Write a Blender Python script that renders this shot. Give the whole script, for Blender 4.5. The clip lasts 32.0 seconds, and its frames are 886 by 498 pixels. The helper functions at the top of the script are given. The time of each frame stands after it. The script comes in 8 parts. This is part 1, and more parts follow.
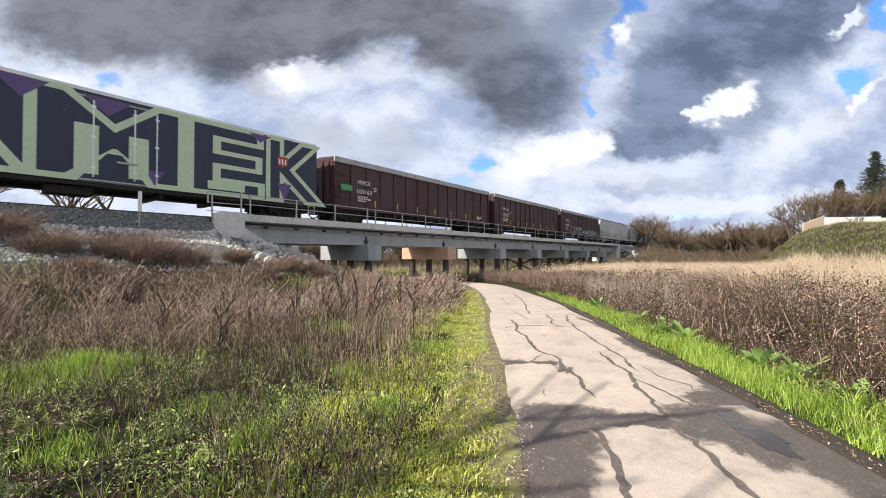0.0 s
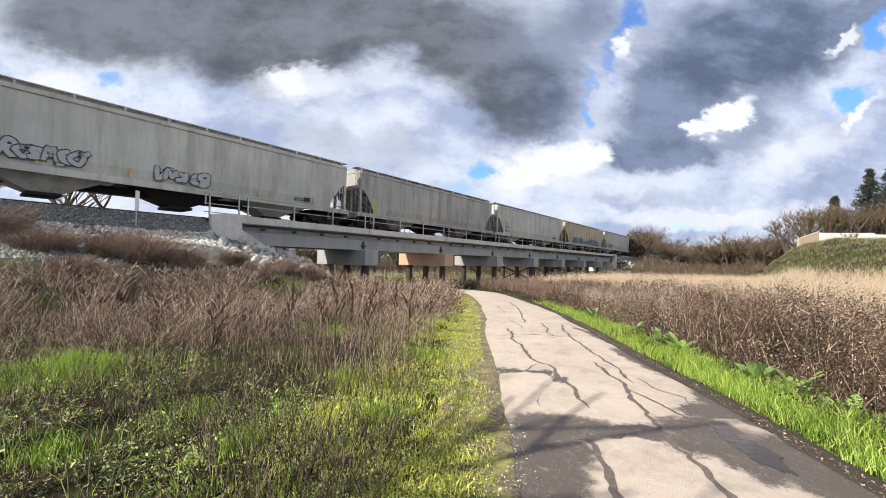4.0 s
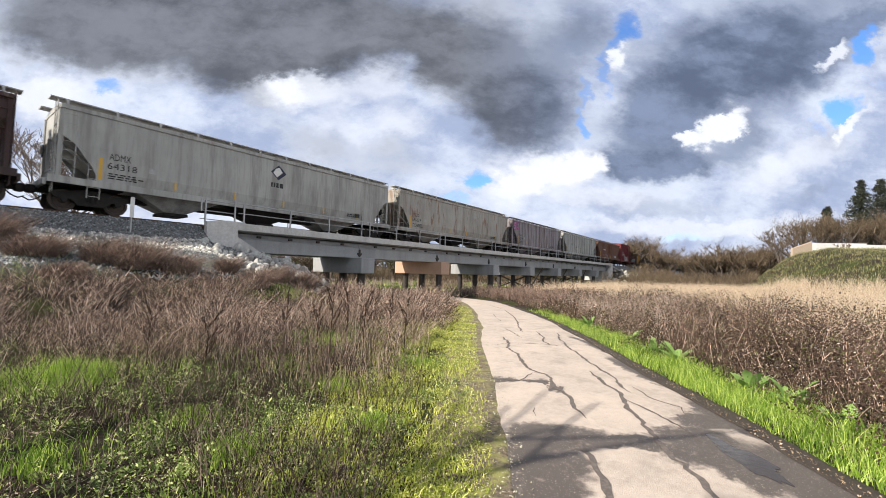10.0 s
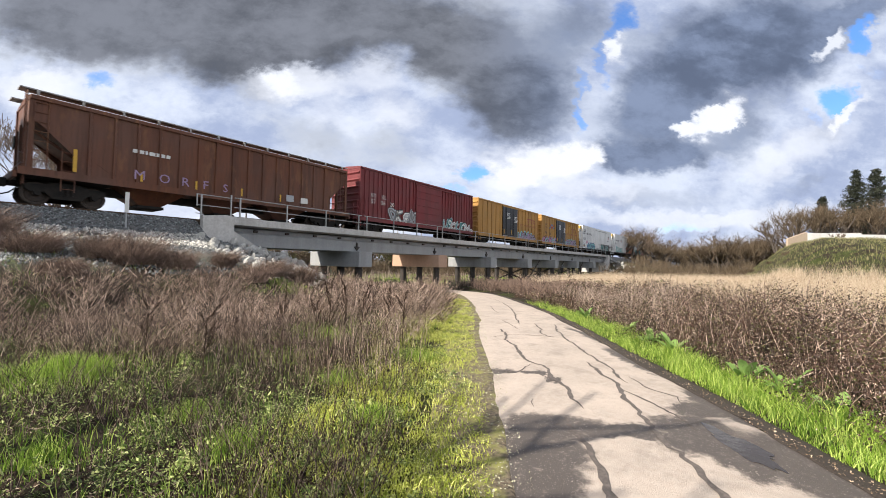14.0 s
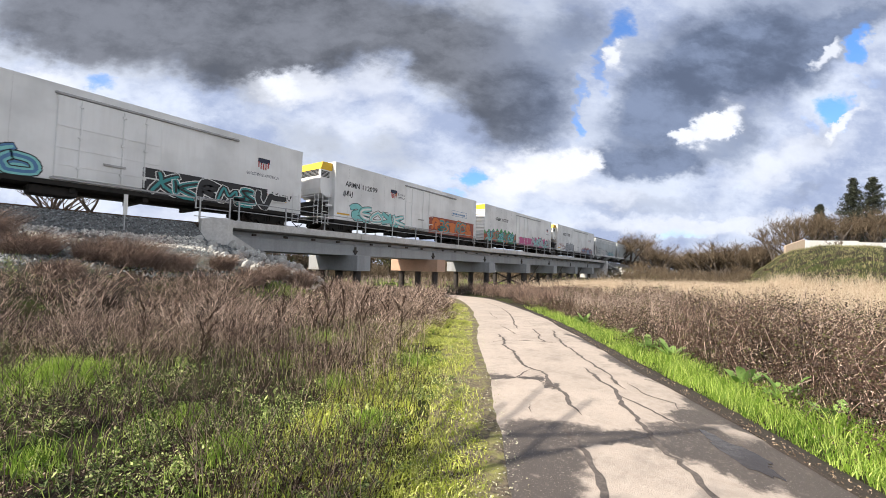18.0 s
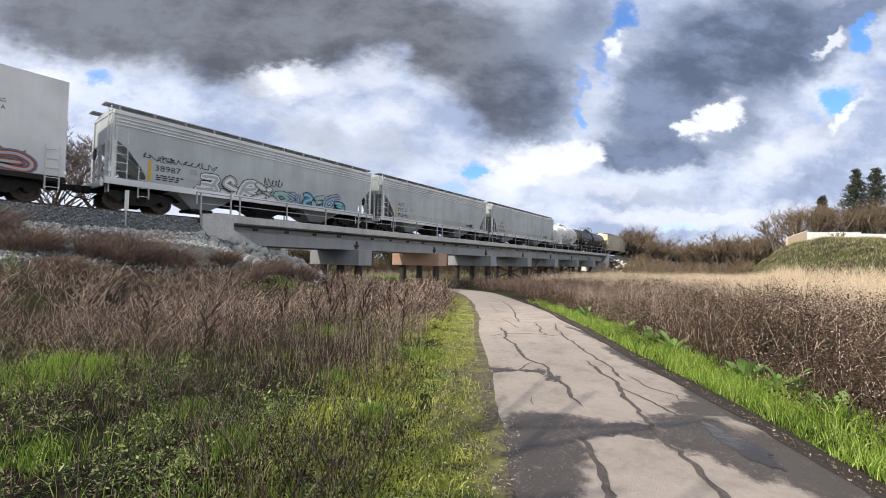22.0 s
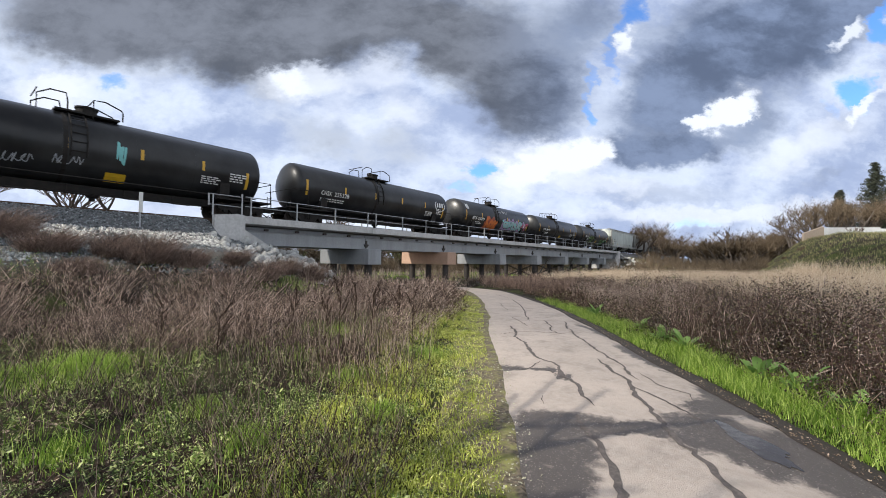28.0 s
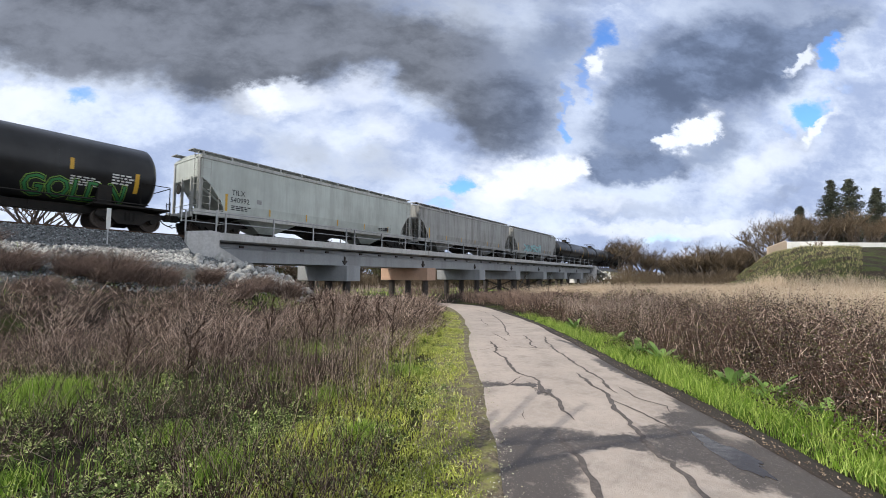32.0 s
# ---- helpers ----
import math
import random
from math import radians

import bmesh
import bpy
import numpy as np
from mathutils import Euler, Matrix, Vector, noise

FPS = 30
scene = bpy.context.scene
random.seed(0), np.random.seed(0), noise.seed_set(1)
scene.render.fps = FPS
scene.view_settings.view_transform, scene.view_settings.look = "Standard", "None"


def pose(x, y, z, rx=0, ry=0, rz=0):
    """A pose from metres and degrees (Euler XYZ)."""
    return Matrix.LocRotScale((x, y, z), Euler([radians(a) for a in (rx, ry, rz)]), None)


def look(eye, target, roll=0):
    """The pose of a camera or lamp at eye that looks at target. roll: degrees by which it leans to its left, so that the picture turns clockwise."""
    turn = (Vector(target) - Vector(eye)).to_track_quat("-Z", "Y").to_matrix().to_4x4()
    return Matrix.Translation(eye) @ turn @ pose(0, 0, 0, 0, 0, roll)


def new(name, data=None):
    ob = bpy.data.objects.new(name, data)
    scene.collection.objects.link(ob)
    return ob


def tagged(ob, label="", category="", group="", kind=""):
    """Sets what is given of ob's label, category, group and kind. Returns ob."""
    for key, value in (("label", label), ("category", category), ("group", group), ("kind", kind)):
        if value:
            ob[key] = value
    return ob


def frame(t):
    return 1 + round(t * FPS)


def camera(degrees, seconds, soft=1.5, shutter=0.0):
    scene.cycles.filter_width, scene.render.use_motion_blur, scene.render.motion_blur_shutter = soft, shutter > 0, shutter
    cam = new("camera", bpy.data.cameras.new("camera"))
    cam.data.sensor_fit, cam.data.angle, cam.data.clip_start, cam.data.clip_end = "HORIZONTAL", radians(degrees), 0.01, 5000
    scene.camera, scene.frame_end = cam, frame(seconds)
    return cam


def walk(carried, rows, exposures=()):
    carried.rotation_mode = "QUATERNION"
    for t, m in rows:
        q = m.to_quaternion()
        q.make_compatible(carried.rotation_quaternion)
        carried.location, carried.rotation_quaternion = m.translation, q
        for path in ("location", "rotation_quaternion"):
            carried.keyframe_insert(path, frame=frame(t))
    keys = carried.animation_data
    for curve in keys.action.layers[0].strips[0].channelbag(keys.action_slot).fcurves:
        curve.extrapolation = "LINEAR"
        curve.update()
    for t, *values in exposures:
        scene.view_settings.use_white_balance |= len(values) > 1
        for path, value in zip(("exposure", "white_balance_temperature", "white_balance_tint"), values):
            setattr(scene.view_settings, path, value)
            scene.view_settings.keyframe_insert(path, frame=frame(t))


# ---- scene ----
# The ground frame: d metres ahead of the eye along its first heading, e metres to its right.
# The track runs along x; the train comes along it from +x to -x.
HEAD = radians(37.87)
CH, SH = math.cos(HEAD), math.sin(HEAD)
EYE = (0.0, 0.0, 1.6)


def at(d, e, z=0.0):
    return Vector((d * CH + e * SH, d * SH - e * CH, z))


cam = camera(95.26, 32.0, soft=0.8, shutter=0.08)
# seconds, heading, tilt up, lean to the left in degrees
PATH = [
    (0, 37.87, 0.88, -0), (0.5, 37.87, 0.97, 0.02), (1, 37.83, 1.07, 0.26), (1.5, 37.73, 1.28, 0.41),
    (2, 37.61, 1.51, 0.69), (2.5, 37.53, 1.68, 0.87), (3, 37.52, 1.75, 1.08), (3.5, 37.51, 1.74, 1.25),
    (5.5, 37.35, 2.35, 1.28), (6, 37.36, 2.62, 1.37), (6.5, 37.35, 2.89, 1.44), (7, 37.32, 3.04, 1.44),
    (7.5, 37.26, 3.09, 1.54), (8, 37.17, 3.09, 1.54), (8.5, 37.1, 3.11, 1.58), (9, 37.06, 3.11, 1.59),
    (9.5, 37.01, 3.09, 1.58), (10, 36.99, 3, 1.56), (10.5, 36.91, 2.87, 1.46), (11, 36.92, 2.71, 1.34),
    (11.5, 36.95, 2.45, 1.13), (12, 36.98, 2.27, 1.02), (12.5, 36.94, 2.13, 0.87), (13, 36.85, 2.03, 0.93),
    (13.5, 36.73, 2.01, 0.99), (14, 36.59, 2, 1.09), (14.5, 36.56, 1.92, 1.17), (16.5, 36.5, 1.91, 1.25),
    (17, 36.47, 2.14, 1.32), (17.5, 36.4, 2.46, 1.43), (18, 36.41, 2.66, 1.5), (18.5, 36.42, 2.84, 1.45),
    (19, 36.5, 2.9, 1.48), (19.5, 36.49, 2.88, 1.45), (20, 36.48, 2.73, 1.46), (20.5, 36.47, 2.49, 1.34),
    (21, 36.52, 2.2, 1.27), (21.5, 36.53, 1.94, 1.17), (22, 36.56, 1.8, 1.16), (22.5, 36.54, 1.79, 1.2),
    (23, 36.51, 1.84, 1.26), (23.5, 36.45, 1.9, 1.29), (24, 36.45, 1.94, 1.38), (24.5, 36.44, 1.97, 1.37),
    (25, 36.46, 1.95, 1.43), (25.5, 36.51, 1.97, 1.44), (27.5, 37.37, 1.68, 0.86), (28, 37.86, 1.58, 0.77),
    (28.5, 38.37, 1.46, 0.72), (29, 38.58, 1.3, 0.66), (29.5, 38.46, 1.1, 0.74), (30, 38.16, 1.02, 0.86),
    (30.5, 37.64, 1.34, 0.77), (31, 36.9, 2.13, 0.52), (31.5, 35.94, 3.09, 0.31), (32, 34.98, 3.84, 0.28),
]


def gaze(heading, tilt, lean):
    h, t = radians(heading), radians(tilt)
    return look(EYE, (EYE[0] + math.cos(h) * math.cos(t), EYE[1] + math.sin(h) * math.cos(t), EYE[2] + math.sin(t)), lean)


walk(cam, [(t, gaze(h, p, r)) for t, h, p, r in PATH], exposures=[(0, 0.68, 6350, 10), (21, 0.68, 6350, 10), (24, 0.68, 6150, 9), (32, 0.72, 6100, 9)])

# ---- light ----
SUN_AZ, SUN_EL = radians(160), radians(37)
SUN_WAY = Vector((math.cos(SUN_AZ) * math.cos(SUN_EL), math.sin(SUN_AZ) * math.cos(SUN_EL), math.sin(SUN_EL)))
sun = new("sun", bpy.data.lights.new("sun", "SUN"))
sun.data.energy, sun.data.angle, sun.data.color = 5.0, radians(0.6), (1.0, 0.90, 0.76)
sun.matrix_world = look(SUN_WAY * 500, (0, 0, 0))


class Nodes:
    """Short hand for building node trees."""

    def __init__(self, tree):
        self.tree = tree
        tree.nodes.clear()

    def add(self, kind, inputs=(), **settings):
        node = self.tree.nodes.new(kind)
        for key, value in settings.items():
            setattr(node, key, value)
        for key, value in dict(inputs).items():
            if hasattr(value, "is_linked") or hasattr(value, "links"):
                self.tree.links.new(value, node.inputs[key])
            else:
                node.inputs[key].default_value = value
        return node

    def math(self, op, a, b=0.0, clamp=False):
        return self.add("ShaderNodeMath", {0: a, 1: b}, operation=op, use_clamp=clamp).outputs[0]

    def mix(self, fac, a, b, blend="MIX"):
        return self.add("ShaderNodeMix", {"Factor": fac, "A": a, "B": b} if False else {0: fac, 6: a, 7: b}, data_type="RGBA", blend_type=blend).outputs[2]

    def ramp(self, value, lo, hi, a=0.0, b=1.0):
        return self.add("ShaderNodeMapRange", {0: value, 1: lo, 2: hi, 3: a, 4: b}, interpolation_type="SMOOTHSTEP").outputs[0]

    def noise(self, vector, scale, detail=4.0, rough=0.55):
        return self.add("ShaderNodeTexNoise", {"Vector": vector, "Scale": scale, "Detail": detail, "Roughness": rough})


def rgb(r, g, b):
    return (r, g, b, 1.0)


def build_sky():
    world = bpy.data.worlds.new("sky")
    scene.world = world
    world.use_nodes = True
    n = Nodes(world.node_tree)
    way = n.add("ShaderNodeTexCoord").outputs["Generated"]
    blue = n.add("ShaderNodeTexSky", sky_type="NISHITA", sun_disc=False, sun_elevation=SUN_EL, sun_rotation=math.pi / 2 - SUN_AZ, altitude=30, air_density=1.0, dust_density=0.6, ozone_density=2.0).outputs[0]

    def dot(v):
        return n.add("ShaderNodeVectorMath", {0: way, 1: v}, operation="DOT_PRODUCT").outputs["Value"]
    ahead = n.math("MAXIMUM", dot((CH, SH, 0)), 0.22)
    u = n.math("DIVIDE", dot((SH, -CH, 0)), ahead)
    v = n.math("DIVIDE", dot((0, 0, 1)), ahead)
    flat = n.add("ShaderNodeCombineXYZ", {0: u, 1: v, 2: dot((CH, SH, 0))}).outputs[0]
    # billows bend the outlines of the cloud masses
    stretched = n.add("ShaderNodeMapping", {0: flat, "Scale": (1.0, 1.5, 1.0), "Rotation": (0, 0, 0.35)}).outputs[0]
    b1 = n.noise(stretched, 2.6, 5, 0.55).outputs["Color"]
    b2 = n.noise(stretched, 9.0, 5, 0.6).outputs["Color"]
    half = n.add("ShaderNodeVectorMath", {0: b1, 1: (0.5, 0.5, 0.5)}, operation="SUBTRACT").outputs[0]
    half2 = n.add("ShaderNodeVectorMath", {0: b2, 1: (0.5, 0.5, 0.5)}, operation="SUBTRACT").outputs[0]
    b3 = n.noise(stretched, 26.0, 5, 0.6).outputs["Color"]
    half3 = n.add("ShaderNodeVectorMath", {0: b3, 1: (0.5, 0.5, 0.5)}, operation="SUBTRACT").outputs[0]
    bent = flat
    for wave, reach in ((half, (0.15, 0.11, 0)), (half2, (0.12, 0.10, 0)), (half3, (0.05, 0.045, 0))):
        shift = n.add("ShaderNodeVectorMath", {0: wave, 1: reach}, operation="MULTIPLY").outputs[0]
        bent = n.add("ShaderNodeVectorMath", {0: bent, 1: shift}, operation="ADD").outputs[0]
    cut = n.add("ShaderNodeVectorMath", {0: bent, 1: (1, 1, 0)}, operation="MULTIPLY").outputs[0]

    def mass(spots, lo=1.25, hi=0.15):
        total = None
        for cu, cv, ru, rv, turn, amount in spots:
            m = n.add("ShaderNodeMapping", {0: cut, "Location": (cu, cv, 0), "Rotation": (0, 0, radians(turn)), "Scale": (ru, rv, 1)}, vector_type="TEXTURE").outputs[0]
            r = n.add("ShaderNodeVectorMath", {0: m}, operation="LENGTH").outputs["Value"]
            k = n.math("MULTIPLY", n.ramp(r, lo, hi), amount)
            total = k if total is None else n.math("ADD", total, k)
        return n.math("MINIMUM", total, 1.0)
    dark = mass([(-0.66, 0.60, 0.58, 0.17, -3, 1.0), (-0.922, 0.554, 0.21, 0.084, -10, 0.5), (-0.40, 0.56, 0.22, 0.12, 5, 0.7), (-0.529, 0.45, 0.168, 0.056, -15, 0.35), (-0.15, 0.62, 0.20, 0.12, 0, 0.55), (0.12, 0.59, 0.28, 0.14, 0, 0.7), (0.16, 0.467, 0.23, 0.13, -20, 0.75), (0.145, 0.36, 0.13, 0.09, -30, 0.6), (0.27, 0.42, 0.12, 0.12, 0, 0.45), (-0.01, 0.521, 0.07, 0.084, 0, 0.3),
                 (0.80, 0.61, 0.40, 0.14, 12, 1.0), (0.69, 0.494, 0.27, 0.11, 25, 0.8), (0.545, 0.36, 0.16, 0.13, 30, 0.8), (0.579, 0.282, 0.154, 0.042, 8, 0.7), (0.753, 0.351, 0.098, 0.084, 45, 0.65), (0.93, 0.501, 0.182, 0.07, 38, 0.6), (1.11, 0.683, 0.14, 0.056, 20, 0.6), (0.435, 0.286, 0.07, 0.049, 0, 0.5),
                 (-0.301, 0.299, 0.238, 0.07, -20, 0.34), (-0.077, 0.289, 0.112, 0.07, -20, 0.3), (0.535, 0.173, 0.21, 0.031, 5, 0.34), (0.94, 0.217, 0.126, 0.025, 20, 0.4), (1.015, 0.356, 0.084, 0.028, 40, 0.35), (0.36, 0.62, 0.10, 0.12, 0, 0.5), (-0.681, 0.763, 0.699, 0.126, 0, 0.9), (0.318, 0.808, 0.559, 0.112, 0, 0.8), (1.054, 0.846, 0.42, 0.112, 0, 0.8)], 1.35, 0.1)
    gap = mass([(0.456, 0.628, 0.049, 0.056, -20, 1), (0.427, 0.517, 0.025, 0.063, 0, 0.8), (0.363, 0.472, 0.02, 0.042, 0, 0.6), (0.363, 0.385, 0.022, 0.056, 0, 0.7), (0.094, 0.229, 0.031, 0.039, -30, 0.9), (0.038, 0.185, 0.042, 0.02, -20, 0.6), (1.109, 0.609, 0.036, 0.063, -20, 1),
                (1.046, 0.423, 0.049, 0.056, 40, 0.9), (0.972, 0.377, 0.028, 0.042, 40, 0.5), (-0.819, 0.421, 0.056, 0.028, -10, 0.6), (0.607, 0.111, 0.112, 0.017, 5, 0.6), (0.722, 0.22, 0.042, 0.028, 30, 0.3), (1.136, 0.506, 0.042, 0.042, 30, 0.5)], 1.4, 0.3)
    bright = mass([(0.264, 0.254, 0.154, 0.063, 0, 1), (0.363, 0.277, 0.084, 0.042, 0, 1), (0.179, 0.209, 0.07, 0.056, 0, 0.9), (0.68, 0.371, 0.077, 0.039, 30, 1), (0.608, 0.354, 0.035, 0.025, 0, 0.9), (0.738, 0.401, 0.049, 0.035, 30, 0.8), (-0.333, 0.455, 0.126, 0.056, -5, 0.7), (-0.445, 0.438, 0.098, 0.042, -10, 0.6), (-0.106, 0.374, 0.084, 0.049, -20, 0.5), (-0.997, 0.41, 0.126, 0.063, 0, 0.8),
                   (0.463, 0.555, 0.031, 0.042, -10, 0.9), (1.019, 0.577, 0.084, 0.025, 38, 0.8), (1.06, 0.394, 0.07, 0.017, 40, 0.9), (0.678, 0.133, 0.42, 0.028, 4, 0.6), (0.897, 0.296, 0.21, 0.049, 20, 0.5), (-0.247, 0.357, 0.112, 0.042, -20, 0.3), (-0.296, 0.101, 0.559, 0.042, 0, 0.5), (0.406, 0.185, 0.168, 0.028, 0, 0.5), (-0.165, 0.473, 0.07, 0.056, 0, 0.5)], 1.25, 0.35)
    fine = n.noise(stretched, 5.0, 8, 0.62).outputs["Fac"]
    broad = n.noise(stretched, 1.7, 4, 0.5).outputs["Fac"]
    # long wisps drawn out along the wind
    drawn = n.add("ShaderNodeMapping", {0: bent, "Rotation": (0, 0, -0.45), "Scale": (1.2, 5.5, 1.0)}).outputs[0]
    wisp = n.noise(drawn, 3.0, 6, 0.6).outputs["Fac"]
    soft = n.ramp(n.math("ADD", n.math("MULTIPLY", fine, 0.55), n.math("ADD", n.math("MULTIPLY", broad, 0.2), n.math("MULTIPLY", wisp, 0.25))), 0.38, 0.62)
    pale = n.mix(soft, rgb(0.42, 0.49, 0.685), rgb(0.84, 0.90, 1.03))
    left_grey = n.mix(soft, rgb(0.105, 0.114, 0.138), rgb(0.25, 0.265, 0.31))
    right_grey = n.mix(soft, rgb(0.115, 0.145, 0.22), rgb(0.27, 0.33, 0.475))
    grey = n.mix(n.ramp(u, 0.0, 0.45), left_grey, right_grey)
    cloud = n.mix(bright, pale, rgb(0.97, 0.985, 1.04))
    torn_edge = n.math("ADD", n.math("MULTIPLY", n.math("SUBTRACT", fine, 0.5), 0.75), n.math("MULTIPLY", n.math("SUBTRACT", wisp, 0.5), 0.35))
    edge = n.ramp(n.math("ADD", dark, torn_edge), 0.02, 0.98)
    cloud = n.mix(n.math("MULTIPLY", edge, n.ramp(bright, 0.95, 0.25)), cloud, grey)
    azure = n.mix(1.0, blue, rgb(0.125, 0.172, 0.235), "MULTIPLY")
    torn = n.ramp(n.math("ADD", gap, n.math("MULTIPLY", torn_edge, 1.4)), 0.28, 1.05)
    seen = n.mix(n.math("MULTIPLY", torn, n.ramp(bright, 0.8, 0.2)), cloud, azure)
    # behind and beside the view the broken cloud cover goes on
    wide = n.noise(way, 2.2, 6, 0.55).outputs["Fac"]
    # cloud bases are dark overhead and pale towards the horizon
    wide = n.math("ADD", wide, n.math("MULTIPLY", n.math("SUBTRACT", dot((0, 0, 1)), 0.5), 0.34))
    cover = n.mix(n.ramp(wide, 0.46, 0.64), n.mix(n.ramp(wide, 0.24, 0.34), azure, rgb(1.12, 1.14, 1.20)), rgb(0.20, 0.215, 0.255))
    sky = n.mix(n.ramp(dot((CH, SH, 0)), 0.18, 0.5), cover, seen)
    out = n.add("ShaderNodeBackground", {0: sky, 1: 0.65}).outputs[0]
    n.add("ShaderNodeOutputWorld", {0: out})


build_sky()


# ---- materials ----
def material(name, base, rough=0.8, metal=0.0, tint=None, scale=6.0, amount=0.5, bump=0.0, bump_scale=40.0, stain=None, stain_scale=0.6, stain_amount=0.5, space="Object", vary=0.0, streak=False, spec=0.5, see=0.0):
    """A surface with fine grain (tint) and coarse stains, at world size."""
    m = bpy.data.materials.new(name)
    m.use_nodes = True
    n = Nodes(m.node_tree)
    p = n.add("ShaderNodeTexCoord").outputs[space]
    colour = None
    tint = tint or tuple(c * 0.72 for c in base)
    fac = n.ramp(n.noise(p, scale, 6, 0.6).outputs["Fac"], 0.32, 0.68)
    colour = n.mix(n.math("MULTIPLY", fac, amount), rgb(*base), rgb(*tint))
    if stain:
        q = n.add("ShaderNodeMapping", {0: p, "Scale": (1, 1, 0.12) if streak else (1, 1, 1)}).outputs[0]
        s = n.ramp(n.noise(q, stain_scale, 5, 0.62).outputs["Fac"], 0.42, 0.72)
        colour = n.mix(n.math("MULTIPLY", s, stain_amount), colour, rgb(*stain))
    if vary:
        r = n.add("ShaderNodeObjectInfo").outputs["Random"]
        i = n.add("ShaderNodeNewGeometry").outputs["Random Per Island"]
        k = n.math("ADD", 1.0 - vary, n.math("MULTIPLY", n.math("FRACT", n.math("ADD", r, i)), 2 * vary))
        colour = n.mix(1.0, colour, n.add("ShaderNodeCombineColor", {0: k, 1: k, 2: k}).outputs[0], "MULTIPLY")
    s = n.add("ShaderNodeBsdfPrincipled", {"Base Color": colour, "Roughness": rough, "Metallic": metal, "Specular IOR Level": spec})
    if see:
        s.inputs["Transmission Weight"].default_value = see
    if bump:
        h = n.noise(p, bump_scale, 5, 0.6).outputs["Fac"]
        b = n.add("ShaderNodeBump", {"Height": h, "Strength": 1.0, "Distance": bump})
        n.tree.links.new(b.outputs[0], s.inputs["Normal"])
    n.add("ShaderNodeOutputMaterial", {0: s.outputs[0]})
    return m


def leafy(name, a, b, c, scale=1.5, rough=0.6, glow=0.35, share=0.35):
    """Leaves, blades and twigs: colour by patch and by piece, some light passing through."""
    m = bpy.data.materials.new(name)
    m.use_nodes = True
    n = Nodes(m.node_tree)
    p = n.add("ShaderNodeTexCoord").outputs["Object"]
    i = n.add("ShaderNodeNewGeometry").outputs["Random Per Island"]
    f = n.ramp(n.noise(p, scale, 3).outputs["Fac"], 0.3, 0.7)
    colour = n.mix(f, rgb(*a), rgb(*b))
    colour = n.mix(n.ramp(i, share, 1.0), colour, rgb(*c))
    d = n.add("ShaderNodeBsdfPrincipled", {"Base Color": colour, "Roughness": rough, "Specular IOR Level": 0.25}).outputs[0]
    if glow:
        t = n.add("ShaderNodeBsdfTranslucent", {0: colour}).outputs[0]
        d = n.add("ShaderNodeMixShader", {0: glow, 1: d, 2: t}).outputs[0]
    n.add("ShaderNodeOutputMaterial", {0: d})
    return m


CONCRETE = material("concrete", (0.60, 0.59, 0.575), 0.85, tint=(0.42, 0.41, 0.40), scale=9, amount=0.6, bump=0.004, stain=(0.33, 0.32, 0.30), stain_scale=1.1, stain_amount=0.55, streak=True)
CONCRETE_GREY = material("grey_concrete", (0.36, 0.37, 0.38), 0.85, tint=(0.29, 0.30, 0.31), scale=8, amount=0.6, bump=0.004, stain=(0.22, 0.22, 0.22), stain_scale=0.9, stain_amount=0.6, streak=True)
CONCRETE_TAN = material("painted_concrete", (0.52, 0.34, 0.24), 0.85, tint=(0.42, 0.28, 0.20), scale=7, amount=0.6, bump=0.004, stain=(0.3, 0.22, 0.17), stain_amount=0.5)
GALV = material("galvanised_steel", (0.42, 0.43, 0.44), 0.5, 0.6, scale=30, amount=0.4, stain=(0.28, 0.27, 0.26), stain_scale=2, stain_amount=0.4)
STEEL_DARK = material("dark_steel", (0.045, 0.043, 0.042), 0.7, 0.3, tint=(0.09, 0.065, 0.05), scale=7, amount=0.6, bump=0.003)
RAIL = material("rail_steel", (0.10, 0.065, 0.045), 0.55, 0.6, scale=12, stain=(0.17, 0.10, 0.06), stain_scale=3)
TIE = material("tie_wood", (0.09, 0.075, 0.06), 0.9, scale=12, bump=0.006, vary=0.25)
STONE = material("riprap_stone", (0.46, 0.455, 0.43), 0.9, tint=(0.30, 0.30, 0.29), scale=5, amount=0.7, bump=0.012, bump_scale=12, stain=(0.52, 0.51, 0.48), stain_scale=2, vary=0.3)
BALLAST = material("ballast_stone", (0.30, 0.315, 0.315), 0.9, tint=(0.07, 0.08, 0.085), scale=8, amount=0.85, vary=0.6)
PALE_STONE = material("pale_stone", (0.64, 0.62, 0.575), 0.9, tint=(0.36, 0.35, 0.32), scale=6, amount=0.7, vary=0.4)


# ---- tools for meshes ----
def smooth(x):
    x = min(max(x, 0.0), 1.0)
    return x * x * (3 - 2 * x)


def part(name, bm, mat, parent=None, label="", flat=True):
    """One mesh object from a bmesh, under a thing or a part."""
    me = bpy.data.meshes.new(name)
    bm.to_mesh(me)
    bm.free()
    if not flat:
        me.shade_smooth()
    me.materials.append(mat)
    ob = new(name, me)
    ob.parent = parent
    if label:
        ob["label"] = label
    return ob


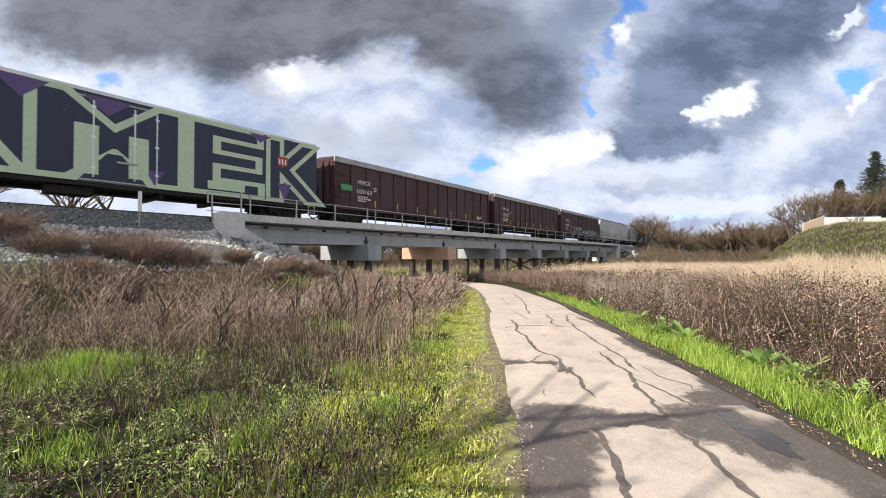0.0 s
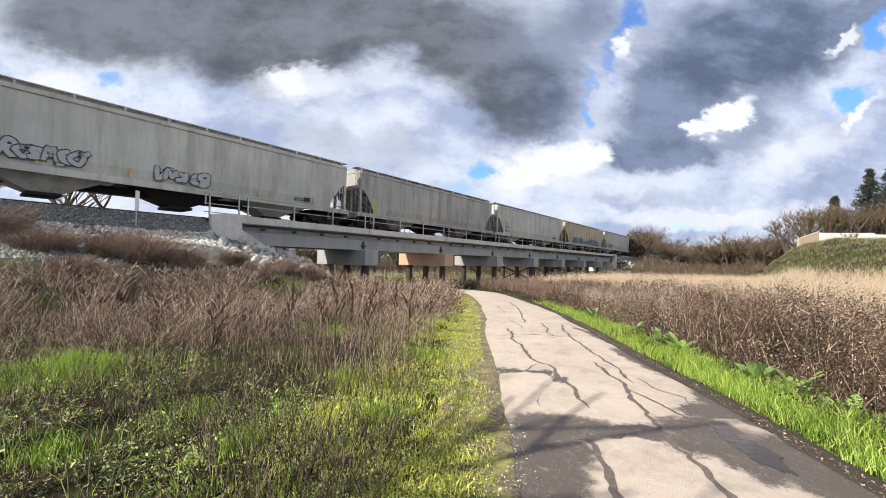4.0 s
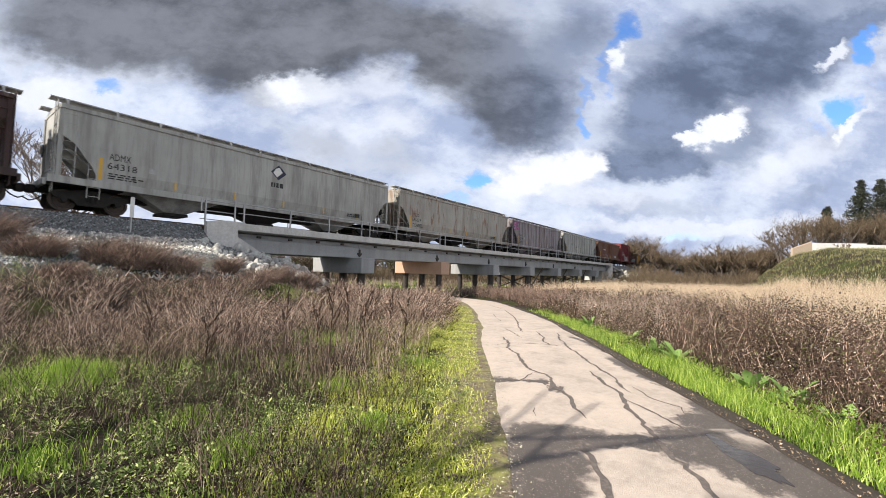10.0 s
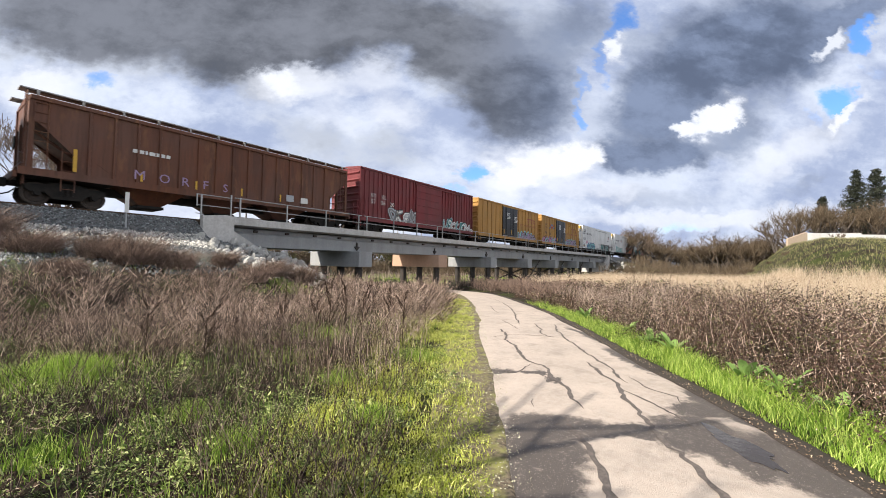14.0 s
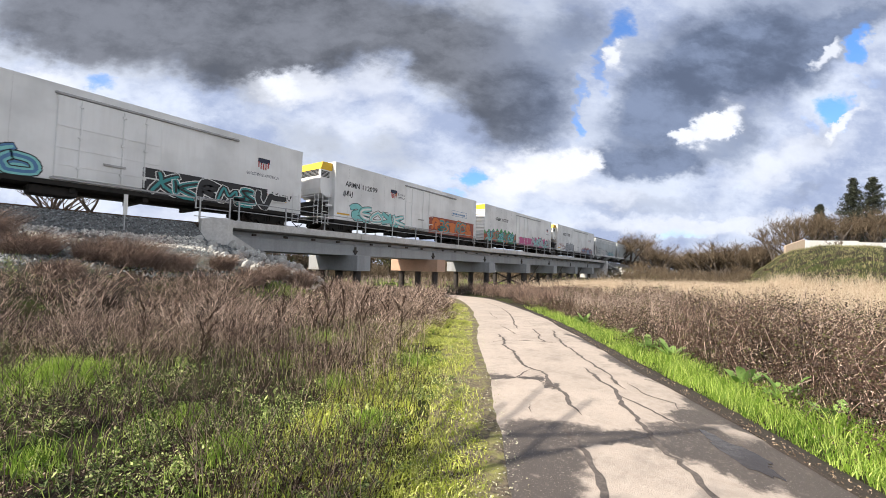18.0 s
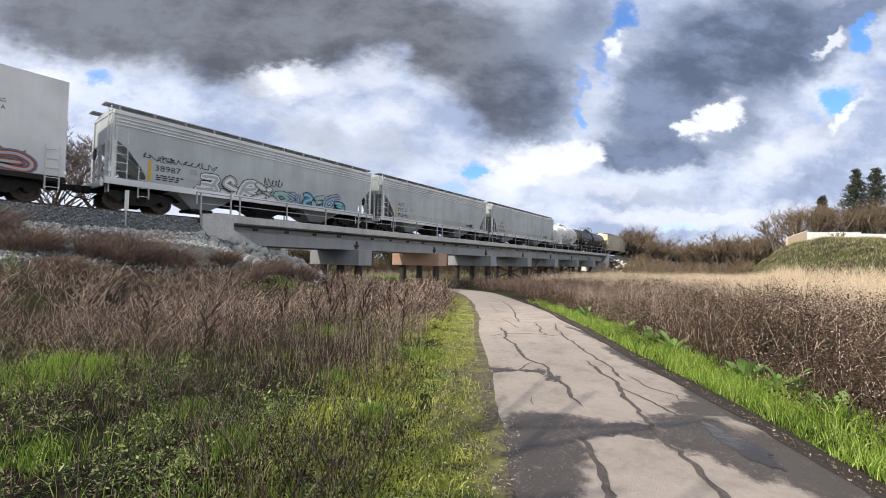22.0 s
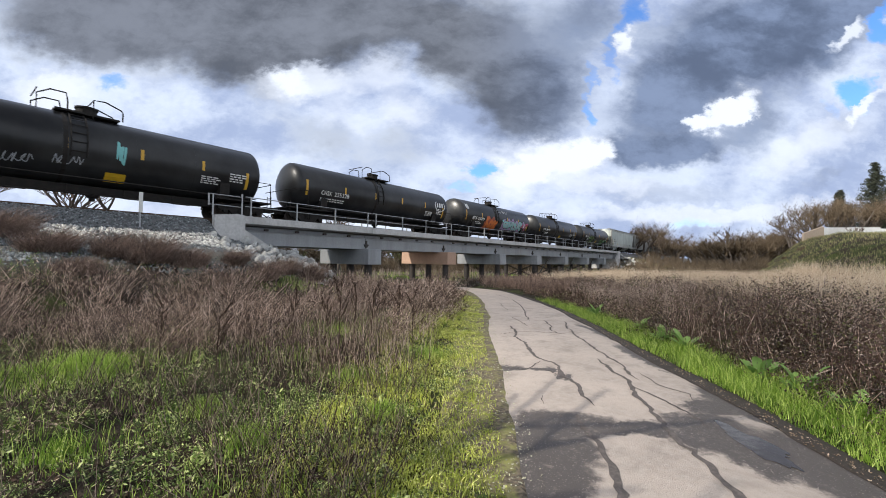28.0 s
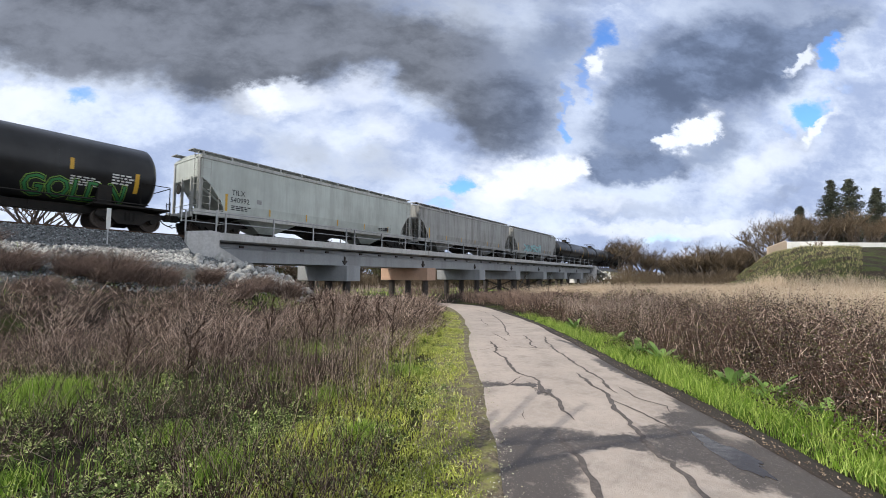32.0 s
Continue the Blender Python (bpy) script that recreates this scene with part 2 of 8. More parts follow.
def box(bm, x0, x1, y0, y1, z0, z1, bevel=0.0):
    vs = [bm.verts.new((x, y, z)) for x in (x0, x1) for y in (y0, y1) for z in (z0, z1)]
    fs = [bm.faces.new([vs[i] for i in f]) for f in ((0, 1, 3, 2), (4, 6, 7, 5), (0, 4, 5, 1), (2, 3, 7, 6), (0, 2, 6, 4), (1, 5, 7, 3))]
    if bevel:
        edges = list({e for f in fs for e in f.edges})
        bmesh.ops.bevel(bm, geom=edges, offset=bevel, segments=1, affect="EDGES")
    return bm


def boxed(*a, **k):
    return box(bmesh.new(), *a, **k)


def tube(bm, points, radius, sides=6, closed=False):
    """A bent bar along points; radius is one number or one for each point."""
    pts = [Vector(p) for p in points]
    rings = []
    for i, p in enumerate(pts):
        a = pts[max(i - 1, 0)]
        b = pts[min(i + 1, len(pts) - 1)]
        way = (b - a).normalized()
        side = way.cross(Vector((0, 0, 1)) if abs(way.z) < 0.95 else Vector((1, 0, 0))).normalized()
        up = side.cross(way)
        r = radius[i] if hasattr(radius, "__len__") else radius
        rings.append([bm.verts.new(p + side * (math.cos(t) * r) + up * (math.sin(t) * r)) for t in (2 * math.pi * k / sides for k in range(sides))])
    for a, b in zip(rings, rings[1:]):
        for k in range(sides):
            bm.faces.new((a[k], a[(k + 1) % sides], b[(k + 1) % sides], b[k]))
    bm.faces.new(rings[0][::-1])
    bm.faces.new(rings[-1])
    return bm


def tubed(points, radius, sides=6):
    return tube(bmesh.new(), points, radius, sides)


def prism(bm, outline, axis, lo, hi):
    """An outline in two axes, drawn out along the third. axis 'x': outline of (y, z); 'y': of (x, z); 'z': of (x, y)."""
    def place(a, b, c):
        return {"x": (c, a, b), "y": (a, c, b), "z": (a, b, c)}[axis]
    one = [bm.verts.new(place(a, b, lo)) for a, b in outline]
    two = [bm.verts.new(place(a, b, hi)) for a, b in outline]
    k = len(outline)
    for i in range(k):
        bm.faces.new((one[i], one[(i + 1) % k], two[(i + 1) % k], two[i]))
    bm.faces.new(one[::-1])
    bm.faces.new(two)
    bmesh.ops.recalc_face_normals(bm, faces=bm.faces)
    return bm


def prismed(outline, axis, lo, hi):
    return prism(bmesh.new(), outline, axis, lo, hi)


def thing(name, label, category, group="", kind="", place=(0, 0, 0)):
    ob = new(name)
    ob.empty_display_size = 0.3
    ob.location = place
    return tagged(ob, label, category, group, kind)


def soup(name, verts, faces, mat, label="", category="", kind="stuff", parent=None, smooth_shade=False):
    """Many small pieces in one mesh, from arrays of corners and of triangles or quads."""
    me = bpy.data.meshes.new(name)
    verts, faces = np.asarray(verts, np.float32), np.asarray(faces, np.int32)
    k = faces.shape[1]
    me.vertices.add(len(verts))
    me.vertices.foreach_set("co", verts.ravel())
    me.loops.add(faces.size)
    me.loops.foreach_set("vertex_index", faces.ravel())
    me.polygons.add(len(faces))
    me.polygons.foreach_set("loop_start", np.arange(0, faces.size, k, dtype=np.int32))
    me.update()
    me.validate()
    if smooth_shade:
        me.shade_smooth()
    me.materials.append(mat)
    ob = new(name, me)
    ob.parent = parent
    return tagged(ob, label, category, "", kind)


# ---- the lie of the land ----
TRACK_Y, RAIL_Z = 23.9, 3.68
WALKWAY = [(-14, 0.2), (-6, 0.9), (0, 1.55), (3, 1.85), (5, 2.04), (8, 2.22), (14, 2.8), (20, 3.15), (27, 3.25), (30.5, 2.75), (33.2, 0.9), (34.8, -2.2), (36.6, -6.0), (41, -11), (50, -17), (62, -24)]
WALK_HALF = 1.37


def walk_line():
    """The middle of the path, one point about every 0.25 m."""
    pts = [at(d, e) for d, e in WALKWAY]
    out = []
    for i in range(len(pts) - 1):
        p0, p1, p2, p3 = pts[max(i - 1, 0)], pts[i], pts[i + 1], pts[min(i + 2, len(pts) - 1)]
        k = max(int((p2 - p1).length / 0.25), 2)
        for j in range(k):
            t = j / k
            out.append(0.5 * ((2 * p1) + (p2 - p0) * t + (2 * p0 - 5 * p1 + 4 * p2 - p3) * t * t + (3 * p1 - p0 - 3 * p2 + p3) * t ** 3))
    return out


LINE = walk_line()
LINE_XY = np.array([(p.x, p.y) for p in LINE])


def off_path(x, y):
    """Distance from the middle of the path."""
    return float(np.sqrt(np.min((LINE_XY[:, 0] - x) ** 2 + (LINE_XY[:, 1] - y) ** 2)))


def dip(d):
    return -0.65 * smooth((d - 6) / 28)


def bank(x, y):
    """Height of the railway bank over the plain, 0 to 1."""
    along = max(1 - smooth((x - 7.6) / 7.5), smooth((x - 80.0) / 6.0))
    near = smooth((y - 11.0) / 2.5) * 0.12 + min(max((y - 12.5) / 10.4, 0), 1) * 0.88
    far = 1 - 0.35 * smooth((y - 26.6) / 5)
    return along * (near if y < TRACK_Y else far)


def land(x, y):
    d, e = x * CH + y * SH, x * SH - y * CH
    z = dip(d) if d < 120 else -0.65
    z += (3.3 - z) * bank(x, y)
    z += 6.2 * smooth((e - 0.6 * min(d, 60) - 0.9 * max(d - 60, 0) - 7.5) / 12) * smooth((d - 16) / 34) * smooth((150 - d) / 40) + 2.5 * smooth((e - 60) / 60) * smooth((120 - d) / 30)
    z += 0.12 * smooth((e - 4.6) / 6) * smooth((30 - d) / 20)
    if 8 < x < 18 and 15.5 < y < 29:
        # the rock slope below the abutment
        z = max(z, float(np.interp(x, (8.0, 9.7, 12.0, 14.0, 15.4, 17.0), (2.9, 2.6, 2.1, 1.65, 0.8, -0.9))) - 0.40 * max(21.5 - y, 0))
    rough = noise.noise((x * 0.35, y * 0.35, 0)) * 0.10 + noise.noise((x * 1.3, y * 1.3, 3)) * 0.04
    near = min(np.hypot(d, e) / 150, 1)
    clear = smooth((off_path(x, y) - WALK_HALF) / 1.2) if -20 < d < 75 else 1.0
    rail = smooth((abs(y - TRACK_Y) - 2.4) / 2)
    z += rough * clear * rail * (1 + 6 * near)
    if clear < 1:
        z -= 0.035 * (1 - smooth((off_path(x, y) - WALK_HALF) / 0.3))
    return z


def axis_steps(lo, hi, step, far, grow=1.22):
    inner = list(np.arange(lo, hi + 1e-6, step))
    out, s, v = [], step, hi
    while v < far:
        s *= grow
        v += s
        out.append(v)
    back, s, v = [], step, lo
    while v > -far:
        s *= grow
        v -= s
        back.append(v)
    return np.array(back[::-1] + inner + out)


GROUND_Z = []


def build_ground():
    xs, ys = axis_steps(-8, 60, 0.5, 3000), axis_steps(-16, 34, 0.5, 3000)
    verts = [(x, y, land(x, y)) for y in ys for x in xs]
    GROUND_Z.extend(v[2] for v in verts)
    nx = len(xs)
    faces = [(j * nx + i, j * nx + i + 1, (j + 1) * nx + i + 1, (j + 1) * nx + i) for j in range(len(ys) - 1) for i in range(nx - 1)]
    m = bpy.data.materials.new("soil_and_turf")
    m.use_nodes = True
    n = Nodes(m.node_tree)
    p = n.add("ShaderNodeTexCoord").outputs["Object"]
    f1 = n.noise(p, 0.55, 5).outputs["Fac"]
    f2 = n.noise(p, 7, 5, 0.65).outputs["Fac"]
    f3 = n.noise(p, 45, 3, 0.7).outputs["Fac"]
    soil = n.mix(n.ramp(f2, 0.3, 0.7), rgb(0.016, 0.012, 0.009), rgb(0.055, 0.041, 0.03))
    turf = n.mix(n.ramp(f3, 0.35, 0.7), rgb(0.03, 0.042, 0.011), rgb(0.085, 0.10, 0.028))
    colour = n.mix(n.ramp(n.math("ADD", f1, n.math("MULTIPLY", n.math("SUBTRACT", f2, 0.5), 0.6)), 0.45, 0.62), soil, turf)
    # stones on the railway bank
    sep = n.add("ShaderNodeSeparateXYZ", {0: p})
    up = n.math("MULTIPLY", n.ramp(sep.outputs[1], 13.0, 18.0), n.ramp(sep.outputs[2], 0.5, 2.2))
    grit = n.mix(n.ramp(f3, 0.3, 0.7), rgb(0.10, 0.10, 0.095), rgb(0.30, 0.295, 0.28))
    colour = n.mix(n.math("MULTIPLY", up, n.ramp(n.math("ADD", f1, n.math("MULTIPLY", up, 0.4)), 0.42, 0.6)), colour, grit)
    b = n.add("ShaderNodeBump", {"Height": n.math("ADD", f2, f3), "Distance": 0.03})
    s = n.add("ShaderNodeBsdfPrincipled", {"Base Color": colour, "Roughness": 0.95, "Specular IOR Level": 0.2, "Normal": b.outputs[0]})
    n.add("ShaderNodeOutputMaterial", {0: s.outputs[0]})
    soup("ground", verts, faces, m, "weedy ground rising to a gravel railway bank and a green hill", "ground", "structure", None, True)


build_ground()


def side_of(i):
    a, b = LINE[max(i - 1, 0)], LINE[min(i + 1, len(LINE) - 1)]
    w = (b - a).normalized()
    return Vector((w.y, -w.x, 0))


def path_z(p):
    return dip(p.x * CH + p.y * SH)


def build_path():
    m = bpy.data.materials.new("worn_paving")
    m.use_nodes = True
    n = Nodes(m.node_tree)
    p = n.add("ShaderNodeTexCoord").outputs["Object"]
    f1 = n.noise(p, 0.9, 5).outputs["Fac"]
    f2 = n.noise(p, 12, 6, 0.65).outputs["Fac"]
    f3 = n.noise(p, 130, 2, 0.6).outputs["Fac"]
    colour = n.mix(n.ramp(f1, 0.3, 0.7), rgb(0.51, 0.43, 0.368), rgb(0.41, 0.345, 0.297))
    colour = n.mix(n.math("MULTIPLY", n.ramp(f2, 0.35, 0.75), 0.5), colour, rgb(0.55, 0.49, 0.43))
    colour = n.mix(n.math("MULTIPLY", n.ramp(f3, 0.55, 0.75), 0.55), colour, rgb(0.22, 0.19, 0.165))
    colour = n.mix(n.math("MULTIPLY", n.ramp(n.noise(p, 2.3, 6, 0.7).outputs["Fac"], 0.46, 0.7), 0.55), colour, rgb(0.27, 0.232, 0.20))
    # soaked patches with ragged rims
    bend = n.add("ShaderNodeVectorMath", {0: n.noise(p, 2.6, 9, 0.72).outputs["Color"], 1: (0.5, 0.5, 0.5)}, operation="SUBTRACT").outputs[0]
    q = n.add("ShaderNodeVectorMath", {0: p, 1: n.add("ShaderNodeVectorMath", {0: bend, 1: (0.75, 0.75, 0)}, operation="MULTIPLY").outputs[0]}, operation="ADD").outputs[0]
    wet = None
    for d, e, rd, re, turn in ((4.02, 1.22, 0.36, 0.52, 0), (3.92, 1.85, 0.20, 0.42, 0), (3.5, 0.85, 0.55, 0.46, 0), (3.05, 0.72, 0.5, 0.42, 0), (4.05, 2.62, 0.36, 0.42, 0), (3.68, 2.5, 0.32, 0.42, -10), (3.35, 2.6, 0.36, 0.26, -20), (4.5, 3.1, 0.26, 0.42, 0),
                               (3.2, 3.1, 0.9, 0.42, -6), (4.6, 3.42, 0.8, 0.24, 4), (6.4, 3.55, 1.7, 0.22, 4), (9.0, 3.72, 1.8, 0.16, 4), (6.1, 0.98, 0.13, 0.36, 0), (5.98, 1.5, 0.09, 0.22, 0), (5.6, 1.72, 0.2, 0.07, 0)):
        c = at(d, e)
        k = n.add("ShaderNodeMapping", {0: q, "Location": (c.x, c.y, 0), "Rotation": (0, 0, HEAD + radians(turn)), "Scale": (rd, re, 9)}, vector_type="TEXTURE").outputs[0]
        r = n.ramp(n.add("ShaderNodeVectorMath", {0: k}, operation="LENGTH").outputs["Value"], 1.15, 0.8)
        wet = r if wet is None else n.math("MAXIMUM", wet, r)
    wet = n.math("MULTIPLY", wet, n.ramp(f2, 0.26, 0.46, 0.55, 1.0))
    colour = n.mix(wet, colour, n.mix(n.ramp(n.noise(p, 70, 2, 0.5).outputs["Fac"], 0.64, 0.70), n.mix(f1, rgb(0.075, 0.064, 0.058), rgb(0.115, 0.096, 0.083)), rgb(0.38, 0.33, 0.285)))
    rough = n.math("SUBTRACT", 0.88, n.math("MULTIPLY", wet, 0.30))
    b = n.add("ShaderNodeBump", {"Height": n.math("ADD", n.math("MULTIPLY", f2, 0.7), f3), "Distance": 0.006, "Strength": 0.8})
    s = n.add("ShaderNodeBsdfPrincipled", {"Base Color": colour, "Roughness": rough, "Normal": b.outputs[0]})
    n.add("ShaderNodeOutputMaterial", {0: s.outputs[0]})
    verts, faces, cols = [], [], 13
    for i, p in enumerate(LINE):
        w = side_of(i)
        for k in range(cols):
            t = k / (cols - 1) * 2 - 1
            edge = WALK_HALF + 0.07 * noise.noise((i * 0.11, t * 2, 0)) + 0.03 * noise.noise((i * 0.6, t * 2, 7))
            q = p + w * t * edge
            z = path_z(p) + 0.012 - 0.02 * t * t + (0.0 if abs(t) < 0.99 else -0.012)
            verts.append((q.x, q.y, z))
    for i in range(len(LINE) - 1):
        for k in range(cols - 1):
            a = i * cols + k
            faces.append((a, a + 1, a + cols + 1, a + cols))
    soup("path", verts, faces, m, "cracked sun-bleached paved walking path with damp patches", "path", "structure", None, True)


build_path()


# ---- the bridge ----
JOINTS = [10.4 + 9.05 * k for k in range(9)]
DECK_Z, DECK_EDGE = 3.8, 21.5


def build_bridge():
    bridge = thing("railway_bridge", "long grey concrete railway trestle with steel handrails", "bridge", place=(JOINTS[0], TRACK_Y, 0))
    ox, oy = JOINTS[0], TRACK_Y
    for a, b in zip(JOINTS, JOINTS[1:]):
        a, b = a + 0.02 - ox, b - 0.02 - ox
        for s in (-1, 1):
            # a box girder on each side of the track, with a kerb and a walkway slab on its outer edge
            g = prismed([(s * 0.05, 2.3), (s * 1.75, 2.3), (s * 1.75, 3.0), (s * 1.62, 3.12), (s * 1.62, 3.3), (s * 0.05, 3.3)], "x", a, b)
            part("girder", g, CONCRETE_GREY, bridge)
            k = prismed([(s * 0.05, 3.3), (s * 2.42, 3.42), (s * 2.42, 3.8), (s * 2.0, 3.8), (s * 2.0, 3.5), (s * 0.05, 3.5)], "x", a, b)
            part("deck_slab", k, CONCRETE, bridge, "pale concrete deck edge")
            for f in (0.18, 0.4, 0.62, 0.84):
                x = a + (b - a) * f
                part("drain_block", boxed(x - 0.12, x + 0.12, s * 1.62 - 0.12, s * 1.62 + 0.12, 3.121, 3.25, 0.015), STEEL_DARK, bridge)
    for j, x in enumerate(JOINTS[1:-1]):
        x -= ox
        mat = CONCRETE_TAN if j == 1 else CONCRETE_GREY
        cap = part("pier_cap", boxed(x - 0.62, x + 0.62, -2.75, 2.75, 1.22, 2.295, 0.03), mat, bridge)
        for y in (-2.05, -0.1, 1.9):
            z0 = land(x + ox, y + oy) - 0.3
            part("pier_leg", tubed([(x, y, z0), (x, y, 1.22)], 0.27, 14), STEEL_DARK, cap)
        # bearing bracket under the joint
        part("bracket", prismed([(x - 0.22, 2.62), (x, 2.36), (x + 0.22, 2.62), (x + 0.16, 2.66), (x + 0.05, 2.55), (x + 0.05, 2.9), (x - 0.05, 2.9), (x - 0.05, 2.55), (x - 0.16, 2.66)], "y", -1.86, -1.76), STEEL_DARK, bridge)
        if 3 <= j <= 5:
            za, zb = land(x + ox, oy) - 0.1, 1.3
            part("brace", tubed([(x, -2.3, za + 0.3), (x, 2.2, zb)], 0.09, 6), STEEL_DARK, cap)
            part("brace", tubed([(x + 0.2, -2.2, zb), (x + 0.2, 2.3, za + 0.3)], 0.09, 6), STEEL_DARK, cap)
            part("brace", tubed([(x + 0.4, -2.15, za + 0.3), (x + 4.4, -2.15, zb + 0.9)], 0.08, 6), STEEL_DARK, cap)
    for s in (-1, 1):
        rail_y = s * 2.36
        for a, b in zip(JOINTS, JOINTS[1:]):
            a, b = a - ox + 0.38, b - ox - 0.38
            for k in range(4):
                x = a + (b - a) * k / 3
                part("railing_post", boxed(x - 0.035, x + 0.035, rail_y - 0.035, rail_y + 0.035, 3.8, 4.86), GALV, bridge)
                part("post_foot", boxed(x - 0.09, x + 0.09, rail_y - 0.05, rail_y + 0.055, 3.803, 3.83), GALV, bridge)
            for z in (4.83, 4.32):
                part("railing", tubed([(a - 0.3, rail_y, z), (b + 0.3, rail_y, z)], 0.028, 6), GALV, bridge)
    # end gate of the handrail beside the abutment
    for x in (-0.1, -1.55):
        part("railing_post", boxed(x - 0.035, x + 0.035, -2.36 - 0.03, -2.36 + 0.03, 3.7, 4.95 if x > -1 else 4.8), GALV, bridge)
    for z in (4.78, 4.25):
        part("railing", tubed([(-1.75, -2.36, z), (-0.1, -2.36, z)], 0.026, 6), GALV, bridge)
    part("railing_post", boxed(-1.78, -1.72, -2.39, -2.33, 4.2, 4.8), GALV, bridge)
    for x, s in ((0.0, 1), (JOINTS[-1] - ox, -1)):
        out = [(-1.55, 2.5), (-1.55, 3.72), (-0.45, 3.85), (-0.02, 3.80), (-0.02, 3.05), (1.45, 2.2), (1.45, 1.0), (-1.55, 0.6)]
        wing = [(x + s * a, b) for a, b in out]
        for y in (-2.62, 2.32):
            part("wing_wall", prismed(wing, "y", y, y + 0.3), CONCRETE, bridge, "pale concrete wing wall")
        part("backwall", boxed(min(x - s * 0.5, x - s * 0.03), max(x - s * 0.5, x - s * 0.03), -2.3, 2.3, 0.5, 3.45), CONCRETE_GREY, bridge)
        part("seat", boxed(min(x - s * 0.03, x + s * 0.8), max(x - s * 0.03, x + s * 0.8), -2.3, 2.3, 0.4, 2.29), CONCRETE, bridge)
    return bridge


build_bridge()


def build_track():
    for s in (-1, 1):
        y = TRACK_Y + s * 0.7175
        out = [(-0.075, -0.18), (0.075, -0.18), (0.075, -0.165), (0.012, -0.14), (0.012, -0.045), (0.036, -0.035), (0.036, 0), (-0.036, 0), (-0.036, -0.035), (-0.012, -0.045), (-0.012, -0.14), (-0.075, -0.165)]
        tagged(part("rail", prismed([(y + a, RAIL_Z + b) for a, b in out], "x", -400, 600), RAIL), "rust-brown steel running rail on wooden ties", "rail", "rails", "structure")


build_track()

# ---- the train ----
# where the couplers meet, counted along the train from its front
CUTS = [c - 0.28 for c in [-4.95, 16.56, 37.37, 56.04, 74.75, 95.65, 115.3, 135.77, 156.22, 176.42, 193.95, 214.12, 233.85, 250.74, 268.66, 285.27, 302.06, 318.7, 335.56, 357.06, 377.97, 398.81, 420.11, 436.84, 453.79, 473.27, 484.6, 501.64, 521.56, 538.26, 556, 572.93, 589.91, 606.87, 625.38, 644.88, 661.98, 678.95, 695.95, 712.95]]
CUTS[15] += 0.45


def run(t):
    """Metres that the train has gone after t seconds."""
    k = t / 32
    return 616.58 * k - 18.16 * k * k - 0.92 * k ** 3


def car_paint(name, base, dirt, dirt_amount=0.5, rough=0.6, rust=None, rust_amount=0.0, fade=0.7):
    """Weathered paint: faded panels, dirt washed down in streaks, spots of rust."""
    m = bpy.data.materials.new(name)
    m.use_nodes = True
    n = Nodes(m.node_tree)
    p = n.add("ShaderNodeTexCoord").outputs["Object"]
    down = n.add("ShaderNodeMapping", {0: p, "Scale": (1.6, 1.6, 0.14)}).outputs[0]
    s1 = n.ramp(n.noise(down, 1.3, 6, 0.65).outputs["Fac"], 0.42, 0.68)
    s2 = n.ramp(n.noise(down, 7.0, 4, 0.6).outputs["Fac"], 0.42, 0.8)
    big = n.ramp(n.noise(p, 0.35, 4).outputs["Fac"], 0.35, 0.7)
    colour = n.mix(big, rgb(*base), rgb(*[c * fade + 0.03 for c in base]))
    colour = n.mix(n.math("MULTIPLY", s1, dirt_amount), colour, rgb(*dirt))
    colour = n.mix(n.math("MULTIPLY", s2, dirt_amount * 0.6), colour, rgb(*dirt))
    if rust:
        q = n.add("ShaderNodeMapping", {0: p, "Scale": (1.2, 1.2, 0.3)}).outputs[0]
        r = n.ramp(n.noise(q, 1.9, 7, 0.68).outputs["Fac"], 0.53, 0.66)
        colour = n.mix(n.math("MULTIPLY", r, rust_amount), colour, rgb(*rust))
    b = n.add("ShaderNodeBump", {"Height": n.noise(p, 1.4, 3).outputs["Fac"], "Distance": 0.02, "Strength": 0.5})
    s = n.add("ShaderNodeBsdfPrincipled", {"Base Color": colour, "Roughness": rough, "Specular IOR Level": 0.35, "Normal": b.outputs[0]})
    n.add("ShaderNodeOutputMaterial", {0: s.outputs[0]})
    return m


MAROON = car_paint("maroon_paint", (0.056, 0.019, 0.021), (0.033, 0.016, 0.016), 0.5)
RED = car_paint("red_paint", (0.20, 0.03, 0.035), (0.10, 0.03, 0.03), 0.5)
YELLOW = car_paint("ochre_paint", (0.50, 0.27, 0.065), (0.28, 0.15, 0.05), 0.45)
WHITE = car_paint("white_paint", (0.82, 0.82, 0.82), (0.60, 0.59, 0.575), 0.25)
BLACK = car_paint("black_paint", (0.007, 0.0075, 0.009), (0.018, 0.017, 0.016), 0.35, 0.34)
GREY_A = car_paint("pale_grey_paint", (0.54, 0.54, 0.51), (0.27, 0.26, 0.235), 0.6)
GREY_B = car_paint("dirty_grey_paint", (0.42, 0.42, 0.40), (0.17, 0.16, 0.15), 0.65)
GREY_C = car_paint("blue_grey_paint", (0.52, 0.56, 0.575), (0.36, 0.37, 0.37), 0.4)
GREY_R = car_paint("rust_stained_grey_paint", (0.40, 0.385, 0.35), (0.20, 0.18, 0.15), 0.6, rust=(0.20, 0.085, 0.04), rust_amount=0.75)
GREY_V = car_paint("greyed_purple_paint", (0.30, 0.28, 0.30), (0.13, 0.085, 0.09), 0.85)
TAN = car_paint("tan_paint", (0.52, 0.44, 0.30), (0.26, 0.21, 0.15), 0.55)
CREAM = car_paint("cream_paint", (0.62, 0.56, 0.42), (0.40, 0.34, 0.24), 0.4)
MINT = car_paint("greenish_grey_paint", (0.58, 0.62, 0.575), (0.33, 0.34, 0.31), 0.45)
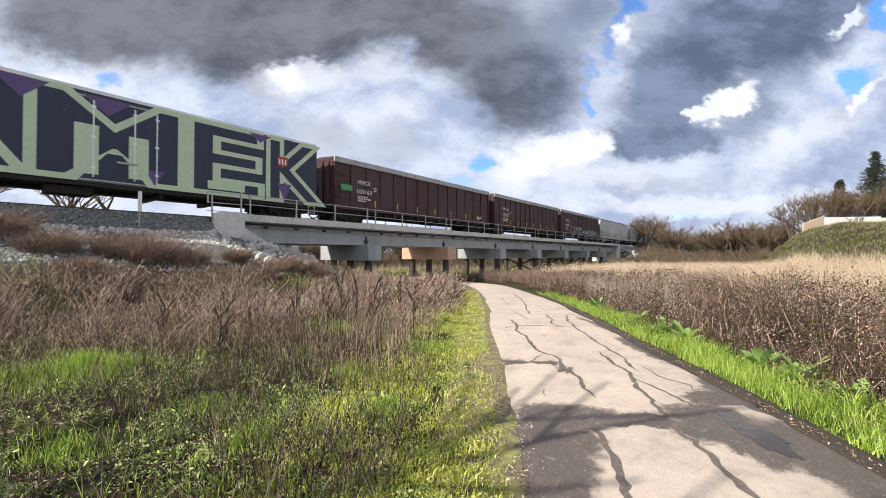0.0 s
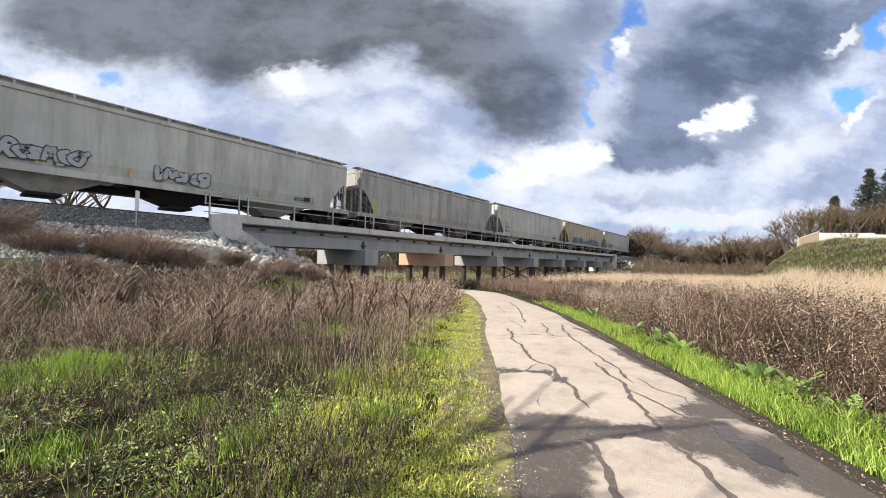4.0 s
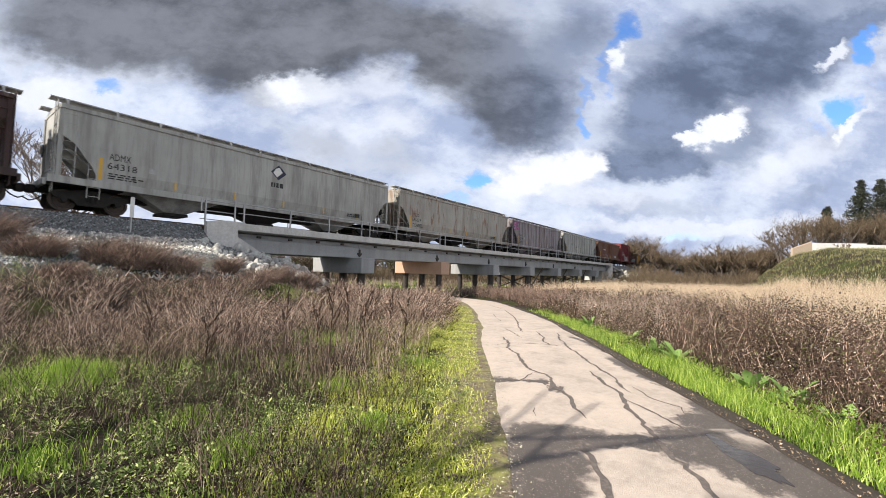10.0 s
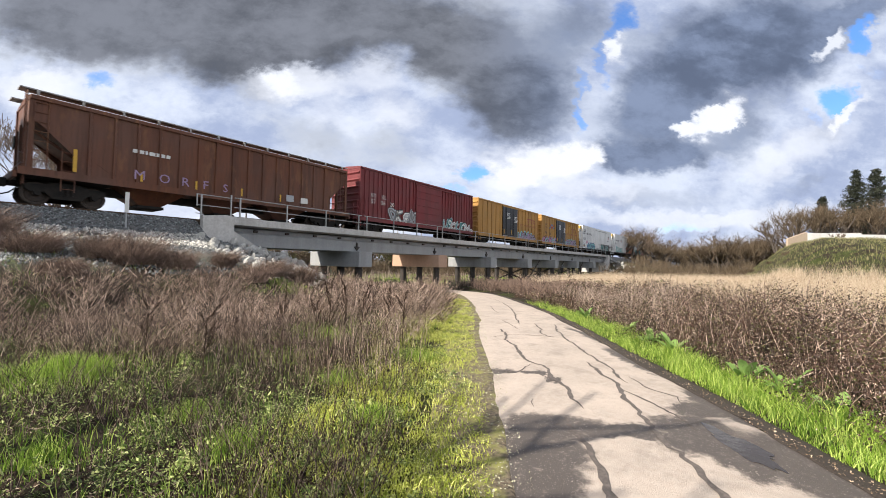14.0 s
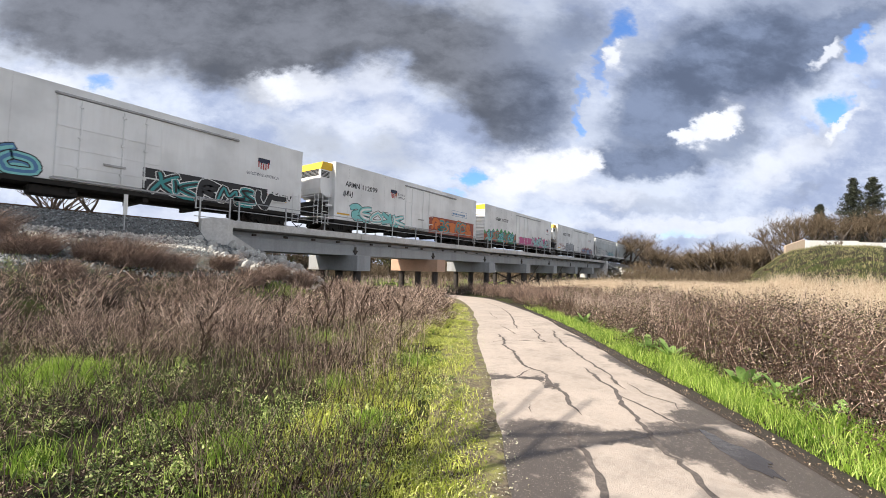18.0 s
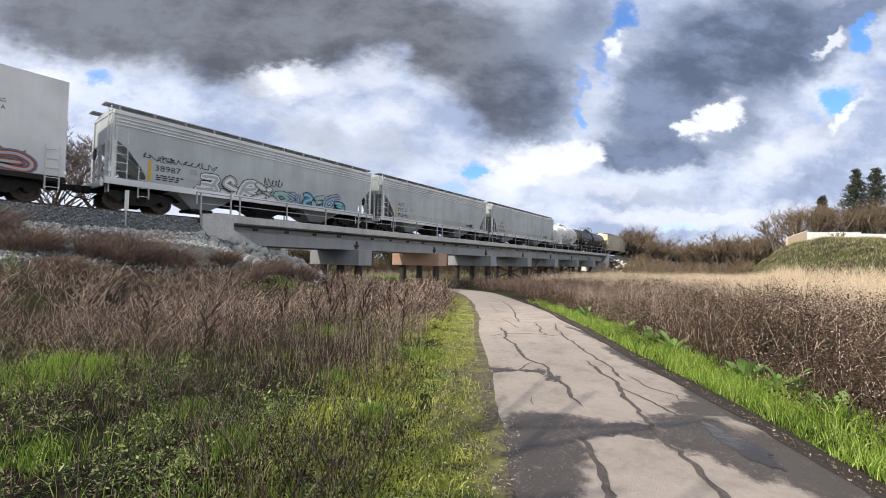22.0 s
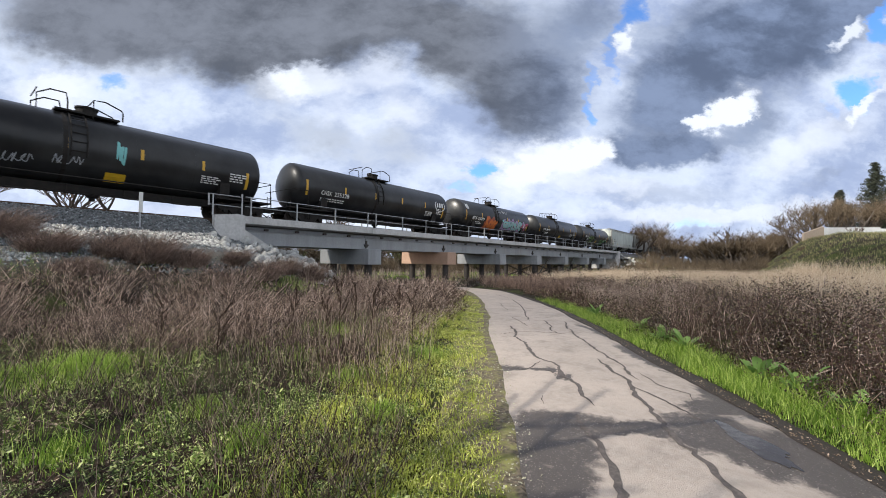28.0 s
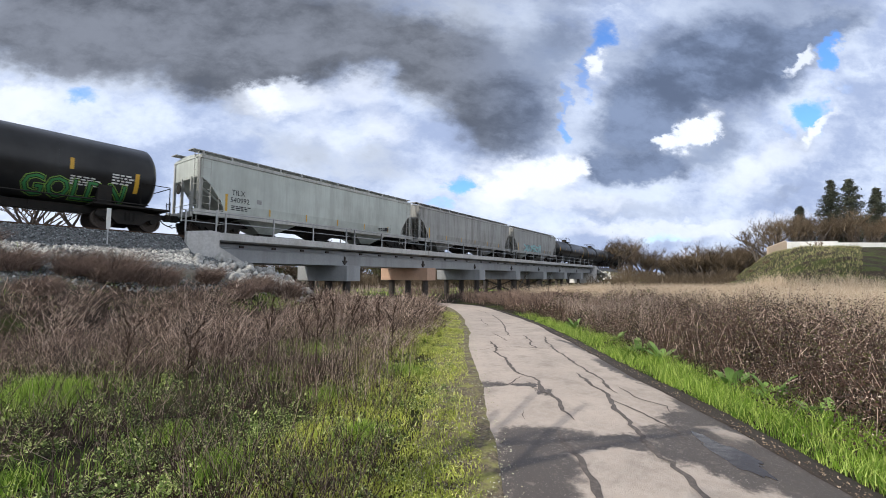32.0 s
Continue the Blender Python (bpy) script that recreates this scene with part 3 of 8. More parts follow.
BROWN = car_paint("rusty_brown_paint", (0.062, 0.028, 0.024), (0.028, 0.014, 0.013), 0.7, rust=(0.30, 0.26, 0.23), rust_amount=0.45)
ORANGE_BROWN = car_paint("orange_brown_paint", (0.15, 0.055, 0.028), (0.07, 0.03, 0.02), 0.7, rust=(0.26, 0.12, 0.05), rust_amount=0.4)
UNDER = material("grimy_underframe", (0.013, 0.012, 0.011), 0.85, 0.1, tint=(0.028, 0.022, 0.018), scale=5, amount=0.7, bump=0.004)
WHEEL = material("wheel_steel", (0.055, 0.045, 0.04), 0.6, 0.5, tint=(0.11, 0.08, 0.06), scale=9)
SAFETY = material("reflector_yellow", (0.62, 0.36, 0.03), 0.45, scale=8, amount=0.25)
LIGHT_TRIM = material("grey_trim", (0.40, 0.40, 0.40), 0.6, 0.2, scale=6, stain=(0.2, 0.18, 0.16), stain_scale=1.5, stain_amount=0.6)
INKS = {k: material("ink_" + k, c, 0.55, scale=5, amount=0.35) for k, c in dict(
    white=(0.72, 0.72, 0.70), black=(0.015, 0.015, 0.017), navy=(0.012, 0.018, 0.05), pale_green=(0.50, 0.60, 0.42), purple=(0.10, 0.055, 0.18), lilac=(0.36, 0.26, 0.42), teal=(0.04, 0.26, 0.26),
    aqua=(0.22, 0.55, 0.54), orange=(0.60, 0.16, 0.03), blue=(0.08, 0.20, 0.38), pink=(0.50, 0.10, 0.25), green=(0.06, 0.28, 0.09), silver=(0.40, 0.42, 0.45), lime=(0.32, 0.55, 0.10), red=(0.40, 0.03, 0.03), grey=(0.20, 0.20, 0.21), maroon=(0.16, 0.03, 0.03), brick=(0.30, 0.07, 0.035), yellow=(0.75, 0.46, 0.02)).items()}

HALF = 1.6          # half the width of a car
TANK_R, TANK_Z = 1.52, 2.58


def flat_side(x, z, out):
    return (x, -HALF - out, z)


def tank_side(x, z, out):
    k = max(min((z - TANK_Z) / TANK_R, 0.97), -0.97)
    return (x, -(TANK_R + out) * math.sqrt(1 - k * k), TANK_Z + (TANK_R + out) * k)


def painted(name, verts, faces, ink, parent, surf, out, label=""):
    bm = bmesh.new()
    vs = [bm.verts.new((x, 0, z)) for x, z in verts]
    for f in faces:
        try:
            bm.faces.new([vs[i] for i in f])
        except ValueError:
            pass
    if surf is tank_side:
        # cut into level strips, so that the paint follows the round shell
        lo, hi = min(v[1] for v in verts), max(v[1] for v in verts)
        for k in range(1, int((hi - lo) / 0.11) + 1):
            bmesh.ops.bisect_plane(bm, geom=list(bm.verts) + list(bm.edges) + list(bm.faces), plane_co=(0, 0, lo + 0.11 * k), plane_no=(0, 0, 1))
    for v in bm.verts:
        v.co = surf(v.co.x, v.co.z, out)
    return part(name, bm, INKS[ink] if isinstance(ink, str) else ink, parent, label)


def letters(text, ink, parent, x, z, high, surf=flat_side, wide=None, bold=0.0, out=0.006, name="lettering", label="", spacing=1.0):
    """Words in the built-in font, set on a car's side, from their lower left corner."""
    cu = bpy.data.curves.new("words", "FONT")
    cu.body, cu.resolution_u, cu.space_character = text, 2, spacing
    ob = bpy.data.objects.new("words", cu)
    me = bpy.data.meshes.new_from_object(ob)
    vs = np.array([v.co[:2] for v in me.vertices])
    lo, hi = vs.min(0), vs.max(0)
    sz = high / (hi[1] - lo[1])
    sx = wide / (hi[0] - lo[0]) if wide else sz
    if bold:
        # the outline grows about the same letter, so that outline and face keep one centre
        bpy.data.meshes.remove(me)
        cu.offset = bold
        me = bpy.data.meshes.new_from_object(ob)
        vs = np.array([v.co[:2] for v in me.vertices])
    pts = [(x + (a - lo[0]) * sx, z + (b - lo[1]) * sz) for a, b in vs]
    faces = [tuple(p.vertices) for p in me.polygons]
    bpy.data.objects.remove(ob)
    bpy.data.curves.remove(cu)
    bpy.data.meshes.remove(me)
    return painted(name, pts, faces, ink, parent, surf, out, label)


def bars(ink, parent, x, z, wide, high, rows, surf=flat_side, seed=1):
    """Small print that cannot be read."""
    r = random.Random(seed)
    verts, faces = [], []
    for k in range(rows):
        a = x
        zz = z + high * (rows - 1 - k) / rows
        while a < x + wide * r.uniform(0.7, 1.0):
            w = r.uniform(0.08, 0.26)
            faces.append(tuple(range(len(verts), len(verts) + 4)))
            verts += [(a, zz), (a + w, zz), (a + w, zz + high / rows * 0.55), (a, zz + high / rows * 0.55)]
            a += w + 0.06
    return painted("small_print", verts, faces, ink, parent, surf, 0.006)


def patch(ink, parent, x, z, wide, high, surf=flat_side, out=0.005, name="reflector", label=""):
    return painted(name, [(x, z), (x + wide, z), (x + wide, z + high), (x, z + high)], [(0, 1, 2, 3)], ink, parent, surf, out, label)


FORMS = ([[(0.85, 0.85), (0.5, 1), (0.15, 0.75), (0.5, 0.5), (0.85, 0.28), (0.5, 0), (0.1, 0.15)]], [[(0.5, 1), (0.1, 0.7), (0.12, 0.25), (0.5, 0), (0.9, 0.3), (0.88, 0.72), (0.5, 1)]],
         [[(0.2, 1), (0.25, 0.5), (0.12, 0)], [(0.9, 1), (0.3, 0.5), (0.95, 0)]], [[(0.95, 0.95), (0.25, 0.92), (0.15, 0.5), (0.25, 0.06), (0.95, 0.1)], [(0.2, 0.5), (0.8, 0.53)]],
         [[(0.15, 0), (0.2, 1), (0.8, 0.92), (0.78, 0.6), (0.3, 0.48), (0.95, 0)]], [[(0.12, 1), (0.15, 0.3), (0.5, 0), (0.85, 0.3), (0.92, 1)]], [[(0.05, 0), (0.2, 1), (0.5, 0.35), (0.8, 1), (0.95, 0)]])


def ribbon(pts, width):
    """A band of even width along a smooth line through the points."""
    p = [np.array(q) for q in pts]
    line = []
    for a in range(len(p) - 1):
        p0, p1, p2, p3 = p[max(a - 1, 0)], p[a], p[a + 1], p[min(a + 2, len(p) - 1)]
        for t in (0, 0.25, 0.5, 0.75):
            line.append(0.5 * (2 * p1 + (p2 - p0) * t + (2 * p0 - 5 * p1 + 4 * p2 - p3) * t * t + (3 * p1 - p0 - 3 * p2 + p3) * t ** 3))
    line.append(p[-1])
    verts = []
    for k, q in enumerate(line):
        w = line[min(k + 1, len(line) - 1)] - line[max(k - 1, 0)]
        w = w / (np.hypot(*w) + 1e-6)
        o = np.array((-w[1], w[0])) * width * 0.5 * (0.72 if k in (0, len(line) - 1) else 1.0)
        q = q - w * width * 0.25 if k == 0 else q + w * width * 0.25 if k == len(line) - 1 else q
        verts += [tuple(q - o), tuple(q + o)]
    return verts, [(2 * k, 2 * k + 1, 2 * k + 3, 2 * k + 2) for k in range(len(line) - 1)]


def graffiti(parent, x, z, wide, high, count, edge, fills, back=None, surf=flat_side, seed=1, label="wild-style painted graffiti lettering"):
    """Swollen sprayed forms that cannot be read: a cloud behind, then outline, fill and inner colour of each."""
    r = random.Random(seed)
    if back:
        k = max(int(wide / 0.13), 12)
        top = [(x - 0.15 + (wide + 0.3) * i / k, z + high * (0.72 + 0.16 * math.sin(i * 0.9 + seed) + 0.30 * math.sin(math.pi * i / k) + 0.08 * r.random())) for i in range(k + 1)]
        verts = top + [(a, z - 0.02) for a, _ in top]
        painted("graffiti", verts, [(k + 1 + i, k + 2 + i, i + 1, i) for i in range(k)], back, parent, surf, 0.004, "sprayed cloud of colour behind letters")
        if len(fills) > 1:
            verts, faces = [], []
            for i in range(count * 2):
                cx, cz, w = x + wide * r.random(), z + high * r.uniform(0.1, 0.85), r.uniform(0.12, 0.3)
                faces.append(tuple(range(len(verts), len(verts) + 9)))
                verts += [(cx + math.cos(a * 0.698) * w * r.uniform(0.8, 1.2), max(cz + math.sin(a * 0.698) * w * 0.6, z - 0.02)) for a in range(9)]
            for i, f in enumerate(faces):
                painted("graffiti", verts[9 * i:9 * i + 9], [tuple(range(9))], fills[-1] if i % 2 else edge, parent, surf, 0.005 + 0.0003 * (i % 5))
    step = wide / count
    for i in range(count):
        flip, w, h = r.random() < 0.45, step * 1.38, high * r.uniform(0.78, 1.0)
        lean, x0, z0 = r.uniform(-0.1, 0.28), x + step * i + r.uniform(-0.08, 0.08) * step, z + high * r.uniform(0, 0.08)
        thick = 0.30 * min(w, h)
        lines = []
        for stroke in r.choice(FORMS):
            lines.append([(x0 + thick * 0.5 + ((1 - a if flip else a) + r.uniform(-0.17, 0.17)) * (w - thick) + lean * b * h * 0.5, z0 + thick * 0.5 + (b + r.uniform(-0.14, 0.14)) * (h - thick)) for a, b in stroke])
        if r.random() < 0.8:
            a = r.choice(lines)[-1]
            lines.append([a, (a[0] + r.uniform(0.1, 0.3) * w, a[1] + r.uniform(-0.15, 0.1) * h), (a[0] + r.uniform(0.3, 0.7) * w, a[1] + r.uniform(-0.1, 0.2) * h)])
        out = 0.008 + 0.0022 * i
        for grow, ink, d in ((thick + 0.09, edge, 0.0), (thick, fills[i % len(fills)], 0.0009), (thick * 0.42, fills[(i + 1) % len(fills)], 0.0016)):
            verts, faces = [], []
            for line in lines:
                v, f = ribbon(line, grow)
                faces += [tuple(q + len(verts) for q in g) for g in f]
                verts += [(a, max(b, z - 0.05)) for a, b in v]
            painted("graffiti", verts, faces, ink, parent, surf, out + d, label if d == 0 else "")


def tag(parent, x, z, wide, high, ink, seed=1, surf=flat_side, thick=0.05, strokes=6):
    """A quick sprayed scrawl."""
    r = random.Random(seed)
    pts = []
    for i in range(strokes):
        pts.append((x + wide * (i + r.uniform(0, 0.4)) / strokes, z + high * r.uniform(0, 0.3)))
        for k in range(2):
            pts.append((x + wide * (i + r.uniform(0.1, 1.1)) / strokes, z + high * (r.uniform(0.7, 1.0) if k % 2 == 0 else r.uniform(0.2, 0.6))))
    verts, faces = ribbon(pts, thick)
    bm = bmesh.new()
    vs = [bm.verts.new(surf(*v, 0.006)) for v in verts]
    for f in faces:
        bm.faces.new([vs[q] for q in f])
    part("graffiti", bm, INKS[ink], parent, "thin sprayed scrawl")


# -- running gear, one set of meshes for all cars
def lathe(profile, sides, axis="y"):
    """Turns (radius, along) points round an axis."""
    bm = bmesh.new()
    rings = []
    for r, a in profile:
        ring = []
        for k in range(sides):
            t = 2 * math.pi * k / sides
            c, s = r * math.cos(t), r * math.sin(t)
            ring.append(bm.verts.new((c, a, s) if axis == "y" else (a, c, s) if axis == "x" else (c, s, a)))
        rings.append(ring)
    for a, b in zip(rings, rings[1:]):
        for k in range(sides):
            bm.faces.new((a[k], a[(k + 1) % sides], b[(k + 1) % sides], b[k]))
    bm.faces.new(rings[0])
    bm.faces.new(rings[-1][::-1])
    bmesh.ops.recalc_face_normals(bm, faces=bm.faces)
    return bm


def mesh_of(bm, mat, name):
    me = bpy.data.meshes.new(name)
    bm.to_mesh(me)
    bm.free()
    me.materials.append(mat)
    return me


def side_frame():
    bm = bmesh.new()
    out = [(-1.28, 0.62), (-1.25, 0.78), (-0.75, 0.80), (-0.42, 0.93), (0.42, 0.93), (0.75, 0.80), (1.25, 0.78), (1.28, 0.62), (1.12, 0.50), (0.68, 0.50), (0.45, 0.26), (-0.45, 0.26), (-0.68, 0.50), (-1.12, 0.50)]
    for s in (-1, 1):
        prism(bm, out, "y", s * 1.02 - 0.09, s * 1.02 + 0.09)
        for x in (-0.16, 0.0, 0.16):
            tube(bm, [(x, s * 1.12, 0.42), (x, s * 1.12, 0.80)], 0.055, 8)
        for x in (-0.9, 0.9):
            tube(bm, [(x, s * 1.0, 0.457), (x, s * 1.2, 0.457)], 0.12, 10)
    box(bm, -0.2, 0.2, -0.93, 0.93, 0.5, 0.86)
    return bm


FRAME_ME = mesh_of(side_frame(), UNDER, "truck")
WHEEL_ME = mesh_of(lathe([(0.08, -0.79), (0.1, -0.785), (0.14, -0.74), (0.33, -0.74), (0.36, -0.79), (0.457, -0.785), (0.455, -0.69), (0.485, -0.66), (0.36, -0.655), (0.33, -0.69), (0.14, -0.68), (0.085, -0.6), (0.085, 0.6), (0.14, 0.68), (0.33, 0.69), (0.36, 0.655), (0.485, 0.66), (0.455, 0.69), (0.457, 0.785), (0.36, 0.79), (0.33, 0.74), (0.14, 0.74), (0.1, 0.785), (0.08, 0.79)], 16), WHEEL, "wheelset")
COUPLER_ME = mesh_of(box(box(boxed(-0.5, 0.35, -0.12, 0.12, 0.74, 0.98, 0.02), 0.3, 0.62, -0.2, 0.2, 0.68, 1.02, 0.05), -0.5, -0.3, -0.3, 0.3, 0.66, 1.05), UNDER, "coupler")
HOSE_ME = mesh_of(tubed([(0.0, -0.3, 0.72), (0.2, -0.32, 0.5), (0.42, -0.3, 0.4), (0.6, -0.25, 0.5)], 0.03, 5), UNDER, "brake_hose")
WHEELS = []


def child(name, me, parent, m=None):
    ob = new(name, me)
    ob.parent = parent
    if m is not None:
        ob.matrix_basis = m
    return ob


def running_gear(car, length, trucks):
    for s in (-1, 1):
        t = child("truck", FRAME_ME, car, pose(s * (length / 2 - trucks), 0, 0))
        for a in (-0.9, 0.9):
            w = child("wheelset", WHEEL_ME, t, pose(a, 0, 0.457))
            WHEELS.append((w, car, a))
        child("coupler", COUPLER_ME, car, pose(s * (length / 2 - 0.62), 0, 0, 0, 0, 0 if s > 0 else 180))
        child("brake_hose", HOSE_ME, car, pose(s * (length / 2 - 0.62), 0, 0, 0, 0, 0 if s > 0 else 180))


def ladder(car, x, y, z0, z1, mat, wide=0.42, along=True, rung=0.38):
    """A ladder on a side (along the car) or an end (across it)."""
    bm = bmesh.new()
    ends = [(x, y), (x + wide, y)] if along else [(x, y), (x, y + wide)]
    for a, b in ends:
        tube(bm, [(a, b, z0), (a, b, z1)], 0.022, 5)
    z = z0 + 0.1
    while z < z1:
        tube(bm, [(ends[0][0], ends[0][1], z), (ends[1][0], ends[1][1], z)], 0.016, 5)
        z += rung
    part("ladder", bm, mat, car)


def start_car(i, name, label, category):
    a, b = CUTS[i], CUTS[i + 1]
    car = thing(name, label, category, "train", place=((a + b) / 2, TRACK_Y, RAIL_Z))
    CARS.append((car, (a + b) / 2))
    return car, b - a


CARS = []


def covered_hopper(i, label, paint, eave=4.28, ribs=0, trim=None, end_paint=None, bays=3, slope=2.5, deep=3.1, arch=0.2, marks="TILX", number="650044", mark_ink="black", stripes=True):
    car, length = start_car(i, "covered_hopper", label, "hopper car")
    trim = trim or paint
    h = length / 2 - 0.71
    low = 1.32
    inset = 0.06 if ribs else 0.0
    w = HALF - inset
    # the body: side sheets bulge a little, the ends slope inwards
    bm = bmesh.new()
    rows = [(low, 0.92), (low + 0.5, 0.985), ((low + eave) / 2, 1.0), (eave - 0.25, 0.985), (eave, 0.97)] if not ribs else [(low, 1.0), (eave, 1.0)]

    def end_x(z):
        return h - slope * max(0.0, (deep - z) / (deep - low)) ** 1.0 if z < deep else h
    zs = sorted({z for z, _ in rows} | {deep})
    rings = []
    for z in zs:
        k = float(np.interp(z, [a for a, _ in rows], [b for _, b in rows]))
        x = end_x(z)
        rings.append([bm.verts.new(p) for p in ((-x, -w * k, z), (x, -w * k, z), (x, w * k, z), (-x, w * k, z))])
    for a, b in zip(rings, rings[1:]):
        for k in range(4):
            bm.faces.new((a[k], a[(k + 1) % 4], b[(k + 1) % 4], b[k]))
    bm.faces.new(rings[0][::-1])
    bm.faces.new(rings[-1])
    part("body", bm, paint, car)
    # side sheets beyond the slope, that hang over the end platforms
    for s in (-1, 1):
        for y in (-1, 1):
            if ribs:
                cut = [(s * h, eave), (s * (h - slope), eave), (s * (h - slope), low), (s * (h - 1.3), low), (s * (h - 1.3), 2.1), (s * h, 3.42)]
            else:
                cut = [(s * h, eave), (s * (h - slope), eave), (s * (h - slope), low), (s * (h - 1.22), low), (s * (h - 1.2), low + 0.28), (s * (h - 1.05), low + 0.62), (s * (h - 0.78), low + 0.98), (s * (h - 0.5), low + 1.4), (s * (h - 0.22), deep - 0.16), (s * h, deep - 0.06)]
            part("side_sheet", prismed(cut, "y", y * w * 0.985 - 0.012, y * w * 0.985 + 0.012), paint, car)
    roof = [(-w, eave - 0.04), (-w * 1.015, eave + 0.05), (-w * 0.6, eave + arch * 0.75), (0, eave + arch), (w * 0.6, eave + arch * 0.75), (w * 1.015, eave + 0.05), (w, eave - 0.04)]
    part("roof", prismed(roof, "x", -h - 0.03, h + 0.03), paint, car)
    for s in (-1, 1):
        part("top_rail", boxed(-h - 0.05, h + 0.05, s * HALF - 0.035, s * HALF + 0.045, eave - 0.14, eave + 0.03, 0.015), trim, car)
        part("side_sill", prismed([(s * (HALF - 0.09), low - 0.26), (s * (HALF + 0.03), low - 0.26), (s * (HALF + 0.03), low + 0.03), (s * (HALF - 0.09), low + 0.03)], "x", -h - 0.3, h + 0.3), trim, car)
        # raised walkway along the roof
        part("running_board", boxed(-h - 0.32, h + 0.32, s * 1.0 - 0.3, s * 1.0 + 0.3, eave + 0.31, eave + 0.355), LIGHT_TRIM, car, "grey grating walkway")
        n_up = 12
        for k in range(n_up):
            x = -h + 0.2 + (2 * h - 0.4) * k / (n_up - 1)
            part("walkway_bracket", boxed(x - 0.04, x + 0.04, s * 1.32 - 0.05, s * 1.32 + 0.05, eave + 0.02, eave + 0.31), LIGHT_TRIM, car)
    for k in range(8):
        x = -h + 1.2 + (2 * h - 2.4) * k / 7
        part("hatch_cover", boxed(x - 0.75, x + 0.75, -0.42, 0.42, eave + arch - 0.02, eave + arch + 0.17, 0.05), paint, car)
    for k in range(ribs):
        x = -h + slope * 0.62 + (2 * h - slope * 1.24) * k / (ribs - 1)
        for s in (-1, 1):
            part("side_post", prismed([(x - 0.07, s * (w - 0.01)), (x + 0.07, s * (w - 0.01)), (x + 0.04, s * (HALF + 0.015)), (x - 0.04, s * (HALF + 0.015))], "z", low - 0.05, eave - 0.1), trim, car)
    # discharge bays
    for k in range(bays):
        c = (k - (bays - 1) / 2) * (2 * (h - slope * 0.9) / bays)
        t = (h - slope * 0.9) / bays * 0.96
        bm = bmesh.new()
        top = [bm.verts.new(p) for p in ((c - t, -1.45, low), (c + t, -1.45, low), (c + t, 1.45, low), (c - t, 1.45, low))]
        bot = [bm.verts.new(p) for p in ((c - 0.45, -0.6, 0.42), (c + 0.45, -0.6, 0.42), (c + 0.45, 0.6, 0.42), (c - 0.45, 0.6, 0.42))]
        for j in range(4):
            bm.faces.new((top[j], bot[j], bot[(j + 1) % 4], top[(j + 1) % 4]))
        bm.faces.new(bot)
        bay = part("discharge_bay", bm, paint if k % 2 == 0 or ribs else UNDER, car)
        part("outlet_gate", boxed(c - 0.55, c + 0.55, -0.75, 0.75, 0.28, 0.42, 0.02), UNDER, bay)
    part("centre_sill", boxed(-length / 2 + 0.6, length / 2 - 0.6, -0.28, 0.28, 0.72, 1.06), UNDER, car)
    for s in (-1, 1):
        # end platform, posts, ladders, brake wheel
        x0, x1 = sorted((s * (h - slope + 0.2), s * (h + 0.36)))
        part("end_platform", boxed(x0, x1, -1.5, 1.5, 1.06, 1.13), UNDER, car)
        part("end_sill", boxed(min(s * (h + 0.3), s * (h + 0.42)), max(s * (h + 0.3), s * (h + 0.42)), -1.55, 1.55, 0.92, 1.2, 0.02), trim, car)
        for y in (-1.5, -0.55, 0.55, 1.5):
            part("end_post", boxed(s * h - 0.06, s * h + 0.06, y - 0.06, y + 0.06, 1.13, deep + 0.1 if abs(y) < 1 else eave - 0.05), trim, car)
        ladder(car, s * h - 0.5 if s > 0 else s * h + 0.08, -HALF + 0.02, 1.2, eave - 0.1, trim)
        ladder(car, s * (h + 0.12), -1.5, 0.7, eave + 0.2, trim, 0.42, False)
        ladder(car, s * h - 1.35 if s > 0 else s * h + 0.95, -HALF + 0.03, 0.55, 2.35, trim)
        part("slope_stiffener", tubed([(s * (h - 0.1), -0.9, deep - 0.3), (s * (h - slope + 0.3), -0.9, low)], 0.06, 5), paint, car)
        part("grab_iron", tubed([(s * (h + 0.1), -1.52, 2.1), (s * (h + 0.1), -0.3, 2.1)], 0.018, 5), trim, car)
        part("grab_iron", tubed([(s * (h + 0.1), -1.52, 1.65), (s * (h + 0.1), 1.5, 1.65)], 0.018, 5), trim, car)
    part("brake_wheel", lathe([(0.05, -0.02), (0.28, -0.02), (0.28, 0.02), (0.05, 0.02)], 14, "x"), UNDER, car).location = (-h - 0.2, 0.5, 2.6)
    running_gear(car, length, 1.95)
    if stripes:
        patch(SAFETY, car, -h + 1.28, 1.42, 0.13, 0.95)
        for k in range(1, 6):
            patch(SAFETY, car, -h + 1.3 + (2 * h - 2.6) * k / 5.6, 1.42, 0.09, 0.42)
    if marks:
        x = -h + 1.62
        letters(marks, mark_ink, car, x, 2.36, 0.29, wide=0.78)
        letters(number, mark_ink, car, x - 0.05, 1.95, 0.29, wide=1.08)
        bars(mark_ink, car, x, 1.52, 1.3, 0.30, 3, seed=i)
        bars(mark_ink, car, h - slope - 1.4, 1.5, 0.9, 0.25, 2, seed=i + 50)
        patch(mark_ink, car, h - 3.2, 1.5, 0.42, 0.26, name="data_plate", label="dark data plate")
        patch(LIGHT_TRIM, car, -h + 3.1, 2.05, 0.3, 0.26, name="stencil")
    return car, length, h


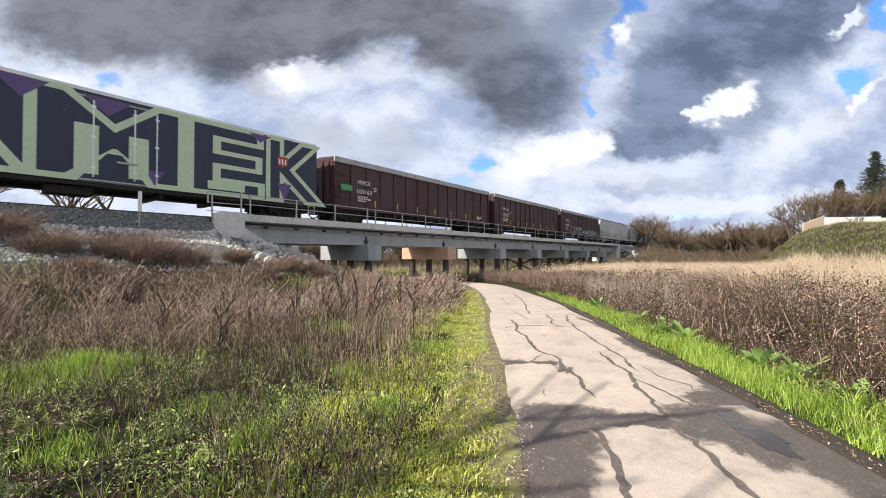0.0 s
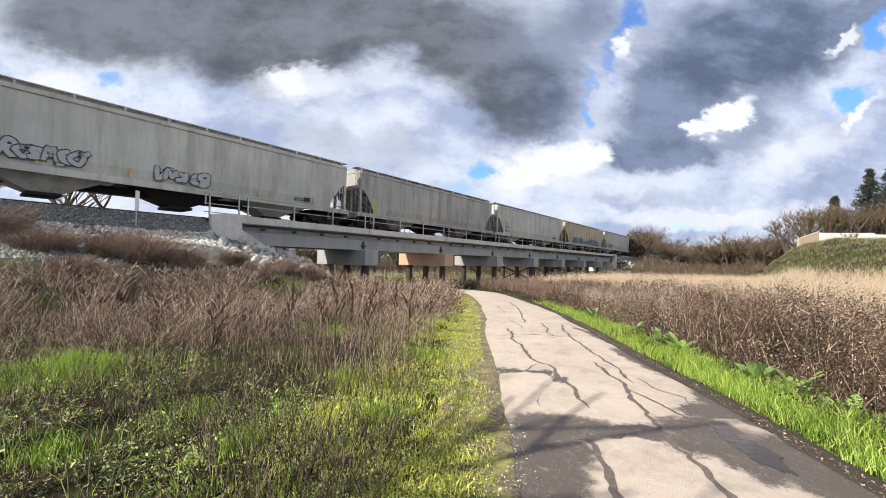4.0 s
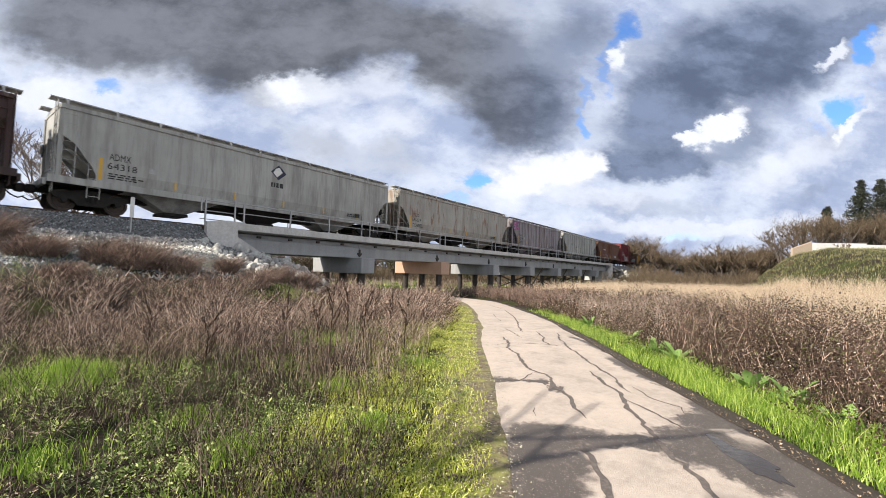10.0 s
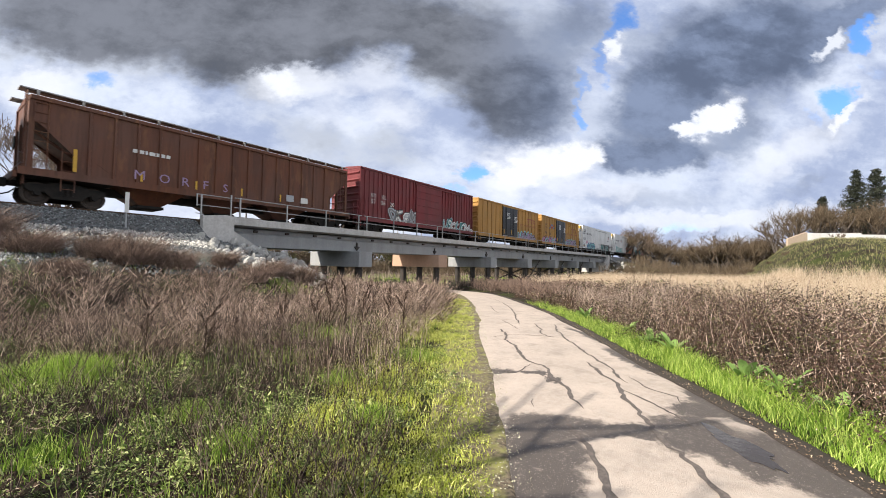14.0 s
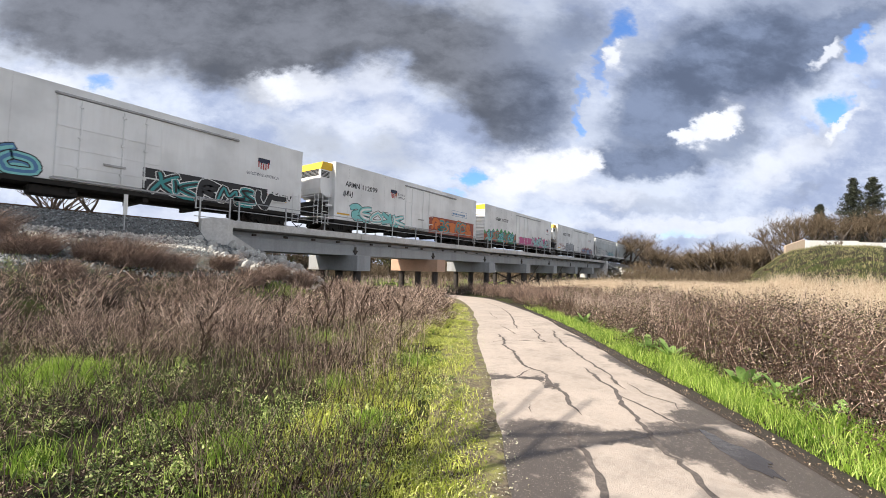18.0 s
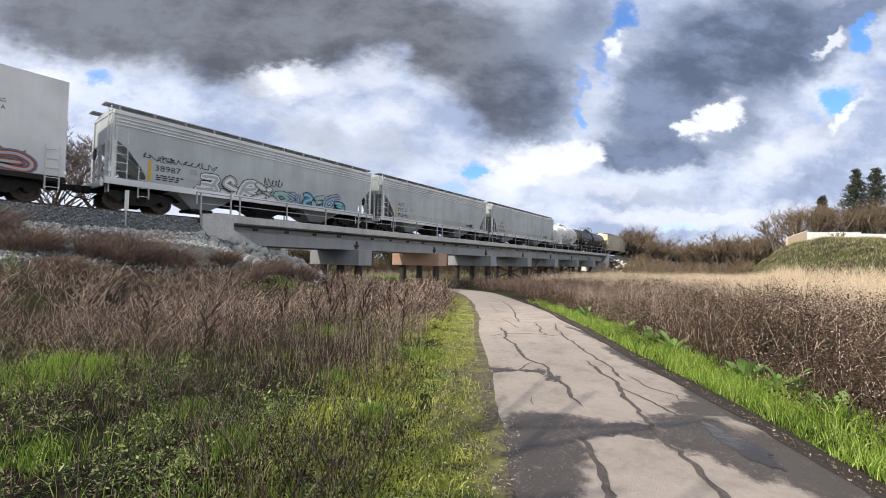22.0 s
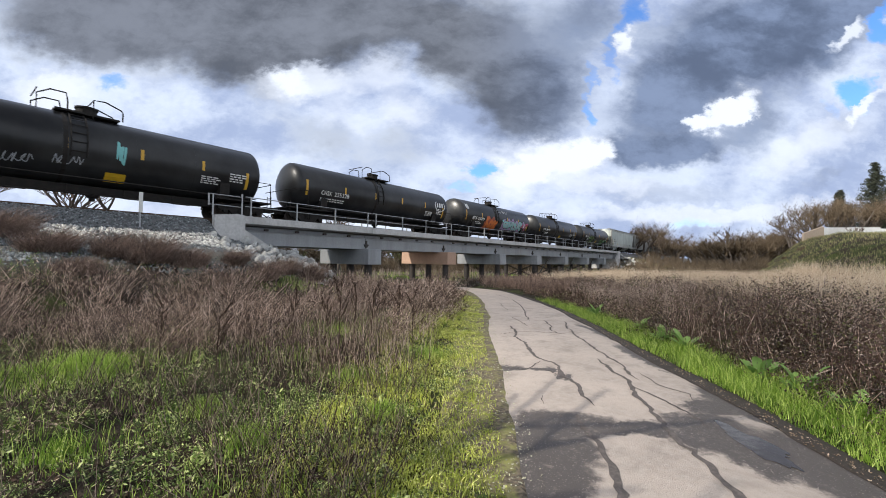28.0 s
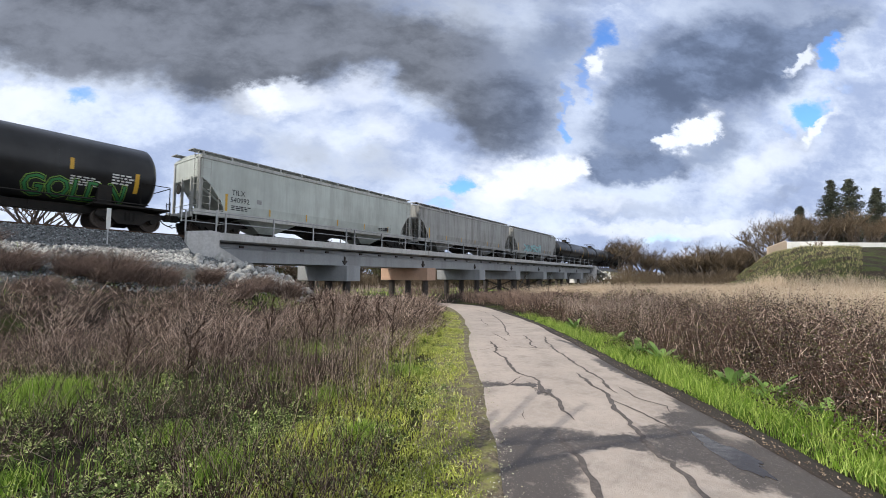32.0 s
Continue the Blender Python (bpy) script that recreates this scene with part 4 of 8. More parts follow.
def boxcar(i, label, paint, top, posts, door, rail_paint=None, floor=1.08, ends=True):
    car, length = start_car(i, "boxcar", label, "boxcar")
    h = length / 2 - 0.56
    inset = 0.07
    part("body", boxed(-h, h, -HALF + inset, HALF - inset, floor, top - 0.1, 0.02), paint, car)
    rail = rail_paint or paint
    part("roof", prismed([(-HALF - 0.02, top - 0.14), (-HALF - 0.02, top - 0.02), (0, top + 0.12), (HALF + 0.02, top - 0.02), (HALF + 0.02, top - 0.14)], "x", -h - 0.02, h + 0.02), rail, car)
    for s in (-1, 1):
        part("side_sill", boxed(-h, h, s * HALF - 0.08, s * HALF + 0.02, floor - 0.16, floor + 0.1), paint, car)
        for k in range(posts):
            x = -h + 0.06 + (2 * h - 0.12) * k / (posts - 1)
            if door and abs(x - door[0]) < door[1] + 0.05:
                continue
            part("side_post", boxed(x - 0.06, x + 0.06, min(s * (HALF - 0.075), s * HALF), max(s * (HALF - 0.075), s * HALF), floor + 0.02, top - 0.16, 0.012), paint, car)
        x0, x1 = sorted((s * h, s * (h + 0.09)))
        if ends:
            for k in range(7):
                z = floor + 0.25 + (top - floor - 0.7) * k / 6
                part("end_rib", prismed([(x0 if s > 0 else x1, z - 0.12), (s * (h + 0.09), z), (x0 if s > 0 else x1, z + 0.12)], "y", -HALF + 0.1, HALF - 0.1), paint, car)
        ladder(car, s * h - 0.5 if s > 0 else s * h + 0.08, -HALF - 0.045, 0.5, 2.6, paint)
        ladder(car, s * (h + 0.13), -1.5, 0.6, 2.4, paint, 0.42, False)
    part("centre_sill", boxed(-length / 2 + 0.6, length / 2 - 0.6, -0.3, 0.3, 0.7, floor - 0.02), UNDER, car)
    for k in range(7):
        x = -h + 2.2 + (2 * h - 4.4) * k / 6
        part("cross_bearer", boxed(x - 0.08, x + 0.08, -1.5, 1.5, 0.82, floor - 0.02), UNDER, car)
    part("brake_cylinder", lathe([(0.12, -0.5), (0.2, -0.45), (0.2, 0.35), (0.1, 0.45)], 12, "x"), UNDER, car).location = (0.8, -0.8, 0.75)
    running_gear(car, length, 2.35)
    return car, length, h


def ribbed_gondola_box(i, number, label):
    """A maroon high-sided car with flat panels between posts and a grey top edge."""
    car, length, h = boxcar(i, label, MAROON, 4.58, 15, None, None, 1.25, False)
    for s in (-1, 1):
        part("top_chord", boxed(-h - 0.03, h + 0.03, s * HALF - 0.06, s * HALF + 0.06, 4.22, 4.60, 0.02), LIGHT_TRIM, car, "weathered grey top chord")
        part("lower_skirt", boxed(-h + 0.1, h - 0.1, min(s * 1.3, s * 1.42), max(s * 1.3, s * 1.42), 0.88, 1.1), UNDER, car)
        for k in range(14):
            x = -h + 0.06 + (2 * h - 0.12) * k / 14 + h / 14
            if k % 2:
                part("post_foot", boxed(x + 0.62, x + 0.84, min(s * 1.45, s * HALF), max(s * 1.45, s * HALF), 0.86, 1.09), MAROON, car)
        for k in (1, 13):
            x = -h + 0.06 + (2 * h - 0.12) * (k if k == 1 else k) / 14
            for z in (1.9, 2.6, 3.4):
                part("panel_rib", boxed(min(x, x - 1.2), max(x - 0.0, x - 1.2), min(s * 1.53, s * 1.59), max(s * 1.53, s * 1.59), z, z + 0.09), MAROON, car)
    for s in (-1, 1):
        part("end_wall", boxed(min(s * h, s * (h + 0.05)), max(s * h, s * (h + 0.05)), -1.45, 1.45, 1.3, 4.3), MAROON, car)
        for y in (-1.1, -0.4, 0.4, 1.1):
            part("end_post", boxed(min(s * h, s * (h + 0.14)), max(s * h, s * (h + 0.14)), y - 0.06, y + 0.06, 1.25, 4.3), MAROON, car)
    letters("MWCX", "white", car, -h + 2.0, 2.95, 0.32, wide=1.2)
    letters(number, "white", car, -h + 1.95, 2.3, 0.32, wide=1.35)
    bars("white", car, -h + 2.0, 1.75, 1.0, 0.45, 3, seed=i)
    for k in range(7):
        patch(SAFETY, car, -h + 3.6 + k * (2 * h - 4.2) / 6.6, 1.45, 0.11, 0.48)
    patch("white", car, -h + 3.5, 2.62, 0.26, 0.26, name="stencil")
    patch("maroon", car, -h + 3.54, 2.66, 0.18, 0.18, out=0.008, name="stencil")
    return car, length, h


def reefer(i, label, number, unit=True, old=False):
    car, length = start_car(i, "refrigerator_car", label, "refrigerator car")
    front = 1.75 if unit else 0.95
    a, b = -length / 2 + front, length / 2 - 0.85
    top, floor = 4.98, 1.05
    part("body", boxed(a, b, -HALF, HALF, floor, top, 0.02), WHITE, car)
    part("roof", prismed([(-HALF, top - 0.02), (-HALF, top + 0.02), (0, top + 0.13), (HALF, top + 0.02), (HALF, top - 0.02)], "x", a, b), WHITE, car)
    part("side_sill", boxed(a, b, -HALF - 0.02, HALF + 0.02, floor - 0.2, floor - 0.003), UNDER, car)
    m = (a + b) / 2 - 0.1
    # sliding plug door: leaf, top track, rods, bars
    part("door", boxed(m - 1.85, m + 1.85, -HALF - 0.07, -HALF - 0.003, 1.2, 4.55, 0.02), WHITE, car)
    part("door_track", boxed(m - 1.95, m + 5.5, -HALF - 0.10, -HALF - 0.003, 4.57, 4.68, 0.02), LIGHT_TRIM, car)
    part("door_track", boxed(m - 1.95, m + 5.2, -HALF - 0.10, -HALF - 0.003, 1.08, 1.17, 0.02), LIGHT_TRIM, car)
    for x in (-1.1, 0.35, 1.2):
        part("lock_rod", tubed([(m + x, -HALF - 0.10, 1.25), (m + x, -HALF - 0.10, 4.5)], 0.03, 6), WHITE, car)
        for z in (1.6, 2.9, 4.2):
            part("rod_guide", boxed(m + x - 0.07, m + x + 0.07, -HALF - 0.14, -HALF - 0.072, z, z + 0.09), WHITE, car)
    for z in ((2.4, 1.7, 3.3) if not old else (1.6, 2.2, 2.8, 3.5)):
        part("door_rib", boxed(m - 1.8, m + 1.8, -HALF - 0.095, -HALF - 0.072, z, z + 0.07), WHITE, car)
    part("lock_handle", boxed(m - 0.3, m + 0.5, -HALF - 0.15, -HALF - 0.10, 1.95, 2.05, 0.01), LIGHT_TRIM, car)
    for k in range(1, 6):
        part("panel_seam", boxed(a + (m - 1.9 - a) * k / 6 - 0.003, a + (m - 1.9 - a) * k / 6 + 0.003, -HALF - 0.004, -HALF - 0.001, floor + 0.05, top - 0.1), LIGHT_TRIM, car)
    if unit:
        # cooling unit on the leading end, with its yellow cap, grille and ladder platform
        u = part("cooling_unit", prismed([(a - 0.85, 2.75), (a - 0.95, 3.1), (a - 0.95, 4.35), (a - 0.80, 4.85), (a - 0.002, 4.85), (a - 0.002, 2.6), (a - 0.4, 2.5)], "y", -1.25, 1.25), WHITE, car, "white cooling unit")
        part("unit_cap", prismed([(a - 0.955, 4.36), (a - 0.81, 4.88), (a - 0.002, 4.90), (a - 0.002, 4.36)], "y", -1.265, 1.265), INKS["yellow"], u, "bright yellow cap")
        for k in range(5):
            z = 3.95 + 0.09 * k
            part("grille_slat", boxed(a - 0.98, a - 0.957, -1.05, 1.05, z, z + 0.05), INKS["black"], u)
            part("grille_slat", boxed(a - 0.9, a - 0.25, -1.275, -1.256, z - 0.1, z - 0.05), INKS["black"], u)
        part("fuel_tank", boxed(a - 1.1, a - 0.1, -1.2, 1.2, 1.35, 2.2, 0.08), UNDER, car)
        part("end_platform", boxed(a - 1.3, a, -1.5, 1.5, 1.05, 1.12), WHITE if not old else UNDER, car)
        trim = UNDER if old else WHITE
        ladder(car, a - 0.9, -1.5, 0.6, 2.9, trim, 0.5)
        ladder(car, a - 1.25, -1.5, 0.6, 2.6, trim, 0.42, False)
        part("hand_rail", tubed([(a - 1.25, -1.5, 1.1), (a - 1.25, -1.5, 2.5), (a - 1.25, 1.5, 2.5), (a - 1.25, 1.5, 1.1)], 0.03, 6), trim, car)
        part("hand_rail", tubed([(a - 1.25, -1.5, 1.8), (a - 1.25, 1.5, 1.8)], 0.025, 6), trim, car)
        part("step_bar", boxed(a - 0.6, a - 0.1, -1.52, -1.42, 1.9, 2.02), trim, car)
    else:
        for k in range(9):
            z = floor + 0.3 + 0.37 * k
            part("end_rib", prismed([(a, z - 0.13), (a - 0.09, z), (a, z + 0.13)], "y", -HALF + 0.08, HALF - 0.08), WHITE, car)
        part("end_cap", boxed(a - 0.03, a - 0.002, -HALF, HALF, 4.45, 4.95), INKS["yellow"], car, "yellow band across the end")
    part("centre_sill", boxed(-length / 2 + 0.6, length / 2 - 0.6, -0.3, 0.3, 0.7, floor - 0.21), UNDER, car)
    for k in range(6):
        x = a + 3 + (b - a - 6) * k / 5
        part("cross_bearer", boxed(x - 0.1, x + 0.1, -1.45, 1.45, 0.62, floor - 0.21), UNDER, car)
    part("equipment_box", boxed(m - 2.5, m - 1.0, -1.35, -0.5, 0.45, 0.84, 0.04), UNDER, car)
    ladder(car, b - 0.6, -HALF - 0.04, 0.5, 2.3, WHITE)
    running_gear(car, length, 2.75)
    patch(SAFETY, car, a + 0.25, 1.42, 1.1, 0.12)
    patch(SAFETY, car, b - 2.1, 1.62, 1.1, 0.12)
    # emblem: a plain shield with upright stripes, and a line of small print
    if number:
        tx = a + {18: 1.9, 19: 0.9, 20: 2.4, 21: 2.3}[i]
        high = 0.46 if old else 0.36
        letters("ARMN", "black", car, tx, 3.46, high, wide=1.3, bold=0.022)
        letters(number, "black", car, tx + 1.62, 3.46, high, wide=1.45, bold=0.022)
        size = 0.5 if i in (20, 21) else 0.72
        sx, sz = {18: (a + 16.0, 3.26), 19: (a + 5.45, 3.3), 20: (a + 17.3, 3.3), 21: (a + 15.5, 3.2)}[i]
        painted("emblem", [(sx, sz + size), (sx + size * 0.5, sz + size * 1.06), (sx + size, sz + size), (sx + size, sz + size * 0.3), (sx + size * 0.5, sz), (sx, sz + size * 0.3)], [tuple(range(6))], "white", car, flat_side, 0.005, "shield emblem")
        patch("navy", car, sx, sz + size * 0.62, size, size * 0.38, out=0.008, name="emblem_band")
        for k in range(5):
            patch("red", car, sx + size * (0.02 + 0.2 * k), sz + size * (0.24 if k in (0, 4) else 0.1), size * 0.1, size * 0.5, out=0.009, name="emblem_stripe")
        if i == 18:
            letters("BUILDING AMERICA", "navy", car, sx - 0.62, sz - 0.34, 0.17, wide=1.95)
        elif i == 20:
            letters("BUILDING AMERICA", "navy", car, sx - 0.4, sz - 0.3, 0.12, wide=1.3)
        else:
            letters("BUILDING", "navy", car, sx + size + 0.15, sz + 0.38, 0.16, wide=0.8)
            letters("AMERICA", "navy", car, sx + size + 0.15, sz + 0.12, 0.16, wide=0.8)
    bars("black", car, m - 0.2, 2.6, 0.9, 0.4, 3, seed=i + 9)
    return car, length, a, b


def tank_car(i, label, paint, marks, number, ink="white", dome=True, rail_trim=None):
    car, length = start_car(i, "tank_car", label, "tank car")
    h = length / 2 - 0.95
    prof = [(0.05, -h)] + [(TANK_R * math.sin(t), -h + 0.55 * (1 - math.cos(t))) for t in (0.3, 0.6, 0.9, 1.2, 1.4)] + [(TANK_R, -h + 0.56), (TANK_R, h - 0.56)]
    prof += [(TANK_R * math.sin(t), h - 0.55 * (1 - math.cos(t))) for t in (1.4, 1.2, 0.9, 0.6, 0.3)] + [(0.05, h)]
    shell = part("tank", lathe(prof, 48, "x"), paint, car, flat=False)
    shell.location.z = TANK_Z
    for f in (-0.5, -0.17, 0.17, 0.5):
        ring = part("weld_band", lathe([(TANK_R - 0.02, h * f - 0.02), (TANK_R + 0.006, h * f - 0.02), (TANK_R + 0.006, h * f + 0.02), (TANK_R - 0.02, h * f + 0.02)], 40, "x"), paint, car)
        ring.location.z = TANK_Z
    trim = rail_trim or UNDER
    top = TANK_Z + TANK_R
    bm = bmesh.new()
    for x in (-1.01, -0.49):
        tube(bm, [(x, -TANK_R * math.cos(t) * 1.03, TANK_Z + TANK_R * math.sin(t) * 1.03) for t in (-0.35, 0.0, 0.3, 0.6, 0.9, 1.2, 1.45)], 0.03, 5)
    for t in (-0.2, 0.05, 0.3, 0.55, 0.8, 1.05):
        tube(bm, [(-1.01, -TANK_R * math.cos(t) * 1.03, TANK_Z + TANK_R * math.sin(t) * 1.03), (-0.49, -TANK_R * math.cos(t) * 1.03, TANK_Z + TANK_R * math.sin(t) * 1.03)], 0.02, 5)
    part("ladder", bm, trim, car)
    part("saddle_strap", lathe([(TANK_R - 0.02, -1.25), (TANK_R + 0.012, -1.25), (TANK_R + 0.012, -1.1), (TANK_R - 0.02, -1.1)], 40, "x"), trim, car).location.z = TANK_Z
    part("top_platform", boxed(-1.45, 0.75, -0.75, 0.75, top - 0.03, top + 0.05), trim, car)
    if dome:
        dm = part("manway", lathe([(0.38, top + 0.0), (0.38, top + 0.38), (0.42, top + 0.38), (0.42, top + 0.45), (0.1, top + 0.5)], 18, "z"), trim, car)
        dm.location.x = -0.3
        for x0, x1 in ((-2.0, -1.05), (-0.2, 0.85)):
            for y in (-0.75, 0.75):
                part("guard_rail", tubed([(x0, y, top - 0.15), (x0, y, top + 0.45 if x0 < -1 else top + 0.68), (x0 + 0.4, y, top + 0.72), (x1 - 0.06, y, top + (0.72 if x0 < -1 else 0.5)), (x1, y, top + 0.4), (x1, y, top)], 0.03, 6), trim, car)
            part("guard_rail", tubed([(x0, -0.75, top + 0.66), (x0, 0.75, top + 0.66)], 0.025, 6), trim, car)
    else:
        for x in (-0.3, 0.05, 0.6):
            part("valve", lathe([(0.12, top), (0.12, top + 0.3), (0.16, top + 0.3), (0.05, top + 0.4)], 10, "z"), CREAM, car).location.x = x
    part("bottom_outlet", lathe([(0.3, 0.75), (0.22, 0.55), (0.12, 0.5), (0.12, 0.38)], 12, "z"), UNDER, car)
    part("centre_sill", boxed(-length / 2 + 0.6, length / 2 - 0.6, -0.3, 0.3, 0.68, 1.02), UNDER, car)
    for s in (-1, 1):
        x0, x1 = sorted((s * (h - 2.6), s * (h + 0.35)))
        part("end_platform", boxed(x0, x1, -1.5, 1.5, 1.02, 1.1), trim, car)
        part("saddle", prismed([(-1.3, 1.1), (-1.42, 1.9), (-1.0, 1.5), (0, 1.2), (1.0, 1.5), (1.42, 1.9), (1.3, 1.1)], "x", s * (h - 2.2) - 0.25, s * (h - 2.2) + 0.25), trim, car)
        part("hand_rail", tubed([(s * (h - 0.9), -1.5, 1.1), (s * (h - 0.9), -1.5, 2.2), (s * (h + 0.3), -1.5, 2.2), (s * (h + 0.3), -1.5, 1.1)], 0.026, 6), trim, car)
        part("hand_rail", tubed([(s * (h + 0.3), -1.5, 2.15), (s * (h + 0.3), 1.5, 2.15)], 0.022, 6), trim, car)
        ladder(car, s * (h + 0.34), -1.5, 0.55, 1.5, trim, 0.42, False)
    part("side_rail", tubed([(-h + 0.6, -1.56, 1.18), (h - 0.6, -1.56, 1.18)], 0.03, 6), trim, car)
    for k in range(4):
        x = -h * 0.4 + k * h * 0.27
        part("brake_rigging", tubed([(x, -0.5, 1.0), (x, -0.5, 0.6), (x + 0.8, -0.5, 0.6)], 0.035, 5), UNDER, car)
    running_gear(car, length, 2.1)
    patch(SAFETY, car, -h + 0.75, 1.95, 0.16, 0.95, tank_side)
    for k in range(1, 5):
        patch(SAFETY, car, -h + 0.95 + (2 * h - 2) * k / 4.9, 2.35, 0.13, 0.48, tank_side)
    patch(SAFETY, car, h - 1.15, 1.7, 0.16, 0.9, tank_side)
    if marks:
        wide = 2.9
        letters(marks, ink, car, -h + 1.9, 2.1, 0.28, tank_side, wide=0.82, bold=0.012)
        letters(number, ink, car, -h + 2.95, 2.1, 0.28, tank_side, wide=1.2, bold=0.012)
        bars(ink, car, -h + 1.9, 1.72, 2.1, 0.26, 2, tank_side, i)
        bars(ink, car, h - 3.4, 1.75, 0.9, 0.4, 4, tank_side, i + 7)
        bars(ink, car, h - 2.0, 2.0, 0.75, 0.5, 4, tank_side, i + 8)
    return car, length, h


def build_train():
    # leading white refrigerator car under one great painted word
    car, length, a, b = reefer(0, "white refrigerator car covered by navy and pale green graffiti letters", "", False)
    patch("navy", car, a + 0.05, 1.1, b - a - 0.1, 3.72, out=0.098, name="graffiti", label="navy sprayed background")
    mid = (CUTS[0] + CUTS[1]) / 2
    for ch, s0, s1 in (("A", -3.6, 2.0), ("M", 2.6, 7.6), ("E", 8.2, 11.6), ("K", 12.2, 15.5)):
        x0, w = s0 - mid, s1 - s0
        letters(ch, "pale_green", car, x0 + 0.1, 1.3, 3.3, wide=w - 0.2, bold=0.055, out=0.104, name="graffiti", label="pale green edge of a painted letter")
        letters(ch, "navy", car, x0 + 0.1, 1.3, 3.3, wide=w - 0.2, bold=0.005, out=0.110, name="graffiti", label="navy painted letter")
    for x, z, w, t in ((4.0 - mid, 3.95, 1.7, 0.75), (1.4 - mid, 4.0, 1.6, 0.8), (11.0 - mid, 4.3, 1.3, 0.45), (12.7 - mid, 1.15, 0.9, 1.0), (6.2 - mid, 1.15, 0.8, 0.7)):
        painted("graffiti", [(x, z + t), (x + w * 0.5, z), (x + w, z + t)], [(0, 1, 2)], "purple", car, flat_side, 0.115, "purple painted wedge")
    for x, w, t in ((3.75 - mid, 0.8, 2.1), (5.6 - mid, 0.75, 1.9), (8.9 - mid, 1.9, 0.42)):
        patch("pale_green", car, x, 1.35, w, t, out=0.118, name="graffiti")
    painted("emblem", [(12.7 - mid, 3.75), (13.35 - mid, 3.75), (13.35 - mid, 3.3), (13.02 - mid, 3.1), (12.7 - mid, 3.3)], [tuple(range(5))], "red", car, flat_side, 0.122, "shield emblem")
    for k in range(3):
        patch("white", car, 12.78 - mid + 0.19 * k, 3.28, 0.09, 0.32, out=0.125, name="emblem_stripe")

    car, _, h = ribbed_gondola_box(1, "100163", "maroon ribbed box car with a grey top chord, clean sides")
    patch("green", car, -h + 0.55, 2.4, 0.95, 0.4, name="emblem", label="green sprayed emblem")
    tag(car, h - 2.3, 1.55, 0.8, 0.3, "white", 3)
    ribbed_gondola_box(2, "102395", "maroon ribbed box car with a grey top chord, lettered")
    car, _, h = ribbed_gondola_box(3, "102441", "maroon ribbed box car with a black sprayed word")
    for k, ch in enumerate("LUCK"):
        letters(ch, "white", car, -h + 4.5 + 1.13 * k, 1.12, 1.12, wide=1.02, bold=0.055, out=0.008, name="graffiti", label="white outline of a sprayed letter")
        letters(ch, "black", car, -h + 4.5 + 1.13 * k, 1.12, 1.12, wide=1.02, bold=0.022, out=0.012, name="graffiti", label="black sprayed letter")
    tag(car, -h + 9.1, 1.5, 0.9, 0.35, "white", 65, thick=0.05)
    graffiti(car, -h + 10.0, 1.0, 6.0, 1.0, 8, "purple", ["purple", "lilac", "teal", "pink"], "green", seed=4)

    car, _, h = covered_hopper(4, "pale grey covered hopper with small outlined graffiti", GREY_A, marks="CEFX", number="360208")
    graffiti(car, -h + 3.2, 1.5, 2.5, 0.75, 6, "black", ["silver"], None, seed=5)
    graffiti(car, -h + 8.2, 1.45, 2.4, 0.7, 5, "black", ["silver"], None, seed=6)
    covered_hopper(5, "dirty grey covered hopper with dark vertical seams", GREY_B, marks="", ribs=0)
    covered_hopper(6, "light grey covered hopper with yellow reflector strips", GREY_A, marks="TILX", number="650044")
    car, _, h = covered_hopper(7, "dirty tan covered hopper with purple and teal graffiti", TAN, marks="TILX", number="641935", end_paint=CREAM)
    graffiti(car, -h + 2.75, 1.3, 4.8, 1.05, 7, "navy", ["teal", "purple", "maroon", "teal"], "silver", seed=8)
    graffiti(car, -h + 7.9, 1.4, 1.2, 0.6, 2, "black", ["teal"], None, seed=9)
    graffiti(car, -h + 9.6, 1.2, 5.9, 1.1, 6, "silver", ["teal", "purple", "navy"], "purple", seed=10)
    letters("VegaSus", "pink", car, -h + 8.2, 2.6, 0.3)
    car, _, h = covered_hopper(8, "light grey covered hopper with black sprayed lettering", GREY_A, marks="TILX", number="650117")
    letters("NADVE", "white", car, -h + 2.3, 1.28, 0.9, wide=2.7, bold=0.055, out=0.006, name="graffiti")
    letters("NADVE", "black", car, -h + 2.3, 1.28, 0.9, wide=2.7, bold=0.02, out=0.010, name="graffiti", label="black sprayed letters")
    tag(car, -h + 6.2, 1.6, 2.6, 0.7, "orange", 11, strokes=7, thick=0.03)
    tag(car, -h + 9.6, 1.5, 1.6, 0.5, "brick", 12, thick=0.03)
    car, _, h = covered_hopper(9, "dark brown ribbed covered hopper, rusty and patched", BROWN, 4.15, 16, BROWN, marks="", slope=2.9, deep=3.3)
    for x, z, t in ((0, 2.75, "KC"), (0.95, 2.75, "RX"), (0, 2.2, "47"), (0.95, 2.2, "52"), (1.9, 2.2, "58")):
        patch("white", car, -h + 2.2 + x * 0.95, z - 0.05, 0.62, 0.36, out=0.020, name="number_plate", label="white stencil box")
        letters(t, "brick", car, -h + 2.28 + x * 0.95, z, 0.26, wide=0.45, out=0.024)
    tag(car, -h + 7.4, 1.5, 1.6, 0.4, "white", 13)
    tag(car, -h + 11.4, 1.5, 1.9, 0.4, "yellow", 14)
    car, _, h = covered_hopper(10, "grey covered hopper with a blue diamond emblem", GREY_B, marks="ADMX", number="64318")
